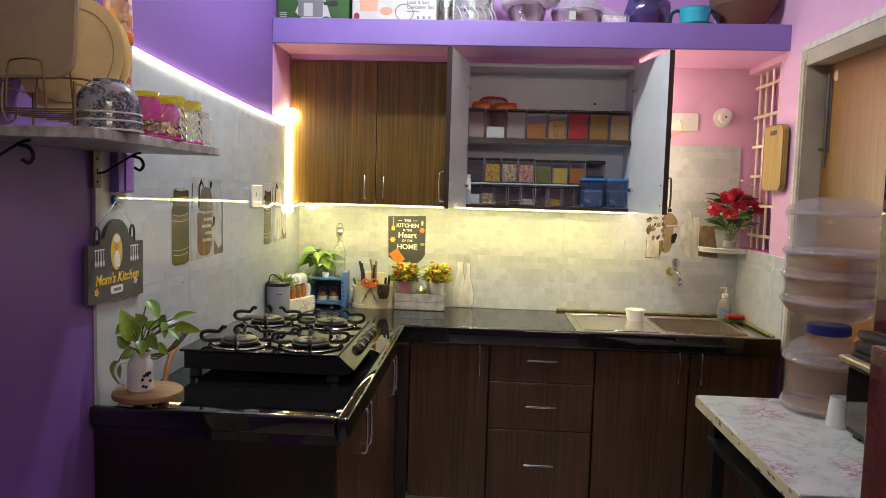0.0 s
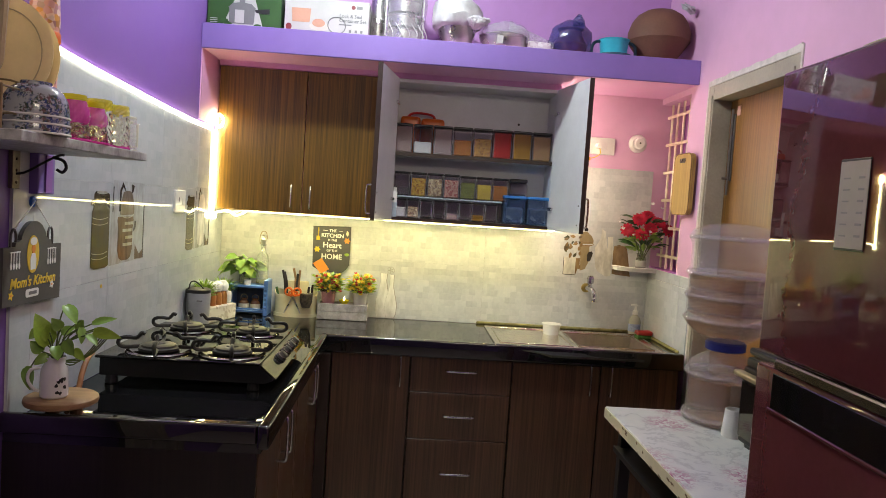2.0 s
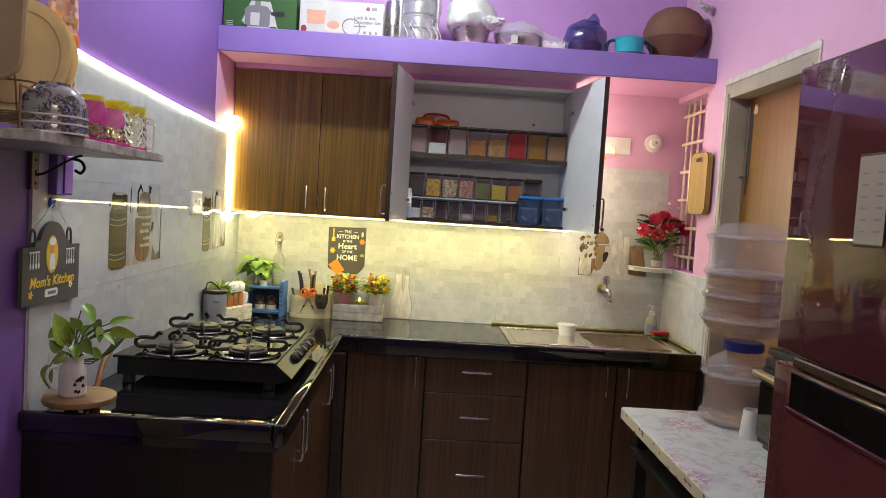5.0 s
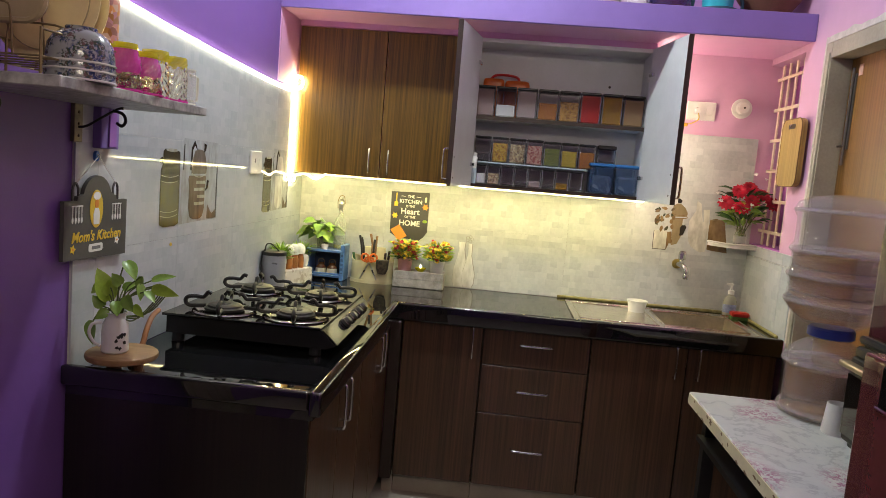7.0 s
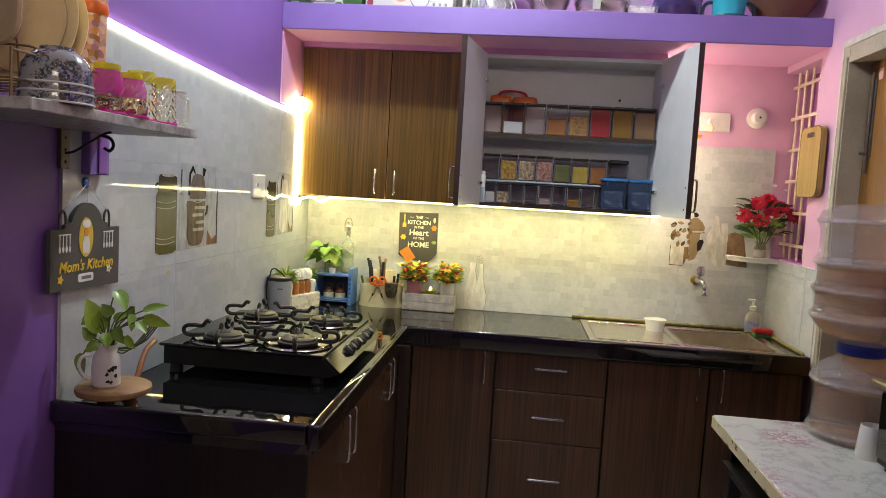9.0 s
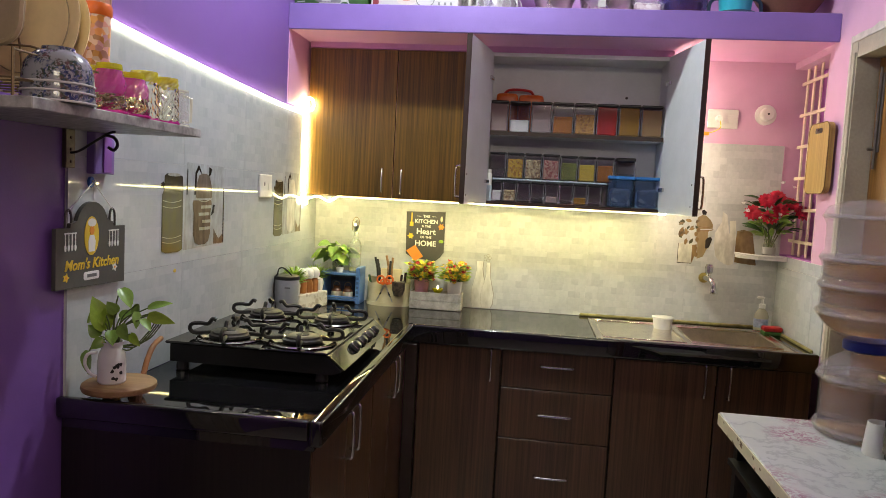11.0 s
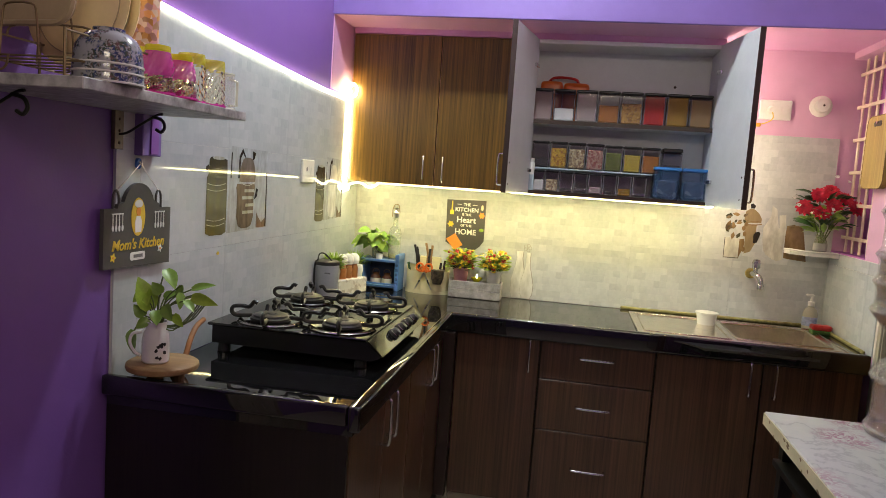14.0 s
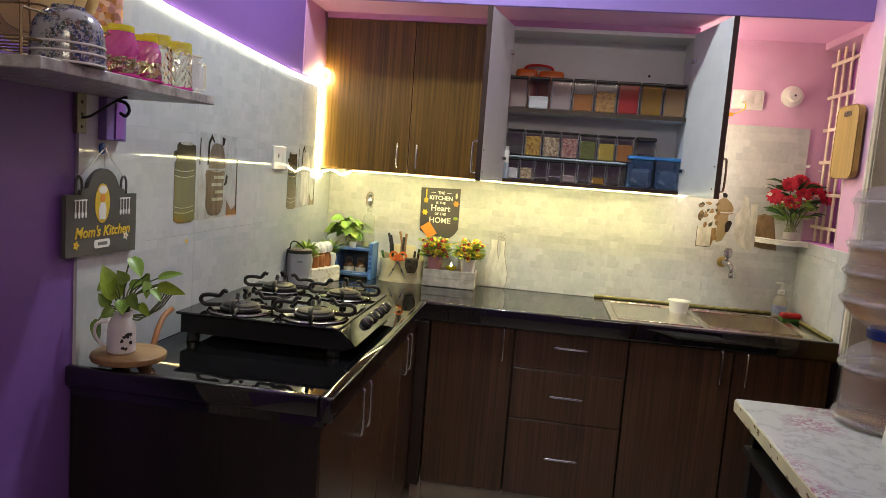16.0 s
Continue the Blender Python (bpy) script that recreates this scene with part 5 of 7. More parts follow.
t = thing("ceramic_holder", (0.082, -0.245, CT), "white marbled holder box with brown bottles standing in it", "holder", turn=70)
MARBLED = speckled("marbled_white_print", [(0.72, 0.70, 0.64), (0.66, 0.63, 0.56), (0.74, 0.72, 0.66), (0.45, 0.40, 0.32), (0.72, 0.70, 0.64)], 70, 0.35, 0.05)
part("trough", box(-0.105, 0.105, -0.036, 0.036, 0, 0.070, 0.004), MARBLED, t)
for k in range(3):
    part("bottle", lathe([(0, 0), (0.020, 0.0), (0.022, 0.01), (0.022, 0.06), (0.017, 0.078), (0.013, 0.084), (0, 0.084)], 18, (-0.042 + 0.042 * k, 0, 0.052)), ORANGE_WOOD, t, "brown bottle", True)
    part("cap", lathe([(0.016, 0), (0.024, 0.002), (0.028, 0.018), (0.025, 0.036), (0.012, 0.048), (0, 0.05)], 18, (-0.042 + 0.042 * k, 0, 0.132)), WHITE_CERAMIC, t, "white domed cap", True)
for sx in (-0.084, 0.084):
    part("side_grip", lathe([(0, 0), (0.015, 0.004), (0.017, 0.02), (0.022, 0.046), (0.017, 0.064), (0, 0.07)], 16, (sx, 0, 0.06)), WHITE_CERAMIC, t, smooth=True)
for gx, gy, ph, sz in ((0.048, -0.345, 0.125, 0.062), (0.062, -0.075, 0.10, 0.075)):
    t = thing("spider_plant", (gx, gy, CT), "small grassy green plant in a white pot", "plant", "small green plants")
    part("pot", lathe([(0, 0), (0.026, 0), (0.032, ph), (0.029, ph), (0.026, ph - 0.015), (0, ph - 0.015)], 18), WHITE_CERAMIC, t, smooth=True)
    tuft(t, "foliage", LEAF_LIME, (0, 0, ph - 0.01), 0.036, 0.045, 300, sz * 0.75, rng, 1.2, 0.10)
    tuft(t, "foliage", LEAF, (0, 0, ph - 0.015), 0.042, 0.035, 150, sz * 0.75, rng, 0.8, 0.11)

t = thing("spice_rack", (0.185, -0.022, CT), "blue plastic two-tier spice rack", "rack")
part("shelf", box(-0.09, 0.09, -0.055, 0.055, 0.014, 0.024, 0.002), BLUE_PLASTIC, t)
part("shelf", box(-0.095, 0.095, -0.058, 0.055, 0.135, 0.147, 0.002), BLUE_PLASTIC, t)
part("back_panel", box(-0.09, 0.09, 0.050, 0.055, 0.024, 0.135), surface("dark_blue_plastic", (0.03, 0.05, 0.10), 0.4), t)
for sx in (-0.095, 0.075):
    sd = part("side_frame", box(sx, sx + 0.020, -0.058, 0.055, 0, 0.175 if sx > 0 else 0.15, 0.003), BLUE_PLASTIC, t)
    for k in range(5):
        part("slot", box(sx + 0.004, sx + 0.016, -0.0595, -0.058, 0.03 + 0.022 * k, 0.042 + 0.022 * k), surface("slot_blue", (0.05, 0.11, 0.25), 0.5), sd)
part("rail", box(-0.09, 0.09, -0.060, -0.056, 0.028, 0.036, 0.001), BLUE_PLASTIC, t)
for k, x in enumerate((0.150, 0.205)):
    t = thing("pickle_jar", (x + 0.01, -0.04, CT + 0.024), "small brown and cream pickle jar on the rack", "jar", "pickle jars")
    part("body", lathe([(0, 0), (0.022, 0), (0.026, 0.012), (0.025, 0.03)], 18), CREAM, t, smooth=True)
    part("shoulder", lathe([(0.0252, 0.03), (0.022, 0.04), (0.014, 0.046), (0.014, 0.056), (0, 0.058)], 18), BROWN_GLAZE, t, smooth=True)
    part("wire_grip", tube(smooth_path([(-0.016, 0, 0.048), (-0.014, 0, 0.066), (0, 0, 0.074), (0.014, 0, 0.066), (0.016, 0, 0.048)], 3), 0.0015, 5), DARK_WIRE, t)
OZ = CT + 0.147
t = thing("oil_bottle", (0.236, -0.012, OZ), "slim green-tinted glass oil bottle with steel stopper", "bottle")
part("body", lathe([(0, 0.0), (0.028, 0), (0.030, 0.006), (0.030, 0.125), (0.026, 0.145), (0.013, 0.162), (0.011, 0.19), (0.0135, 0.193), (0.0135, 0.199), (0.009, 0.199), (0.0085, 0.163), (0.0225, 0.144), (0.0275, 0.125), (0.0275, 0.006), (0, 0.005)], 26), clear_plastic("pale_bottle_glass", (0.66, 0.70, 0.52), 0.04, 0.24, 1.0), t, smooth=True)
part("oil", lathe([(0, 0.006), (0.027, 0.006), (0.027, 0.024), (0, 0.024)], 22), clear_plastic("oil", (0.45, 0.42, 0.06), 0.1, 0.8), t, smooth=True)
part("stopper", lathe([(0.011, 0.195), (0.012, 0.215), (0.016, 0.222), (0.012, 0.232), (0.006, 0.238), (0.011, 0.246), (0, 0.252)], 14), STEEL, t, "steel pourer stopper", True)
part("clasp", tube(smooth_path([(-0.016, -0.004, 0.20), (-0.018, -0.004, 0.235), (-0.006, -0.004, 0.262), (0.012, -0.004, 0.258), (0.018, -0.004, 0.225)], 3), 0.002, 5), DARK_WIRE, t)
t = thing("money_plant", (0.155, -0.02, OZ), "leafy money plant in a dark pot on a glass", "plant")
part("glass", lathe([(0, 0.002), (0.024, 0), (0.026, 0.004), (0.028, 0.052), (0.026, 0.052), (0.024, 0.006), (0, 0.006)], 18), GREEN_GLASS, t, "clear glass under the pot", True)
part("pot", lathe([(0, 0.05), (0.020, 0.05), (0.026, 0.08), (0.023, 0.08), (0, 0.076)], 16), BLACK_PLASTIC, t, smooth=True)
for k in range(34):
    a, s_ = rng.uniform(0, 6.28), rng.uniform(0.25, 1.0)
    p = Vector((math.cos(a) * 0.080 * s_ - 0.016, math.sin(a) * 0.045 * s_ - 0.01, 0.060 + 0.085 * rng.random() * (1.1 - 0.6 * s_)))
    part("leaf", leaf_blade(0.050 * rng.uniform(0.8, 1.2), 0.056, 0.45, True, 5), LEAF if k % 3 else LEAF_LIME, t, smooth=True).matrix_local = aim(p, (math.cos(a), math.sin(a) - 0.5, rng.uniform(-0.5, 0.35)), rng.uniform(-30, 60))
    if k % 3 == 0:
        part("stem", tube([(0, 0, 0.076), p * 0.7 + Vector((0, 0, 0.02)), p], 0.0016, 5), STEM, t)
t = thing("cup", (0.178, -0.062, OZ), "small white cup standing on the rack", "cup")
part("body", lathe([(0, 0.002), (0.015, 0), (0.018, 0.024), (0.016, 0.024), (0.013, 0.004), (0, 0.004)], 18), WHITE_CERAMIC, t, smooth=True)

t = thing("utensil_caddy", (0.407, -0.004, CT), "cream half-round utensil caddy with kitchen tools", "caddy")
outl = ellipse(0, 0, 0.105, 0.06, 36)
part("base_band", slab([(x * 1.02, y * 1.02) for x, y in outl], 0.0, 0.016), CADDY_CREAM, t, smooth=True)
bm = bmesh.new()
lo = [bm.verts.new((x * 0.97, y * 0.97, 0.016)) for x, y in outl]
hi = [bm.verts.new((x, y, 0.118 + 0.012 * math.sin(i * 0.5))) for i, (x, y) in enumerate(outl)]
hi2 = [bm.verts.new((x * 0.95, y * 0.95, 0.118 + 0.012 * math.sin(i * 0.5))) for i, (x, y) in enumerate(outl)]
for i in range(36):
    j = (i + 1) % 36
    bm.faces.new((lo[i], lo[j], hi[j], hi[i]))
    bm.faces.new((hi[i], hi[j], hi2[j], hi2[i]))
bm.faces.new(lo)
part("wall", bm, CADDY_CREAM, t, smooth=True)
part("high_back", box(-0.05, 0.055, 0.03, 0.045, 0.1, 0.17, 0.004), CADDY_CREAM, t)
for x, y, h, mt, nm in ((-0.06, 0.0, 0.225, BLACK_PLASTIC, "knife_handle"), (-0.052, 0.01, 0.215, BLACK_PLASTIC, "knife_handle"), (-0.008, 0.01, 0.235, BEECH, "spatula_handle"), (0.006, 0.02, 0.225, BEECH, "spatula_handle"), (0.0, 0.0, 0.21, BLACK_PLASTIC, "peeler_handle"),
                        (-0.085, -0.01, 0.14, LEAF_DARK, "peeler_handle"), (0.06, -0.02, 0.15, DARK_EDGE, "ladle_handle"), (0.075, 0.0, 0.16, DARK_EDGE, "ladle_handle")):
    part(nm, tube([(x * 0.8, y, 0.05), (x, y, h - 0.05), (x - 0.012 if x < 0 else x + 0.004, y, h)], 0.006, 8), mt, t)
t = thing("basket", (0.466, -0.072, CT + 0.052), "dark openwork strainer hanging on the caddy", "strainer")
part("mesh_cup", lathe([(0, 0.0), (0.02, 0.002), (0.03, 0.03), (0.032, 0.07), (0.028, 0.07), (0, 0.065)], 16), speckled("openwork_dark", [(0.02, 0.015, 0.01), (0.1, 0.08, 0.05), (0.03, 0.02, 0.01)], 110, 0.5), t, smooth=True)
t = thing("scissors", (0.402, -0.078, CT + 0.050), "open scissors with orange handles hanging on the caddy", "scissors")
for sgn in (-1, 1):
    part("blade", slab([(sgn * -0.003, 0.052), (sgn * 0.005, 0.054), (sgn * 0.042, -0.028), (sgn * 0.036, -0.026), (sgn * 0.020, 0.004)], 0.002 * sgn, 0.002 * sgn + 0.0015, "y"), STEEL, t)
    for dx, dz, rx in ((0.020, 0.078, 0.017), (0.010, 0.068, 0.010)):
        part("grip", tube([(sgn * dx + rx * math.cos(a), 0.001 + 0.003 * sgn, dz + rx * 1.05 * math.sin(a)) for a in np.linspace(0, 2 * math.pi, 16, endpoint=False)], 0.0048, 7, closed=True), ORANGE_PLASTIC, t, "orange finger loop", True)
part("rivet", lathe([(0.005, 0), (0.004, 0.003), (0, 0.0035)], 10), STEEL, t).matrix_local = pose(0, -0.002, 0.045, 90, 0, 0)

t = thing("planter_crate", (0.643, -0.022, CT), "whitewashed wooden crate holding two flower pots", "crate")
for y in (-0.05, 0.042):
    part("long_side", box(-0.122, 0.122, y, y + 0.008, 0.002, 0.040, 0.0015), WHITEWASH, t)
    part("long_side", box(-0.121, 0.122, y, y + 0.008, 0.0412, 0.080, 0.0015), WHITEWASH, t)
for x in (-0.122, 0.114):
    part("end_board", box(x, x + 0.008, -0.042, 0.042, 0.002, 0.080, 0.0015), WHITEWASH, t)
part("bottom", box(-0.114, 0.114, -0.042, 0.042, 0, 0.008), WHITEWASH, t)
FLOWER_RED = surface("red_artificial_flower", (0.46, 0.03, 0.03), 0.5, 0.25, 40)
for px, mt, lab, cols in ((-0.075, PINK_POT, "yellow and red artificial flowers in a pink pot", 0), (0.082, WHITE_CERAMIC, "yellow artificial flowers in a white pot", 1)):
    t = thing("flower_pot", (0.643 + px, -0.022, CT + 0.008), lab, "potted flowers", "flower pots in the crate")
    part("pot", lathe([(0, 0), (0.025, 0), (0.036, 0.12), (0.038, 0.12), (0.038, 0.13), (0.034, 0.13), (0.032, 0.115), (0, 0.115)], 22), mt, t, smooth=True)
    w = 0.088 if cols else 0.085
    tuft(t, "foliage", LEAF_DARK, (0, 0, 0.115), w * 0.8, 0.05, 130, 0.026, rng, 0.5, 0.34)
    tuft(t, "foliage", LEAF_LIME, (0, 0, 0.12), w * 1.3, 0.095, 190, 0.027, rng, 0.55, 0.5)
    tuft(t, "foliage", LEAF, (0, 0, 0.12), w, 0.08, 160, 0.024, rng, 0.6, 0.34)
    tuft(t, "foliage", YELLOW_PETAL, (0, 0, 0.125), w * 1.3, 0.100, 90, 0.020, rng, 0.6, 0.55, "yellow-tipped leaves")
    for k in range(40):
        a, rr = rng.uniform(math.pi * 0.95, math.pi * 2.05), rng.uniform(0.3, 1.0)
        p = (math.cos(a) * w * rr * 0.78, math.sin(a) * 0.056, 0.125 + rng.uniform(0.0, 0.11) * (1.15 - 0.5 * rr))
        red = k % 2 == 0 if cols == 0 else k % 4 == 0
        if k % 5 < 2:
            part("berry", lathe([(0, -0.007), (0.005, -0.005), (0.0072, 0), (0.005, 0.006), (0, 0.007)], 8, p), FLOWER_RED if red else (YELLOW_PETAL if k % 3 else ORANGE_INK), t, smooth=True)
        else:
            blooms(t, FLOWER_RED if red else YELLOW_PETAL, [p], 0.0155)
t = thing("tealight", (0.648, -0.040, CT + 0.080), "small lit tealight in a glass dish", "candle")
part("dish", lathe([(0, 0), (0.014, 0.0), (0.026, 0.012), (0.027, 0.018), (0.024, 0.016), (0, 0.008)], 20), YELLOW_GLASS, t, smooth=True)
part("flame", lathe([(0, 0.012), (0.004, 0.018), (0.005, 0.024), (0.0, 0.036)], 10), glow("led_flame", (1.0, 0.85, 0.5), 6.0), t, smooth=True)

# ---------------- printed sign on the tiles ----------------
t = thing("heart_sign", (0.559, YB - 0.008, 1.04), "charcoal sign reading the kitchen is the heart of the home", "sign")
part("board", slab([(-0.095, 0.235), (0.095, 0.241), (0.095, 0.045), (0.078, 0.02), (0.055, 0.0), (-0.06, 0.012), (-0.09, 0.03)], -0.006, 0.0, "y"), SLATE, t)
WX = pose(0, -0.0064, 0, 90, 0, 0)
for txt, size, z in (("THE", 0.019, 0.215), ("KITCHEN", 0.027, 0.190), ("IS THE", 0.016, 0.167), ("Heart", 0.040, 0.141), ("OF THE", 0.016, 0.114), ("HOME", 0.037, 0.083)):
    w = words(txt, size, Matrix.Translation((0.004, 0, z)) @ WX, WHITE_INK, t)
for x in (-0.034, 0.042):
    part("dash", box(x - 0.011, x + 0.011, -0.0068, -0.006, 0.2145, 0.2165), WHITE_INK, t)
part("printed_spatula", slab([(-0.077, 0.165), (-0.059, 0.165), (-0.059, 0.185), (-0.065, 0.187), (-0.0655, 0.23), (-0.0705, 0.23), (-0.071, 0.187), (-0.077, 0.185)], -0.0068, -0.006, "y"), YELLOW_INK, t)
part("printed_whisk", slab(ellipse(0.078, 0.205, 0.006, 0.014, 12), -0.0068, -0.006, "y"), CREAM, t)
for (cx, cz), mt in (((-0.07, 0.118), YELLOW_INK), ((0.078, 0.168), ORANGE_INK)):
    part("printed_flower", slab([((0.017 if i % 2 == 0 else 0.010) * math.cos(math.pi * i / 6) + cx, (0.017 if i % 2 == 0 else 0.010) * math.sin(math.pi * i / 6) + cz) for i in range(12)], -0.0068, -0.006, "y"), mt, t)
part("orange_tag", slab([(-0.088, 0.045), (-0.045, -0.005), (-0.005, 0.02), (-0.045, 0.075)], -0.009, -0.0065, "y"), ORANGE_INK, t, "orange paper tag")
part("printed_leaf", slab(ellipse(0.08, 0.098, 0.012, 0.008, 12), -0.0068, -0.006, "y"), LEAF_LIME, t)

# ---------------- printed kitchenware on the tiles ----------------
INK_DARK = printed("dark_flask_print", (0.05, 0.05, 0.05), (0.13, 0.12, 0.04), 1.15, 1.41)
INK_BROWN = printed("brown_jug_print", (0.20, 0.17, 0.14), (0.16, 0.11, 0.05), 1.12, 1.40)
INK_PALE = printed("pale_vase_print", (0.72, 0.72, 0.68), (0.64, 0.63, 0.58), 0.85, 1.4)
INK_BASKET = printed("basket_print", (0.30, 0.20, 0.10), (0.20, 0.12, 0.05), 1.1, 1.32)


def picture(label, shapes, axis, t0, t1):
    p = thing("printed_tile_picture", (0, 0, 0), label, "printed tile", "tile pictures")
    for nm, outline, mt in shapes:
        part(nm, slab(outline, t0, t1, axis), mt, p)


def turned(c, prof):
    """A symmetrical outline round c from (half width, height) pairs."""
    return [(c + w, z) for w, z in prof] + [(c - w, z) for w, z in reversed(prof)]


INK_BAND = printed("pale_print_band", (0.50, 0.54, 0.58), (0.42, 0.42, 0.36), 1.14, 1.44)
INK_RING = printed("print_highlight", (0.52, 0.54, 0.52), (0.50, 0.46, 0.22), 1.14, 1.40)
INK_FLASK = printed("dark_flask_print", (0.035, 0.035, 0.045), (0.15, 0.13, 0.04), 1.15, 1.42)
INK_BLACK = printed("black_line_print", (0.02, 0.02, 0.025), (0.05, 0.04, 0.03), 1.14, 1.44)
INK_MUG = printed("brown_mug_print", (0.26, 0.19, 0.12), (0.12, 0.085, 0.05), 1.16, 1.42)


def wavy(y0, y1, z, h, sag=0.006):
    """A thin curved band across a turned thing, from one side to the other."""
    ts = [i / 8 for i in range(9)]
    low = [(y0 + (y1 - y0) * s, z - sag * 4 * s * (1 - s)) for s in ts]
    return low + [(y, zz + h) for y, zz in reversed(low)]


for oy, k in ((-1.335, 1.0), (-0.455, 0.82)):
    w = 0.062 * k
    flask = [(oy - w, 1.165), (oy - w * 0.6, 1.157), (oy + w * 0.6, 1.156), (oy + w, 1.163), (oy + w * 0.97, 1.35), (oy + w * 0.93, 1.385), (oy + w * 0.5, 1.392), (oy - w * 0.6, 1.392), (oy - w * 0.8, 1.385), (oy - w * 0.82, 1.345), (oy - w, 1.33)]
    spout = [(oy - w * 0.8, 1.345), (oy - w * 0.95, 1.352), (oy - w * 1.12, 1.350), (oy - w * 1.12, 1.362), (oy - w * 0.9, 1.368), (oy - w * 0.8, 1.36)]
    jy = oy + 0.20 * k
    cover = turned(jy, [(0.056 * k, 1.318), (0.058 * k, 1.34), (0.048 * k, 1.37), (0.034 * k, 1.392), (0.014 * k, 1.398)])
    mug = turned(jy - 0.01 * k, [(0.022 * k, 1.168), (0.046 * k, 1.176), (0.060 * k, 1.205), (0.058 * k, 1.27), (0.066 * k, 1.30), (0.062 * k, 1.312)])
    loop = [(jy - 0.066 * k, 1.33), (jy - 0.062 * k, 1.40), (jy - 0.04 * k, 1.425), (jy - 0.022 * k, 1.405), (jy - 0.02 * k, 1.395), (jy - 0.038 * k, 1.41), (jy - 0.052 * k, 1.395), (jy - 0.055 * k, 1.33)]
    knob = [(jy + 0.03 * k, 1.39), (jy + 0.045 * k, 1.395), (jy + 0.052 * k, 1.415), (jy + 0.03 * k, 1.42), (jy + 0.032 * k, 1.405)]
    ear = [(jy + 0.05 * k, 1.26), (jy + 0.072 * k, 1.27), (jy + 0.078 * k, 1.295), (jy + 0.064 * k, 1.298), (jy + 0.06 * k, 1.28)]
    edge = [(oy + 0.345 * k, 1.165), (oy + 0.352 * k, 1.165), (oy + 0.350 * k, 1.35), (oy + 0.343 * k, 1.35)]
    foot = [(oy + 0.275 * k, 1.165), (oy + 0.343 * k, 1.165), (oy + 0.343 * k, 1.195), (oy + 0.315 * k, 1.18), (oy + 0.29 * k, 1.20), (oy + 0.275 * k, 1.215)]
    line = [(oy + 0.083 * k, 1.33), (oy + 0.088 * k, 1.33), (oy + 0.090 * k, 1.41), (oy + 0.086 * k, 1.41)]
    picture("printed tile picture of a dark flask and a lidded mug",
            [("backing", [(oy + 0.068 * k, 1.158), (oy + 0.355 * k, 1.163), (oy + 0.350 * k, 1.425), (oy + 0.085 * k, 1.43)], INK_BAND)], "x", 0.0076, 0.0084)
    here = bpy.data.objects["printed_tile_picture" if k == 1 else "printed_tile_picture.001"]
    for nm, outline, mt in [("flask", flask, INK_FLASK), ("spout", spout, INK_BLACK), ("mug", mug, INK_MUG if k == 1 else INK_PALE), ("cover", cover, INK_BROWN if k == 1 else INK_PALE), ("loop", loop, INK_BLACK), ("edge", edge, INK_BLACK), ("foot", foot, INK_BROWN), ("line", line, INK_BLACK)]:
        part(nm, slab(outline, 0.0086, 0.0094, "x"), mt, here)
    for z in (1.205, 1.19, 1.295, 1.312):
        part("ring", slab(wavy(oy - w * 0.95, oy + w * 0.8, z, 0.0022), 0.0096, 0.0100, "x"), INK_RING, here)
    part("mouth", slab(ellipse(oy + 0.004, 1.389, w * 0.62, 0.005), 0.0096, 0.0100, "x"), INK_RING, here)
    if k == 1:
        for nm, outline in (("knob", knob), ("ear", ear)):
            part(nm, slab(outline, 0.0096, 0.0101, "x"), INK_BLACK, here)
        part("cover_rim", slab(wavy(jy - 0.056, jy + 0.056, 1.318, 0.003, 0.012), 0.0096, 0.0100, "x"), INK_RING, here)
        for z, a0, a1 in ((1.285, -0.02, 0.05), (1.262, -0.035, 0.04), (1.238, -0.01, 0.055), (1.215, -0.03, 0.045)):
            part("print_bar", slab([(jy + a0, z), (jy + a1, z), (jy + a1, z + 0.010), (jy + a0, z + 0.010)], 0.0096, 0.0100, "x"), INK_RING, here)
        part("dot", slab(ellipse(oy + 0.02, 1.10, 0.008, 0.006, 8), 0.0082, 0.0090, "x"), YELLOW_INK, here)
VASE_SHADE = printed("vase_outline_print", (0.36, 0.35, 0.31), (0.44, 0.42, 0.38), 0.85, 1.1)
VASE_PALE = printed("pale_low_vase_print", (0.86, 0.85, 0.82), (0.80, 0.79, 0.75), 0.85, 1.1)
tall = [(0.026, 0.83), (0.036, 0.86), (0.034, 0.92), (0.020, 0.98), (0.013, 1.02), (0.016, 1.055)]
low = [(0.018, 0.83), (0.028, 0.85), (0.030, 0.90), (0.018, 0.95), (0.009, 0.99), (0.009, 1.05)]
picture("printed picture of pale vases low on the tiles", [("vase_outline", turned(0.835, [(w + 0.0022, z) for w, z in tall]), VASE_SHADE)], "y", YB - 0.0084, YB - 0.0075)
here = bpy.data.objects["printed_tile_picture.002"]
part("vase", slab(turned(0.8335, tall), YB - 0.0090, YB - 0.0085, "y"), VASE_PALE, here)
part("vase_outline", slab(turned(0.876, [(w + 0.0022, z) for w, z in low]), YB - 0.0096, YB - 0.0091, "y"), VASE_SHADE, here)
part("vase", slab(turned(0.8745, low), YB - 0.0102, YB - 0.0097, "y"), VASE_PALE, here)
for k in range(5):
    a = 2 * math.pi * k / 5
    part("printed_petal", tube([(0.868 + 0.011 * math.cos(a) + 0.008 * math.cos(q), YB - 0.0092, 1.072 + 0.011 * math.sin(a) + 0.008 * math.sin(q)) for q in np.linspace(0, 2 * math.pi, 12, endpoint=False)], 0.0012, 5, closed=True), VASE_SHADE, here)
INK_WHITE = printed("white_mug_print", (0.70, 0.69, 0.62), (0.62, 0.60, 0.52), 1.1, 1.36)
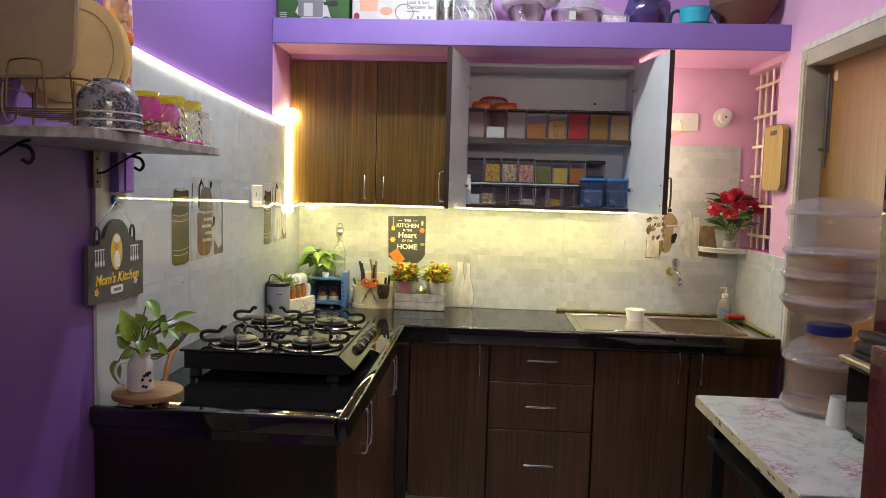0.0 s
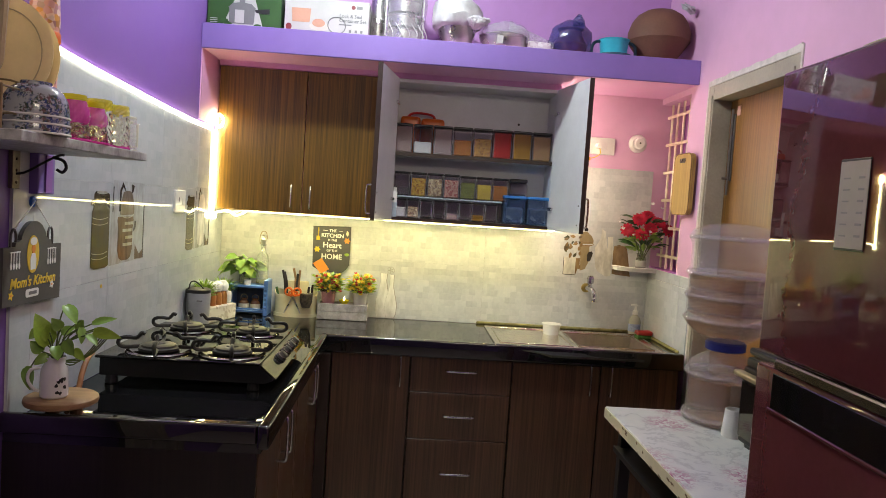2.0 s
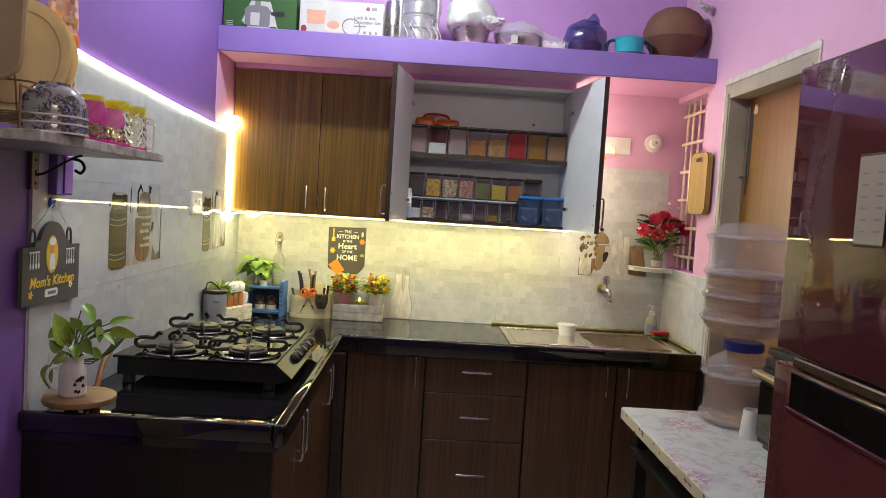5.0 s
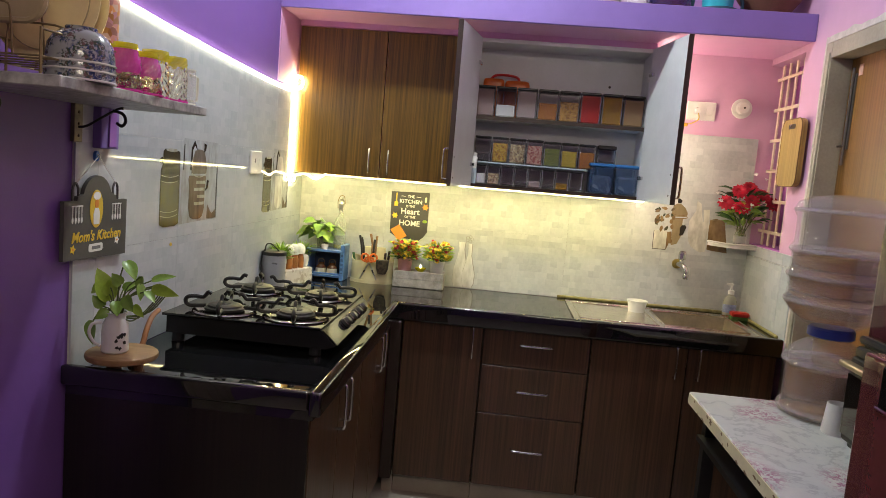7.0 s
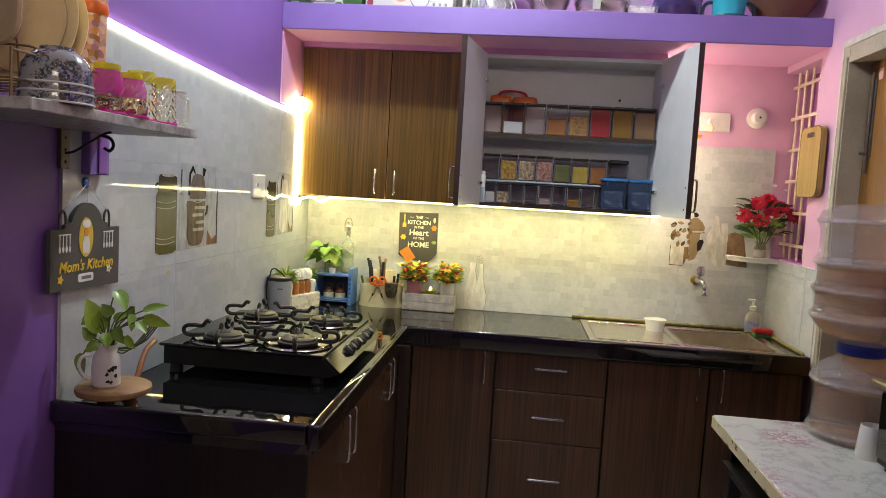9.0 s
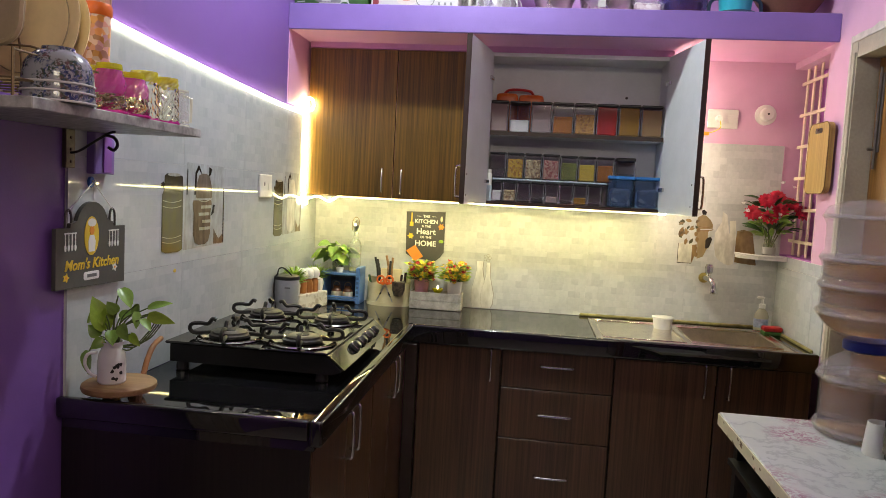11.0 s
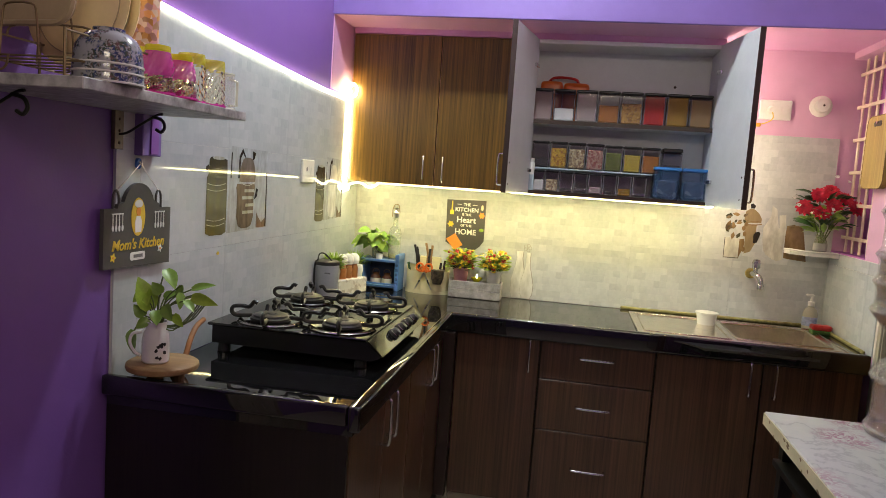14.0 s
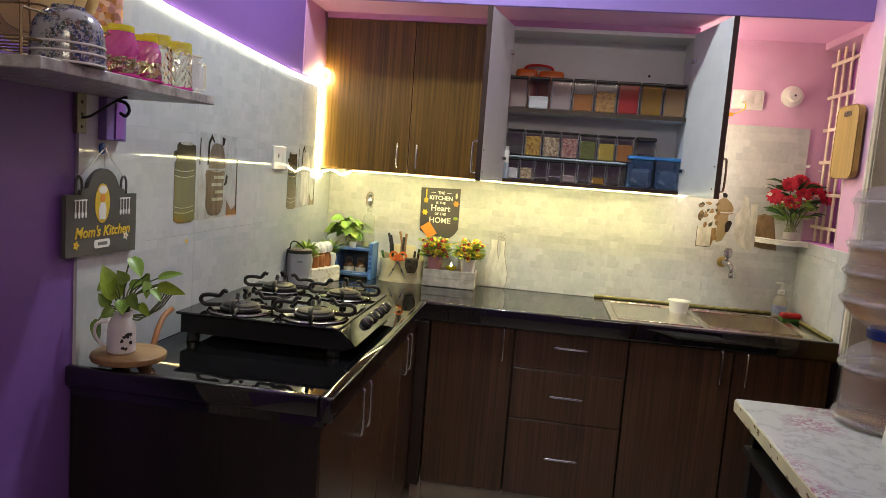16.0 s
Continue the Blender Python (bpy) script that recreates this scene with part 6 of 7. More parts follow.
VASE_WHITE = printed("white_vase_print", (0.72, 0.71, 0.66), (0.60, 0.58, 0.50), 1.1, 1.36)
INK_TAN = printed("tan_lid_print", (0.30, 0.22, 0.12), (0.36, 0.28, 0.16), 1.12, 1.36)
mug_side = [(1.812, 1.104), (1.834, 1.166), (1.832, 1.198), (1.812, 1.194)]
lid_out = [(1.825, 1.269), (1.896, 1.273), (1.897, 1.292), (1.885, 1.314), (1.863, 1.333), (1.847, 1.335), (1.829, 1.324), (1.823, 1.3)]
knob = [(1.847, 1.336), (1.863, 1.336), (1.866, 1.349), (1.854, 1.359), (1.843, 1.355)]
jug_out = [(1.836, 1.131), (1.862, 1.142), (1.877, 1.177), (1.886, 1.2), (1.878, 1.228), (1.878, 1.257), (1.883, 1.267), (1.825, 1.264), (1.834, 1.2)]
spout = [(1.87, 1.181), (1.886, 1.184), (1.898, 1.225), (1.891, 1.235), (1.877, 1.231), (1.869, 1.219)]
vase_big = [(1.929, 1.134), (1.962, 1.113), (1.997, 1.117), (1.988, 1.176), (1.965, 1.292), (1.957, 1.341), (1.936, 1.355), (1.935, 1.307), (1.908, 1.255), (1.908, 1.203), (1.917, 1.154)]
vase_small = [(1.952, 1.123), (1.975, 1.109), (1.998, 1.116), (1.999, 1.193), (2.003, 1.244), (1.997, 1.317), (1.969, 1.314), (1.975, 1.259), (1.957, 1.22), (1.948, 1.173)]
basket = [(2.004, 1.126), (2.032, 1.121), (2.10, 1.116), (2.089, 1.182), (2.074, 1.264), (2.034, 1.277), (2.006, 1.269), (2.003, 1.226)]
picture("printed picture of leaves, a jug, vases and a basket",
        [("mug", [(1.751, 1.107), (1.811, 1.106), (1.811, 1.20), (1.75, 1.198)], INK_WHITE), ("mug_shadow", mug_side, INK_BASKET), ("lid", lid_out, INK_TAN), ("knob", knob, INK_BLACK),
         ("jug", jug_out, INK_TAN), ("vase", vase_big, VASE_WHITE), ("basket", basket, INK_BASKET)], "y", YB - 0.0088, YB - 0.0075)
here = bpy.data.objects["printed_tile_picture.003"]
yp, yq = YB - 0.0094, YB - 0.0089
for nm, outline, mt in (("spout", spout, INK_BLACK), ("vase", vase_small, INK_WHITE), ("jug_rim", wavy(1.822, 1.9, 1.268, 0.004, 0.008), INK_BASKET), ("lid_rim", wavy(1.824, 1.897, 1.284, 0.003, 0.008), INK_BASKET),
                        ("mug_foot", wavy(1.75, 1.811, 1.107, 0.003, 0.0), INK_BLACK), ("mug_edge", [(1.7485, 1.107), (1.751, 1.107), (1.7505, 1.198), (1.748, 1.198)], INK_BLACK), ("basket_rim", wavy(2.006, 2.076, 1.262, 0.004, -0.008), INK_TAN)):
    part(nm, slab(outline, yp, yq, "y"), mt, here)
lrng = random.Random(12)
for i in range(22):
    cx, cz, a, ln = lrng.uniform(1.752, 1.828), lrng.uniform(1.205, 1.31), lrng.uniform(0, 2 * math.pi), lrng.uniform(0.018, 0.032)
    tip, side = (math.cos(a), math.sin(a)), (-math.sin(a), math.cos(a))
    out = [(cx + tip[0] * ln * u + side[0] * ln * v, cz + tip[1] * ln * u + side[1] * ln * v) for u, v in ((-0.5, 0), (-0.15, 0.26), (0.2, 0.2), (0.55, 0), (0.2, -0.22), (-0.15, -0.24))]
    part("leaf", slab(out, yp - 0.0003 * (i % 3), yq, "y"), (INK_DARK, INK_MUG, INK_BASKET)[i % 3], here)
for z in (1.22, 1.245, 1.265, 1.18, 1.15):
    part("leaf", slab(ellipse(1.83 + 0.006 * math.sin(z * 90), z, 0.008, 0.012, 8), yp - 0.0006, yq, "y"), INK_BASKET, here)

# ---------------- sink ----------------
SINK = surface("sink_steel", (0.74, 0.69, 0.58), 0.2, 0.15, 12, 130, 0.08, 1.0)
t = thing("sink", (1.74, -0.24, CT), "steel sink with a drainboard let into the worktop", "sink")
x0, x1, y0, y1 = -0.385, 0.385, -0.225, 0.225
bx0, bx1, by0, by1 = 0.0, 0.345, -0.175, 0.165
bm = bmesh.new()
slab([(x0, y0), (bx0, y0), (bx0, y1), (x0, y1)], 0.001, 0.004, bm=bm)
slab([(bx0, y0), (x1, y0), (x1, by0), (bx0, by0)], 0.001, 0.004, bm=bm)
slab([(bx0, by1), (x1, by1), (x1, y1), (bx0, y1)], 0.001, 0.004, bm=bm)
slab([(bx1, by0), (x1, by0), (x1, by1), (bx1, by1)], 0.001, 0.004, bm=bm)
part("rim", bm, SINK, t)
part("rim_edge", tube([(x0, y0, 0.004), (x1, y0, 0.004), (x1, y1, 0.004), (x0, y1, 0.004)], 0.004, 6, closed=True), SINK, t, smooth=True)
part("drainboard_rim", tube([(x0 + 0.03, y0 + 0.03, 0.005), (bx0 - 0.03, y0 + 0.03, 0.005), (bx0 - 0.03, y1 - 0.03, 0.005), (x0 + 0.03, y1 - 0.03, 0.005)], 0.0035, 6, closed=True), SINK, t, smooth=True)
part("basin_rim", tube([(bx0, by0, 0.005), (bx1, by0, 0.005), (bx1, by1, 0.005), (bx0, by1, 0.005)], 0.004, 6, closed=True), SINK, t, smooth=True)
bm = bmesh.new()
top = [bm.verts.new(p) for p in ((bx0, by0, 0.003), (bx1, by0, 0.003), (bx1, by1, 0.003), (bx0, by1, 0.003))]
bot = [bm.verts.new(p) for p in ((bx0 + 0.02, by0 + 0.02, -0.17), (bx1 - 0.02, by0 + 0.02, -0.17), (bx1 - 0.02, by1 - 0.02, -0.17), (bx0 + 0.02, by1 - 0.02, -0.17))]
for i in range(4):
    bm.faces.new((top[i], top[(i + 1) % 4], bot[(i + 1) % 4], bot[i]))
bm.faces.new(bot)
# the rim's steel again, darkened to give the shade down in the basin
part("basin", bm, surface("basin_steel_shaded", (0.60, 0.55, 0.45), 0.32, 0.2, 12, 130, 0.08, 1.0), t)
part("drain", lathe([(0.03, -0.169), (0.03, -0.166), (0.02, -0.168), (0, -0.168)], 18, (0.17, 0, 0)), DARK_EDGE, t)
t = thing("tub", (1.668, -0.135, CT + 0.004), "small white plastic tub on the sink edge", "tub")
part("body", lathe([(0, 0.001), (0.036, 0), (0.044, 0.05), (0.042, 0.05), (0.034, 0.004), (0, 0.004)], 26), WHITE_PLASTIC, t, smooth=True)
part("rim", lathe([(0.044, 0.046), (0.0475, 0.047), (0.0475, 0.052), (0.044, 0.053)], 26), WHITE_PLASTIC, t, smooth=True)
t = thing("tap", (1.875, YB - 0.008, 1.045), "chrome wall tap with stained flange", "tap")
part("flange", lathe([(0.024, 0), (0.022, 0.008), (0.012, 0.012)], 18), surface("stained_brass", (0.35, 0.27, 0.08), 0.4, 0.3, 30, 90, 0.1, 0.7), t, smooth=True).matrix_local = pose(0, 0, 0, 90, 0, 0)
part("body", tube(smooth_path([(0, -0.005, 0), (0, -0.05, 0.003), (0.01, -0.085, 0.0), (0.02, -0.10, -0.02), (0.022, -0.10, -0.045)], 4), 0.0115, 12), CHROME, t, smooth=True)
part("nozzle", lathe([(0.013, -0.06), (0.014, -0.055), (0.014, -0.04), (0.012, -0.036)], 14, (0.022, -0.10, 0)), CHROME, t, smooth=True)
part("stem", lathe([(0.010, 0.0), (0.010, 0.025), (0.013, 0.03)], 14, (0.005, -0.058, 0)), CHROME, t, smooth=True)
part("lever", lathe([(0.012, 0), (0.018, 0.006), (0.019, 0.03), (0.013, 0.042), (0, 0.044)], 8, (0.007, -0.058, 0.026)), CHROME, t, "chrome fluted knob", True)
t = thing("soap_dispenser", (2.125, 0.01, CT), "clear hand-wash bottle with white pump", "soap bottle")
part("body", lathe([(0, 0.002), (0.028, 0), (0.031, 0.006), (0.031, 0.07), (0.024, 0.09), (0.012, 0.1), (0.012, 0.108)], 24, squash=(1, 0.7)), clear_plastic("soap_gel", (0.6, 0.6, 0.48), 0.1, 0.75), t, smooth=True)
part("label", lathe([(0.0313, 0.018), (0.0316, 0.02), (0.0316, 0.055), (0.0313, 0.057)], 24, squash=(1, 0.72)), surface("blue_white_label", (0.3, 0.36, 0.55), 0.4, 0.5, 60), t, smooth=True)
part("collar", lathe([(0.014, 0.105), (0.014, 0.123), (0.006, 0.126), (0.005, 0.148)], 16), WHITE_PLASTIC, t, smooth=True)
part("pump", box(-0.024, 0.008, -0.006, 0.006, 0.147, 0.157, 0.003), WHITE_PLASTIC, t)
t = thing("scrub_sponge", (2.152, -0.075, CT), "red and green sponge by the sink", "sponge")
part("scouring_layer", box(-0.045, 0.03, -0.025, 0.025, 0.0, 0.016, 0.004), surface("green_scourer", (0.06, 0.16, 0.03), 0.9, 0.3, 60, 200, 0.8), t)
part("sponge", box(-0.045, 0.035, -0.024, 0.024, 0.016, 0.038, 0.006), RED_PLASTIC, t)

# ---------------- alcove by the window ----------------
t = thing("corner_ledge", (2.105, 0.0, 1.150), "small white corner ledge on the tiles", "shelf")
part("board", slab([(-0.10, 0.072), (-0.09, 0.02), (-0.03, -0.03), (0.06, -0.05), (0.087, -0.05), (0.087, 0.072)], 0.0, 0.014), WHITE_PLASTIC, t)
part("lip", tube(smooth_path([(-0.10, 0.070, 0.018), (-0.085, 0.015, 0.020), (-0.03, -0.032, 0.018), (0.06, -0.05, 0.020), (0.085, -0.05, 0.018)], 4), 0.005, 7), WHITE_PLASTIC, t, smooth=True)
t = thing("flower_vase", (2.128, 0.0, 1.164), "red artificial gerberas in a small glass vase", "vase of flowers")
part("vase", lathe([(0, 0.002), (0.024, 0), (0.027, 0.006), (0.026, 0.05), (0.020, 0.065), (0.024, 0.08)], 22), GREEN_GLASS, t, smooth=True)
part("label", lathe([(0.0275, 0.012), (0.028, 0.013), (0.028, 0.042), (0.0275, 0.044)], 22), WHITE_CARD, t, smooth=True)
HEADS = [(-0.095, -0.05, 0.195), (-0.045, -0.06, 0.250), (0.012, -0.07, 0.212), (0.062, -0.05, 0.240), (0.110, -0.045, 0.205), (-0.035, -0.085, 0.178), (0.010, -0.03, 0.270)]
for k, hd in enumerate(HEADS):
    part("stem", tube(smooth_path([(0, 0, 0.02), (hd[0] * 0.4, hd[1] * 0.4, 0.13), hd], 4), 0.0022, 5), STEM, t)
    bm = bmesh.new()
    for row, (rr, el, nn) in enumerate(((0.040, 0.12, 12), (0.031, 0.40, 10), (0.018, 0.9, 8))):
        for q in range(nn):
            a = 2 * math.pi * (q + 0.4 * row) / nn
            leaf_blade(rr, rr * 0.62, 0.12, False, 3, bm, aim((0, 0, 0.003 * row), (math.cos(a), math.sin(a), el)))
    f = part("flower_head", bm, RED_PETAL, t)
    f.matrix_local = Matrix.Translation(hd) @ pose(0, 0, 0, 62 - 6 * k % 20, hd[0] * 320, 0)
    part("flower_eye", lathe([(0.007, 0), (0.006, 0.004), (0, 0.006)], 8), DARK_EDGE, f)
tuft(t, "foliage", LEAF_DARK, (0, -0.02, 0.09), 0.13, 0.19, 64, 0.065, rng, 0.6, 0.36)
tuft(t, "foliage", LEAF, (0, -0.03, 0.08), 0.09, 0.10, 26, 0.06, rng, 0.4, 0.45)
tuft(t, "foliage", LEAF_LIME, (-0.02, -0.06, 0.13), 0.10, 0.08, 40, 0.03, rng, 0.8, 0.5, "pale filler sprigs")
blooms(t, WHITE_INK, [(-0.12, -0.05, 0.2), (-0.07, -0.08, 0.17), (0.0, -0.1, 0.19), (0.03, -0.02, 0.33), (-0.13, -0.02, 0.23), (0.06, -0.07, 0.31), (-0.03, -0.1, 0.165)], 0.013, "white_blossom")
t = thing("switch_plate", (1.902, YB, 1.775), "white switch plate with a plugged-in yellow lead", "switch plate", "switch plates")
part("plate", box(-0.066, 0.066, -0.012, 0, -0.043, 0.043, 0.003), WHITE_PLASTIC, t)
part("rocker", box(0.022, 0.05, -0.016, -0.012, -0.018, 0.018, 0.001), WHITE_PLASTIC, t)
part("plug", lathe([(0.016, 0), (0.017, 0.004), (0.012, 0.03), (0, 0.032)], 14), WHITE_PLASTIC, t, smooth=True).matrix_local = pose(-0.02, -0.012, 0.0, 90, 0, 0)
part("lead", tube(smooth_path([(-0.02, -0.035, -0.005), (-0.015, -0.04, -0.04), (-0.04, -0.035, -0.06), (-0.07, -0.025, -0.068)], 4), 0.0022, 6), YELLOW_INK, t, "yellow lead", True)
part("lead_end", box(-0.098, -0.06, -0.035, -0.02, -0.078, -0.062, 0.003), surface("amber_plastic", (0.7, 0.35, 0.02), 0.4), t)
t = thing("bulb_holder", (2.086, YB, 1.80), "round white bulb holder on the pink wall", "bulb holder")
part("rose", lathe([(0.046, 0), (0.046, 0.010), (0.040, 0.016), (0.03, 0.018)], 30), WHITE_PLASTIC, t, smooth=True).matrix_local = pose(0, 0, 0, 90, 0, 0)
part("socket", lathe([(0.031, 0.016), (0.029, 0.045), (0.024, 0.05), (0, 0.05)], 26), WHITE_PLASTIC, t, smooth=True).matrix_local = pose(0, 0, 0, 90, 0, 0)
part("pin", lathe([(0.005, 0.05), (0.004, 0.053), (0, 0.053)], 8), DARK_EDGE, t).matrix_local = pose(0, 0, 0, 90, 0, 0)
t = thing("chopping_board", (XR, -0.350, 1.452), "worn wooden chopping board hanging on the wall", "chopping board")
bd = [(y, z + 0.135) for y, z in rounded_square(0.20, 0.275, 0.035)]
part("board", slab(bd, -0.034, -0.012, "x"), CUTTING_WOOD, t)
part("worn_edge", tube([(-0.033, y, z) for y, z in bd], 0.0022, 6, closed=True), DARK_WOOD, t, "dark worn edge", True)
part("grip_hole", slab(rounded_square(0.07, 0.02, 0.009, 4), -0.0348, -0.034, "x"), DARK_EDGE, t).location = (0, 0, 0.242)
part("peg", tube([(0.0, 0, 0.245), (-0.04, 0, 0.247)], 0.005, 8), CHROME, t)

# ---------------- jars in the open cabinet ----------------
def jar(at, w, d, h, fill, level, label, group, lid=None, wall=None):
    j = thing("storage_jar", at, label, "jar", group)
    part("body", box(-w / 2, w / 2, -d / 2, d / 2, 0, h * 0.92, 0.006), wall or JAR_PLASTIC, j)
    if level > 0:
        part("contents", box(-w / 2 + 0.004, w / 2 - 0.004, -d / 2 + 0.004, d / 2 - 0.004, 0.004, h * 0.9 * level, 0.004), fill, j)
    for x in (-w / 2 + 0.003, w / 2 - 0.003):
        part("corner", tube([(x, -d / 2 + 0.002, 0.006), (x, -d / 2 + 0.002, h * 0.91)], 0.0022, 5), JAR_EDGE, j)
    part("lid", box(-w / 2 - 0.001, w / 2 + 0.001, -d / 2 - 0.001, d / 2 + 0.001, h * 0.92, h, 0.004), lid or BLACK_PLASTIC, j, "dark lid" if not lid else "")


FLOUR = surface("flour", (0.36, 0.26, 0.24), 0.9, 0.05)
SUGAR = surface("sugar", (0.75, 0.73, 0.74), 0.8, 0.04)
RICEF = surface("rice_flour", (0.40, 0.31, 0.30), 0.9, 0.05)
LENTIL = speckled("orange_lentils", [(0.28, 0.085, 0.006), (0.52, 0.20, 0.02), (0.36, 0.12, 0.008)], 200)
CHICKPEA = speckled("chickpeas", [(0.22, 0.10, 0.015), (0.60, 0.34, 0.08), (0.42, 0.21, 0.04)], 120)
CHILLI = surface("chilli_powder", (0.44, 0.012, 0.0), 0.9, 0.1)
TURMERIC = surface("turmeric", (0.34, 0.18, 0.004), 0.9, 0.1)
SEMOLINA = surface("semolina", (0.36, 0.22, 0.085), 0.9, 0.08)
CORN = speckled("maize", [(0.40, 0.16, 0.01), (0.75, 0.50, 0.06), (0.25, 0.09, 0.01)], 150)
PEANUT = speckled("peanuts", [(0.75, 0.60, 0.36), (0.16, 0.07, 0.03), (0.8, 0.70, 0.48)], 130)
BEANS = speckled("kidney_beans", [(0.26, 0.03, 0.03), (0.65, 0.45, 0.36), (0.34, 0.06, 0.05)], 140)
MOONG = speckled("green_gram", [(0.09, 0.13, 0.015), (0.2, 0.22, 0.04)], 220)
DAL = speckled("yellow_dal", [(0.46, 0.33, 0.02), (0.68, 0.52, 0.07)], 230)
DARKSEED = surface("dark_seeds", (0.05, 0.045, 0.045), 0.8, 0.3, 60)
SH1 = CB + 0.329
for k, (fill, lev, what) in enumerate(((FLOUR, 1.0, "beige flour"), (SUGAR, 0.45, "white sugar"), (RICEF, 1.0, "pale flour"), (LENTIL, 0.62, "orange lentils"), (CHICKPEA, 0.72, "chickpeas"), (CHILLI, 1.0, "red chilli powder"), (TURMERIC, 1.0, "mustard-coloured spice"), (SEMOLINA, 0.95, "beige semolina"))):
    jar((0.884 + 0.0965 * k + 0.005, -0.045, SH1), 0.092, 0.10, 0.140, fill, lev, "clear jar of %s with a dark lid" % what, "jars on the upper shelf")
t = thing("tiffin_box", (0.925, 0.035, SH1), "orange plastic lunch box behind the jars", "lunch box")
part("body", box(-0.055, 0.045, -0.03, 0.03, 0, 0.188, 0.022, seg=4), ORANGE_PLASTIC, t, smooth=True)
part("second_body", box(0.047, 0.165, -0.03, 0.03, 0, 0.184, 0.026, seg=4), ORANGE_PLASTIC, t, smooth=True)
part("handle", tube(smooth_path([(-0.02, -0.005, 0.184), (0.0, -0.005, 0.203), (0.05, -0.005, 0.207), (0.10, -0.005, 0.200), (0.115, -0.005, 0.182)], 4), 0.006, 8), RED_PLASTIC, t, smooth=True)
FLR = CB + 0.016
t = thing("tiered_tray", (1.13, 0.0, FLR), "clear blue plastic stacking tray in the cabinet", "tray")
part("deck", box(-0.27, 0.26, -0.075, 0.06, 0.098, 0.106, 0.002), clear_plastic("ice_blue_plastic", (0.6, 0.72, 0.8), 0.15, 0.7), t)
for x in (-0.265, 0.25):
    part("leg", box(x, x + 0.008, -0.07, 0.055, 0, 0.098), JAR_PLASTIC, t)
for k, (fill, lev, what) in enumerate(((DARKSEED, 0.4, "dark seeds"), (CORN, 0.85, "maize"), (PEANUT, 0.85, "peanuts"), (BEANS, 0.85, "kidney beans"), (MOONG, 0.8, "green gram"), (DAL, 0.75, "yellow dal"), (LENTIL, 0.75, "orange lentils"))):
    jar((0.898 + 0.0805 * k, -0.02, FLR + 0.106), 0.077, 0.085, 0.118 - 0.003 * (k > 3), fill, lev, "small clear jar of %s" % what, "jars on the tray")
jar((1.475, 0.02, FLR), 0.085, 0.085, 0.225, DARKSEED, 0.75, "tall clear jar of dark seeds behind boxes", "jars on the tray")
for k in range(8):
    fill, lev = ((SUGAR, 0.6), (PEANUT, 0.65), (DARKSEED, 0.2), (DARKSEED, 0.3), (RICEF, 0.4), (DARKSEED, 0.25), (TURMERIC, 0.4), (DARKSEED, 0.2))[k]
    jar((0.895 + 0.0635 * k, -0.045, FLR), 0.061, 0.07, 0.094, fill, lev, "little spice jar with a dark lid", "spice jars on the cabinet floor")
for k in range(2):
    t = thing("storage_box", (1.452 + 0.118 * k, -0.05, FLR), "translucent blue plastic storage box with blue lid", "storage box", "blue storage boxes")
    part("body", box(-0.055, 0.055, -0.05, 0.05, 0, 0.125, 0.006), BLUE_CLEAR, t)
    part("contents", box(-0.045, 0.045, -0.042, 0.042, 0.004, 0.085, 0.01), speckled("wrapped_sachets", [(0.04, 0.06, 0.12), (0.12, 0.14, 0.2), (0.02, 0.03, 0.07), (0.3, 0.3, 0.34)], 45, 0.3), t)
    part("lid", box(-0.058, 0.058, -0.053, 0.053, 0.125, 0.14, 0.004), surface("bright_blue_lid", (0.035, 0.19, 0.50), 0.3), t)
t = thing("pill_bottle", (0.862, -0.095, FLR + 0.07), "little white bottle at the tray end", "bottle")
part("body", lathe([(0, 0), (0.016, 0), (0.017, 0.05), (0.013, 0.056), (0.014, 0.058), (0.014, 0.072), (0, 0.073)], 16), WHITE_PLASTIC, t, smooth=True)
part("support", box(-0.016, 0.016, -0.016, 0.016, -0.07, 0), surface("pale_blue_carton", (0.45, 0.55, 0.62), 0.5), t, "pale blue carton below")

# ---------------- on the loft ----------------
LZ = 2.135
t = thing("cooker_box", (0.165, -0.22, LZ), "green cardboard box with a printed pressure cooker", "box")
part("carton", box(-0.16, 0.16, -0.11, 0.11, 0, 0.22, 0.002), GREEN_CARD, t)
part("pale_panel", slab([(-0.095, 0.0015), (0.085, 0.0015), (0.045, 0.13), (-0.04, 0.13)], -0.1112, -0.11, "y"), WHITE_CARD, t)
part("printed_pot", slab(turned(-0.01, [(0.05, 0.02), (0.055, 0.03), (0.055, 0.085), (0.06, 0.09), (0.04, 0.108), (0.012, 0.112), (0.012, 0.13)]), -0.1122, -0.1113, "y"), GREY_INK, t)
part("printed_pot_shine", slab(turned(-0.02, [(0.02, 0.024), (0.02, 0.08)]), -0.1128, -0.1123, "y"), WHITE_CARD, t)
part("printed_handle", slab([(0.045, 0.085), (0.11, 0.092), (0.11, 0.07), (0.085, 0.068), (0.05, 0.072)], -0.1122, -0.1113, "y"), BLACK_PLASTIC, t)
for x, z in ((-0.085, 0.03), (0.06, 0.014), (-0.07, 0.018)):
    part("printed_leaf", slab(ellipse(x, z, 0.018, 0.01, 10), -0.1122, -0.1113, "y"), LEAF_DARK, t)
for z in (0.02, 0.028, 0.036):
    part("print_bar", box(-0.147, -0.115, -0.1112, -0.11, z, z + 0.003), WHITE_CARD, t)
t = thing("container_box", (0.525, -0.22, LZ), "white cardboard box with printed food containers", "box")
part("carton", box(-0.185, 0.185, -0.11, 0.11, 0, 0.155, 0.002), WHITE_CARD, t)
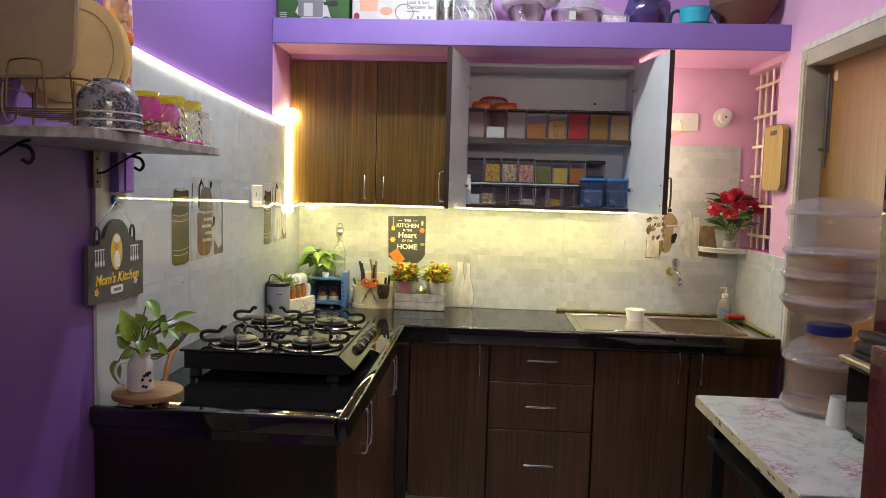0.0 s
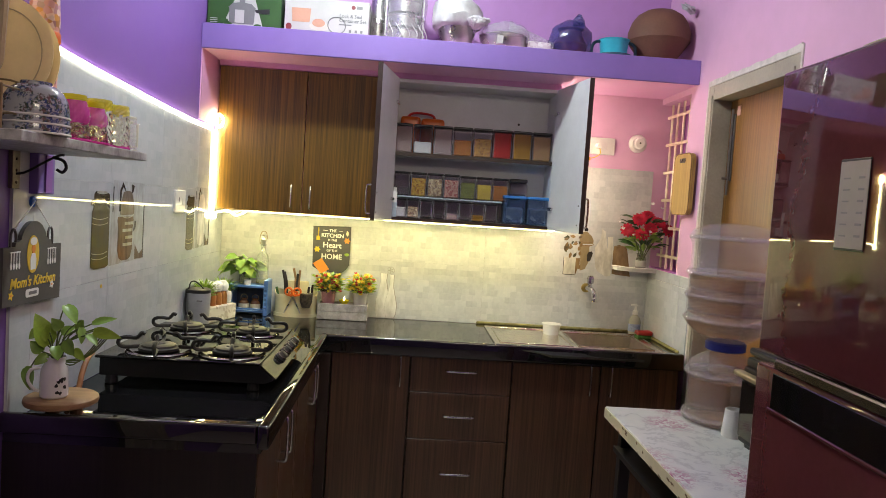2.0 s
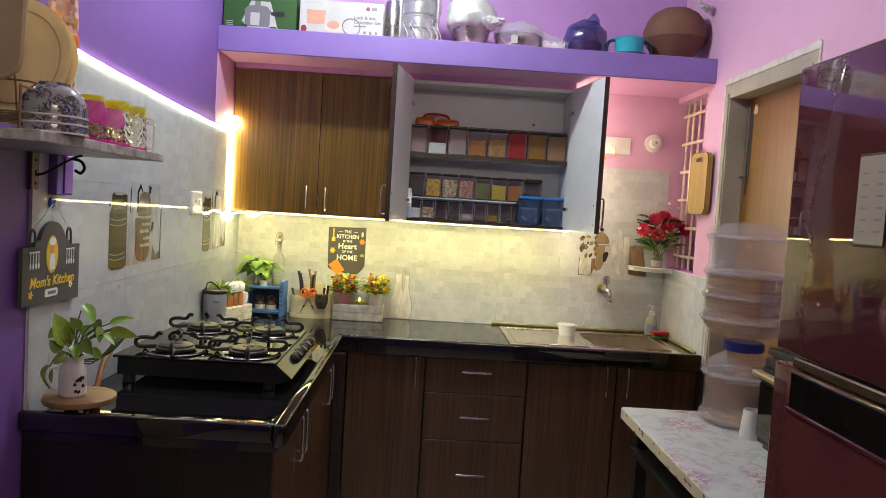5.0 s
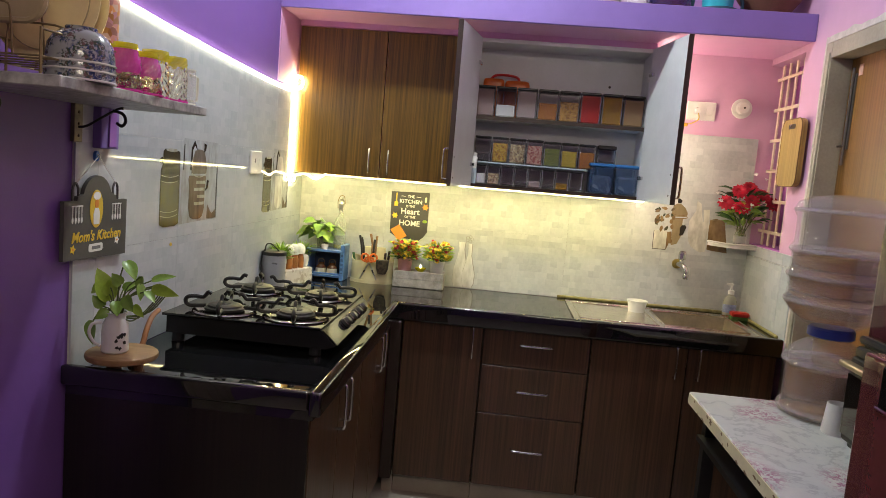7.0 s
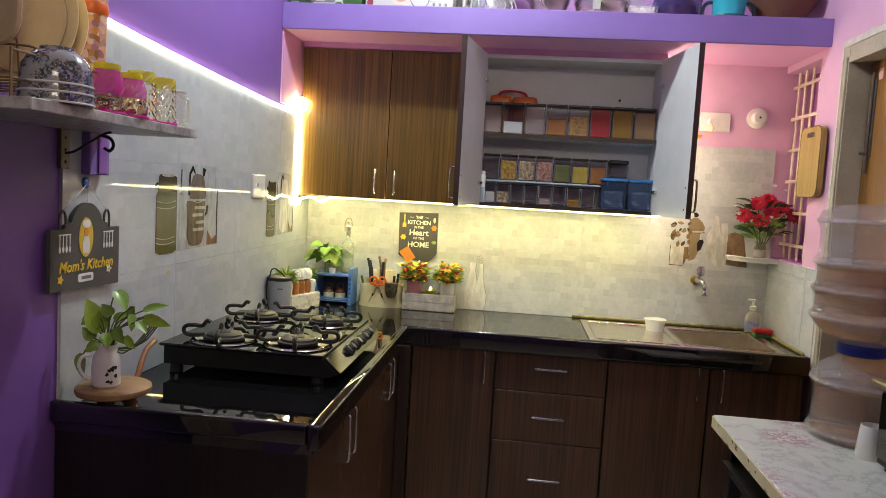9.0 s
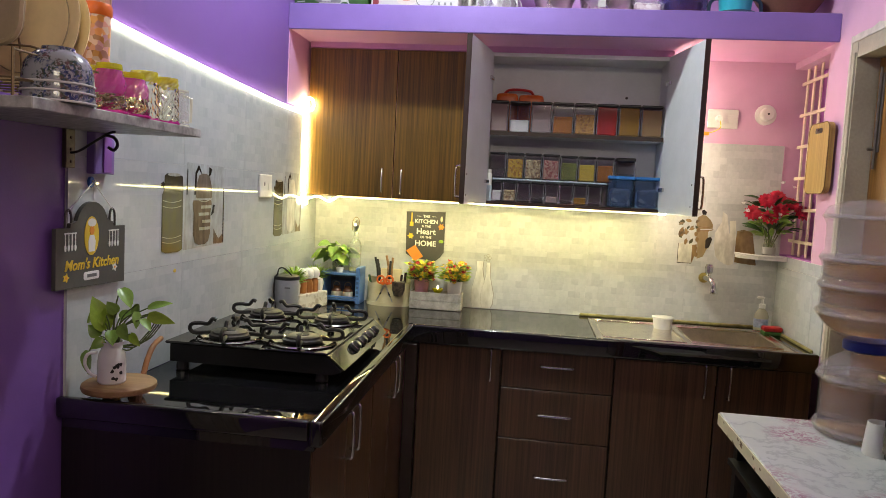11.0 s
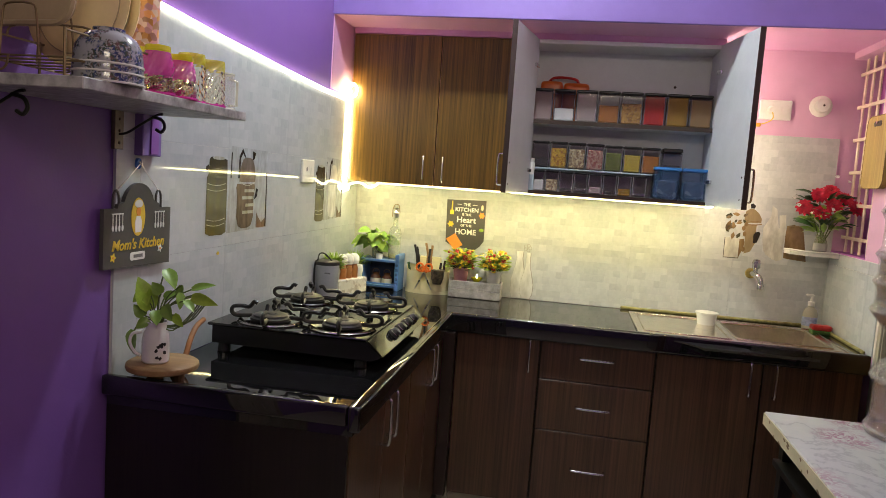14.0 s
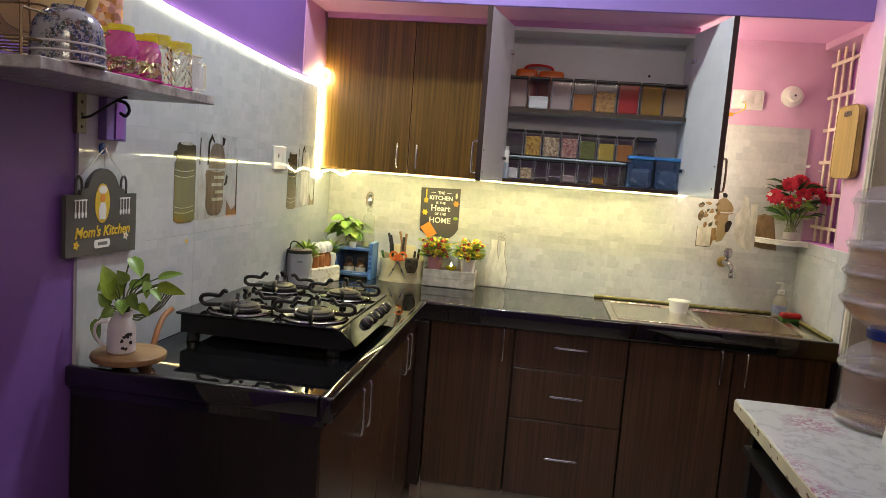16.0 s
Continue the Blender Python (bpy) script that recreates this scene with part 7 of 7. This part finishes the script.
words("Lock & Seal", 0.021, Matrix.Translation((0.055, -0.1105, 0.088)) @ pose(0, 0, 0, 90, 0, 0), GREY_INK, t, align="LEFT")
words("Container Set", 0.021, Matrix.Translation((0.055, -0.1105, 0.068)) @ pose(0, 0, 0, 90, 0, 0), GREY_INK, t, align="LEFT")
part("print_bar", box(0.055, 0.11, -0.1108, -0.11, 0.048, 0.053), GREY_INK, t)
part("badge", slab(ellipse(-0.165, 0.026, 0.013, 0.016), -0.1108, -0.11, "y"), MAROON_INK, t)
part("logo_disc", slab(ellipse(0.115, 0.128, 0.009, 0.009), -0.1108, -0.11, "y"), MAROON_INK, t)
part("logo_bar", box(0.13, 0.155, -0.1108, -0.11, 0.121, 0.135), GREY_INK, t)
part("printed_box", slab([(-0.15, 0.05), (-0.075, 0.05), (-0.07, 0.11), (-0.155, 0.11)], -0.1108, -0.11, "y"), SKIN_INK, t)
part("printed_plate", slab(ellipse(-0.03, 0.035, 0.045, 0.018), -0.1108, -0.11, "y"), surface("pale_print", (0.55, 0.5, 0.46), 0.4), t)
part("printed_food", slab(ellipse(-0.035, 0.05, 0.028, 0.018), -0.1114, -0.1109, "y"), SKIN_INK, t)
part("printed_lid", tube([(0.045 + 0.042 * math.cos(a) * 0.8 + 0.02 * math.sin(a), -0.1105, 0.045 + 0.03 * math.sin(a) - 0.02 * math.cos(a)) for a in np.linspace(0, 2 * math.pi, 24, endpoint=False)], 0.0022, 5, closed=True), GREY_INK, t)
for x in (0.1, 0.125, 0.15):
    part("print_bar", box(x, x + 0.01, -0.1108, -0.11, 0.018, 0.03), GREY_INK, t)
t = thing("steel_tin", (0.745, -0.20, LZ), "tall dark steel tin on the loft", "tin")
part("body", lathe([(0, 0.001), (0.035, 0), (0.036, 0.09), (0.038, 0.092), (0.038, 0.1), (0.036, 0.103), (0.036, 0.2), (0, 0.205)], 22), STEEL, t, smooth=True)
def bag_shape(profile, rows=22, seg=56):
    pts = smooth_path([(r, 0, z) for r, z in profile], max(2, rows // len(profile)))
    return lathe([(max(0.0005, p.x), p.z) for p in pts], seg)


def crumple(bm, amount, freq, seed):
    for v in bm.verts:
        n = noise.noise_vector(v.co * freq + Vector((seed, seed, 0))) + 0.55 * noise.noise_vector(v.co * freq * 3.1 + Vector((0, seed, 5)))
        v.co += n * amount
    return bm


t = thing("tiffin_carrier", (0.865, -0.235, LZ), "stacked steel tiffin carrier wrapped in clear film", "tiffin carrier")
for k in range(4):
    part("tier", lathe([(0.07, 0.004), (0.078, 0.01), (0.078, 0.055), (0.082, 0.058), (0.082, 0.063), (0, 0.064)], 30, (0, 0, 0.064 * k)), STEEL, t, smooth=True)
for x in (-0.085, 0.085):
    part("side_bar", box(x - 0.003, x + 0.003, -0.012, 0.012, 0.0, 0.27), STEEL, t)
bm = crumple(bag_shape([(0.09, 0.0), (0.098, 0.02), (0.092, 0.1), (0.10, 0.18), (0.09, 0.26), (0.03, 0.30)], 30), 0.009, 28, 12)
part("film_wrap", bm, BAG_CLEAR, t, "crumpled clear film", True)
for k in range(6):
    a = -2.2 + 0.35 * k
    part("film_fold", tube(smooth_path([(0.09 * math.cos(a), 0.09 * math.sin(a), 0.0), (0.11 * math.cos(a + 0.2), 0.11 * math.sin(a + 0.2), 0.03), (0.1 * math.cos(a - 0.1), 0.1 * math.sin(a - 0.1), 0.08)], 3), 0.0025, 5), BAG_WHITE, t)


t = thing("steel_pot", (1.105, -0.23, LZ), "steel pot covered with a knotted white bag", "pot")
part("pot", lathe([(0, 0.001), (0.06, 0), (0.085, 0.07), (0.092, 0.105), (0.09, 0.106), (0.08, 0.07), (0, 0.01)], 32), STEEL, t, smooth=True)
part("bag", crumple(bag_shape([(0.096, 0.09), (0.112, 0.11), (0.118, 0.15), (0.105, 0.20), (0.06, 0.225), (0.0, 0.23)]), 0.014, 16, 3), BAG_WHITE, t, "crumpled white bag", True)
kn = part("knot", crumple(bag_shape([(0, 0), (0.02, 0.008), (0.045, 0.03), (0.05, 0.045), (0, 0.05)]), 0.012, 30, 9), BAG_WHITE, t)
kn.location = (0.09, -0.08, 0.08)
t = thing("steel_pan", (1.325, -0.24, LZ), "wide steel pan wrapped in clear film", "pan")
part("pan", lathe([(0, 0.001), (0.09, 0), (0.105, 0.02), (0.110, 0.068), (0.114, 0.07), (0.112, 0.073), (0, 0.03)], 36), STEEL, t, smooth=True)
part("paper_tag", box(-0.045, -0.015, -0.1115, -0.107, 0.02, 0.055), WHITE_CARD, t)
part("film_wrap", crumple(bag_shape([(0.115, 0.06), (0.118, 0.085), (0.09, 0.115), (0.03, 0.13), (0, 0.13)]), 0.012, 18, 5), BAG_CLEAR, t, "crumpled clear film", True)
t = thing("cloth_bundle", (1.485, -0.27, LZ), "small patterned bundle wrapped in film", "bundle")
part("bundle", crumple(box(-0.055, 0.05, -0.04, 0.04, 0, 0.05, 0.012, seg=3), 0.006, 30, 2), speckled("pale_pattern_cloth", [(0.6, 0.55, 0.58), (0.4, 0.3, 0.36), (0.7, 0.68, 0.7)], 70, 0.6), t)
part("film_wrap", crumple(slab([(-0.15, 0.07), (0.055, 0.0), (0.06, 0.05), (-0.14, 0.125)], -0.03, 0.03, "y"), 0.008, 25, 4), BAG_CLEAR, t, "crumpled clear film")
t = thing("copper_pot", (1.632, -0.24, LZ), "copper pot tied in a blue plastic bag", "pot")
part("pot", lathe([(0, 0.001), (0.04, 0), (0.07, 0.03), (0.078, 0.06), (0.055, 0.10), (0.05, 0.12), (0.06, 0.13)], 28), COPPER, t, smooth=True)
part("bag", crumple(bag_shape([(0.06, 0.002), (0.088, 0.03), (0.098, 0.075), (0.088, 0.12), (0.055, 0.155), (0.02, 0.170)]), 0.011, 22, 6), BAG_BLUE, t, "crinkled blue bag", True)
kn = part("bag_knot", crumple(lathe([(0.012, 0), (0.02, 0.012), (0.03, 0.04), (0.012, 0.05), (0, 0.05)], 14), 0.008, 40, 1), BAG_BLUE, t)
kn.matrix_local = pose(0.01, 0, 0.155, 0, 55, 0)
t = thing("plastic_tub", (1.832, -0.26, LZ), "turquoise plastic tub with looped handles", "tub")
part("tub", lathe([(0, 0.001), (0.05, 0), (0.058, 0.006), (0.066, 0.085), (0.072, 0.092), (0.068, 0.092), (0.052, 0.01), (0, 0.008)], 32), CYAN_PLASTIC, t, smooth=True)
for sgn in (-1, 1):
    part("handle", tube(smooth_path([(sgn * 0.055, 0, 0.084), (sgn * 0.082, 0, 0.082), (sgn * 0.100, 0, 0.062), (sgn * 0.102, 0, 0.012)], 4), 0.0075, 8), TEAL_DARK, t, "dark teal handle", True)
part("base_ring", lathe([(0.07, 0.0), (0.085, 0.002), (0.085, 0.022), (0.068, 0.026)], 30), TEAL_DARK, t, smooth=True)
t = thing("clay_pot", (2.055, -0.21, LZ), "round brown clay water pot with a white tie", "clay pot")
part("body", lathe([(0, 0.0), (0.05, 0.0), (0.085, 0.03), (0.125, 0.085), (0.139, 0.108), (0.142, 0.112), (0.141, 0.118), (0.143, 0.15), (0.128, 0.195), (0.105, 0.228), (0.07, 0.25), (0.035, 0.26), (0, 0.263)], 48), TERRACOTTA, t, smooth=True)
tie = part("tie", crumple(lathe([(0, 0), (0.02, 0.006), (0.034, 0.02), (0.02, 0.03), (0, 0.034)], 14), 0.012, 45, 8), BAG_WHITE, t, "crumpled white tie")
tie.matrix_local = pose(0.085, -0.09, 0.235, 30, 30, 0)
for sgn in (-1, 1):
    part("tie_wing", leaf_blade(0.04, 0.03, 0.2, False, 3), BAG_WHITE, tie).matrix_local = aim((0, 0, 0.02), (sgn, -0.4, 0.5))

# ---------------- wall tiles, piece by piece ----------------
wt = thing("wall_tiles_back", (0, 0, 0), "pale grey mosaic-print glazed wall tiles", "wall tiles", kind="structure")
part("grout_bed", box(0.0, XR, YB - 0.004, YB, CT, 1.335), GROUT, wt)
part("grout_bed", box(1.65, XR - 0.02, YB - 0.004, YB, 1.335, 1.664), GROUT, wt)
COLS = [(0.008, 0.44), (0.44, 0.89), (0.89, 1.34), (1.34, 1.79), (1.79, XR - 0.008)]
tiles(wt, COLS, [(CT + 0.001, 1.12)], "y", YB, TILE_BACK)
tiles(wt, COLS[:3] + [(1.34, 1.65)], [(1.12, 1.335)], "y", YB, TILE_BACK)
tiles(wt, [(1.65, 1.79), (1.79, XR - 0.008)], [(1.12, 1.42)], "y", YB, TILE_BACK)
tiles(wt, [(1.65, 1.79), (1.79, XR - 0.02)], [(1.42, 1.664)], "y", YB, TILE_BACK)
wl = thing("wall_tiles_side", (0, 0, 0), "glossy pale grey mosaic-print wall tiles", "wall tiles", kind="structure")
part("grout_bed", box(0.0, 0.004, -1.815, YB - 0.008, CT, 1.695), GROUT, wl)
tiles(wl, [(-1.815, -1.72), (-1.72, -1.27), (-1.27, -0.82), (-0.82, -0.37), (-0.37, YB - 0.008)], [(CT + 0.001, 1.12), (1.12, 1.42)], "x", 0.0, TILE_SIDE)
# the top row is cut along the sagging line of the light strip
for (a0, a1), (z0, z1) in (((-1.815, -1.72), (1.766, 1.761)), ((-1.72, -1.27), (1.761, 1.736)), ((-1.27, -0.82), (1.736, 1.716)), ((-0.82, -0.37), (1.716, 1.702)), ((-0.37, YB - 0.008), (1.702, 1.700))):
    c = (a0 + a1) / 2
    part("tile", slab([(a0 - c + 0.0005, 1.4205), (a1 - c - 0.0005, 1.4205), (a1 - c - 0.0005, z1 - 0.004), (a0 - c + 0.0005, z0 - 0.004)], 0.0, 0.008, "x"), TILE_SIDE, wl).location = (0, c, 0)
wr = thing("wall_tiles_sink", (0, 0, 0), "pale grey mosaic-print wall tiles beside the sink", "wall tiles", kind="structure")
part("grout_bed", box(XR - 0.004, XR, -0.49, YB - 0.008, CT, 1.17), GROUT, wr)
for a0, a1 in ((-0.49, -0.37), (-0.37, YB - 0.008)):
    for z0, z1 in ((CT + 0.001, 1.12), (1.12, 1.17)):
        part("tile", box(-0.008, 0, -(a1 - a0) / 2 + 0.001, (a1 - a0) / 2 - 0.001, -(z1 - z0) / 2 + 0.001, (z1 - z0) / 2 - 0.001, 0.0012), TILE_SIDE, wr).location = (XR, (a0 + a1) / 2, (z0 + z1) / 2)
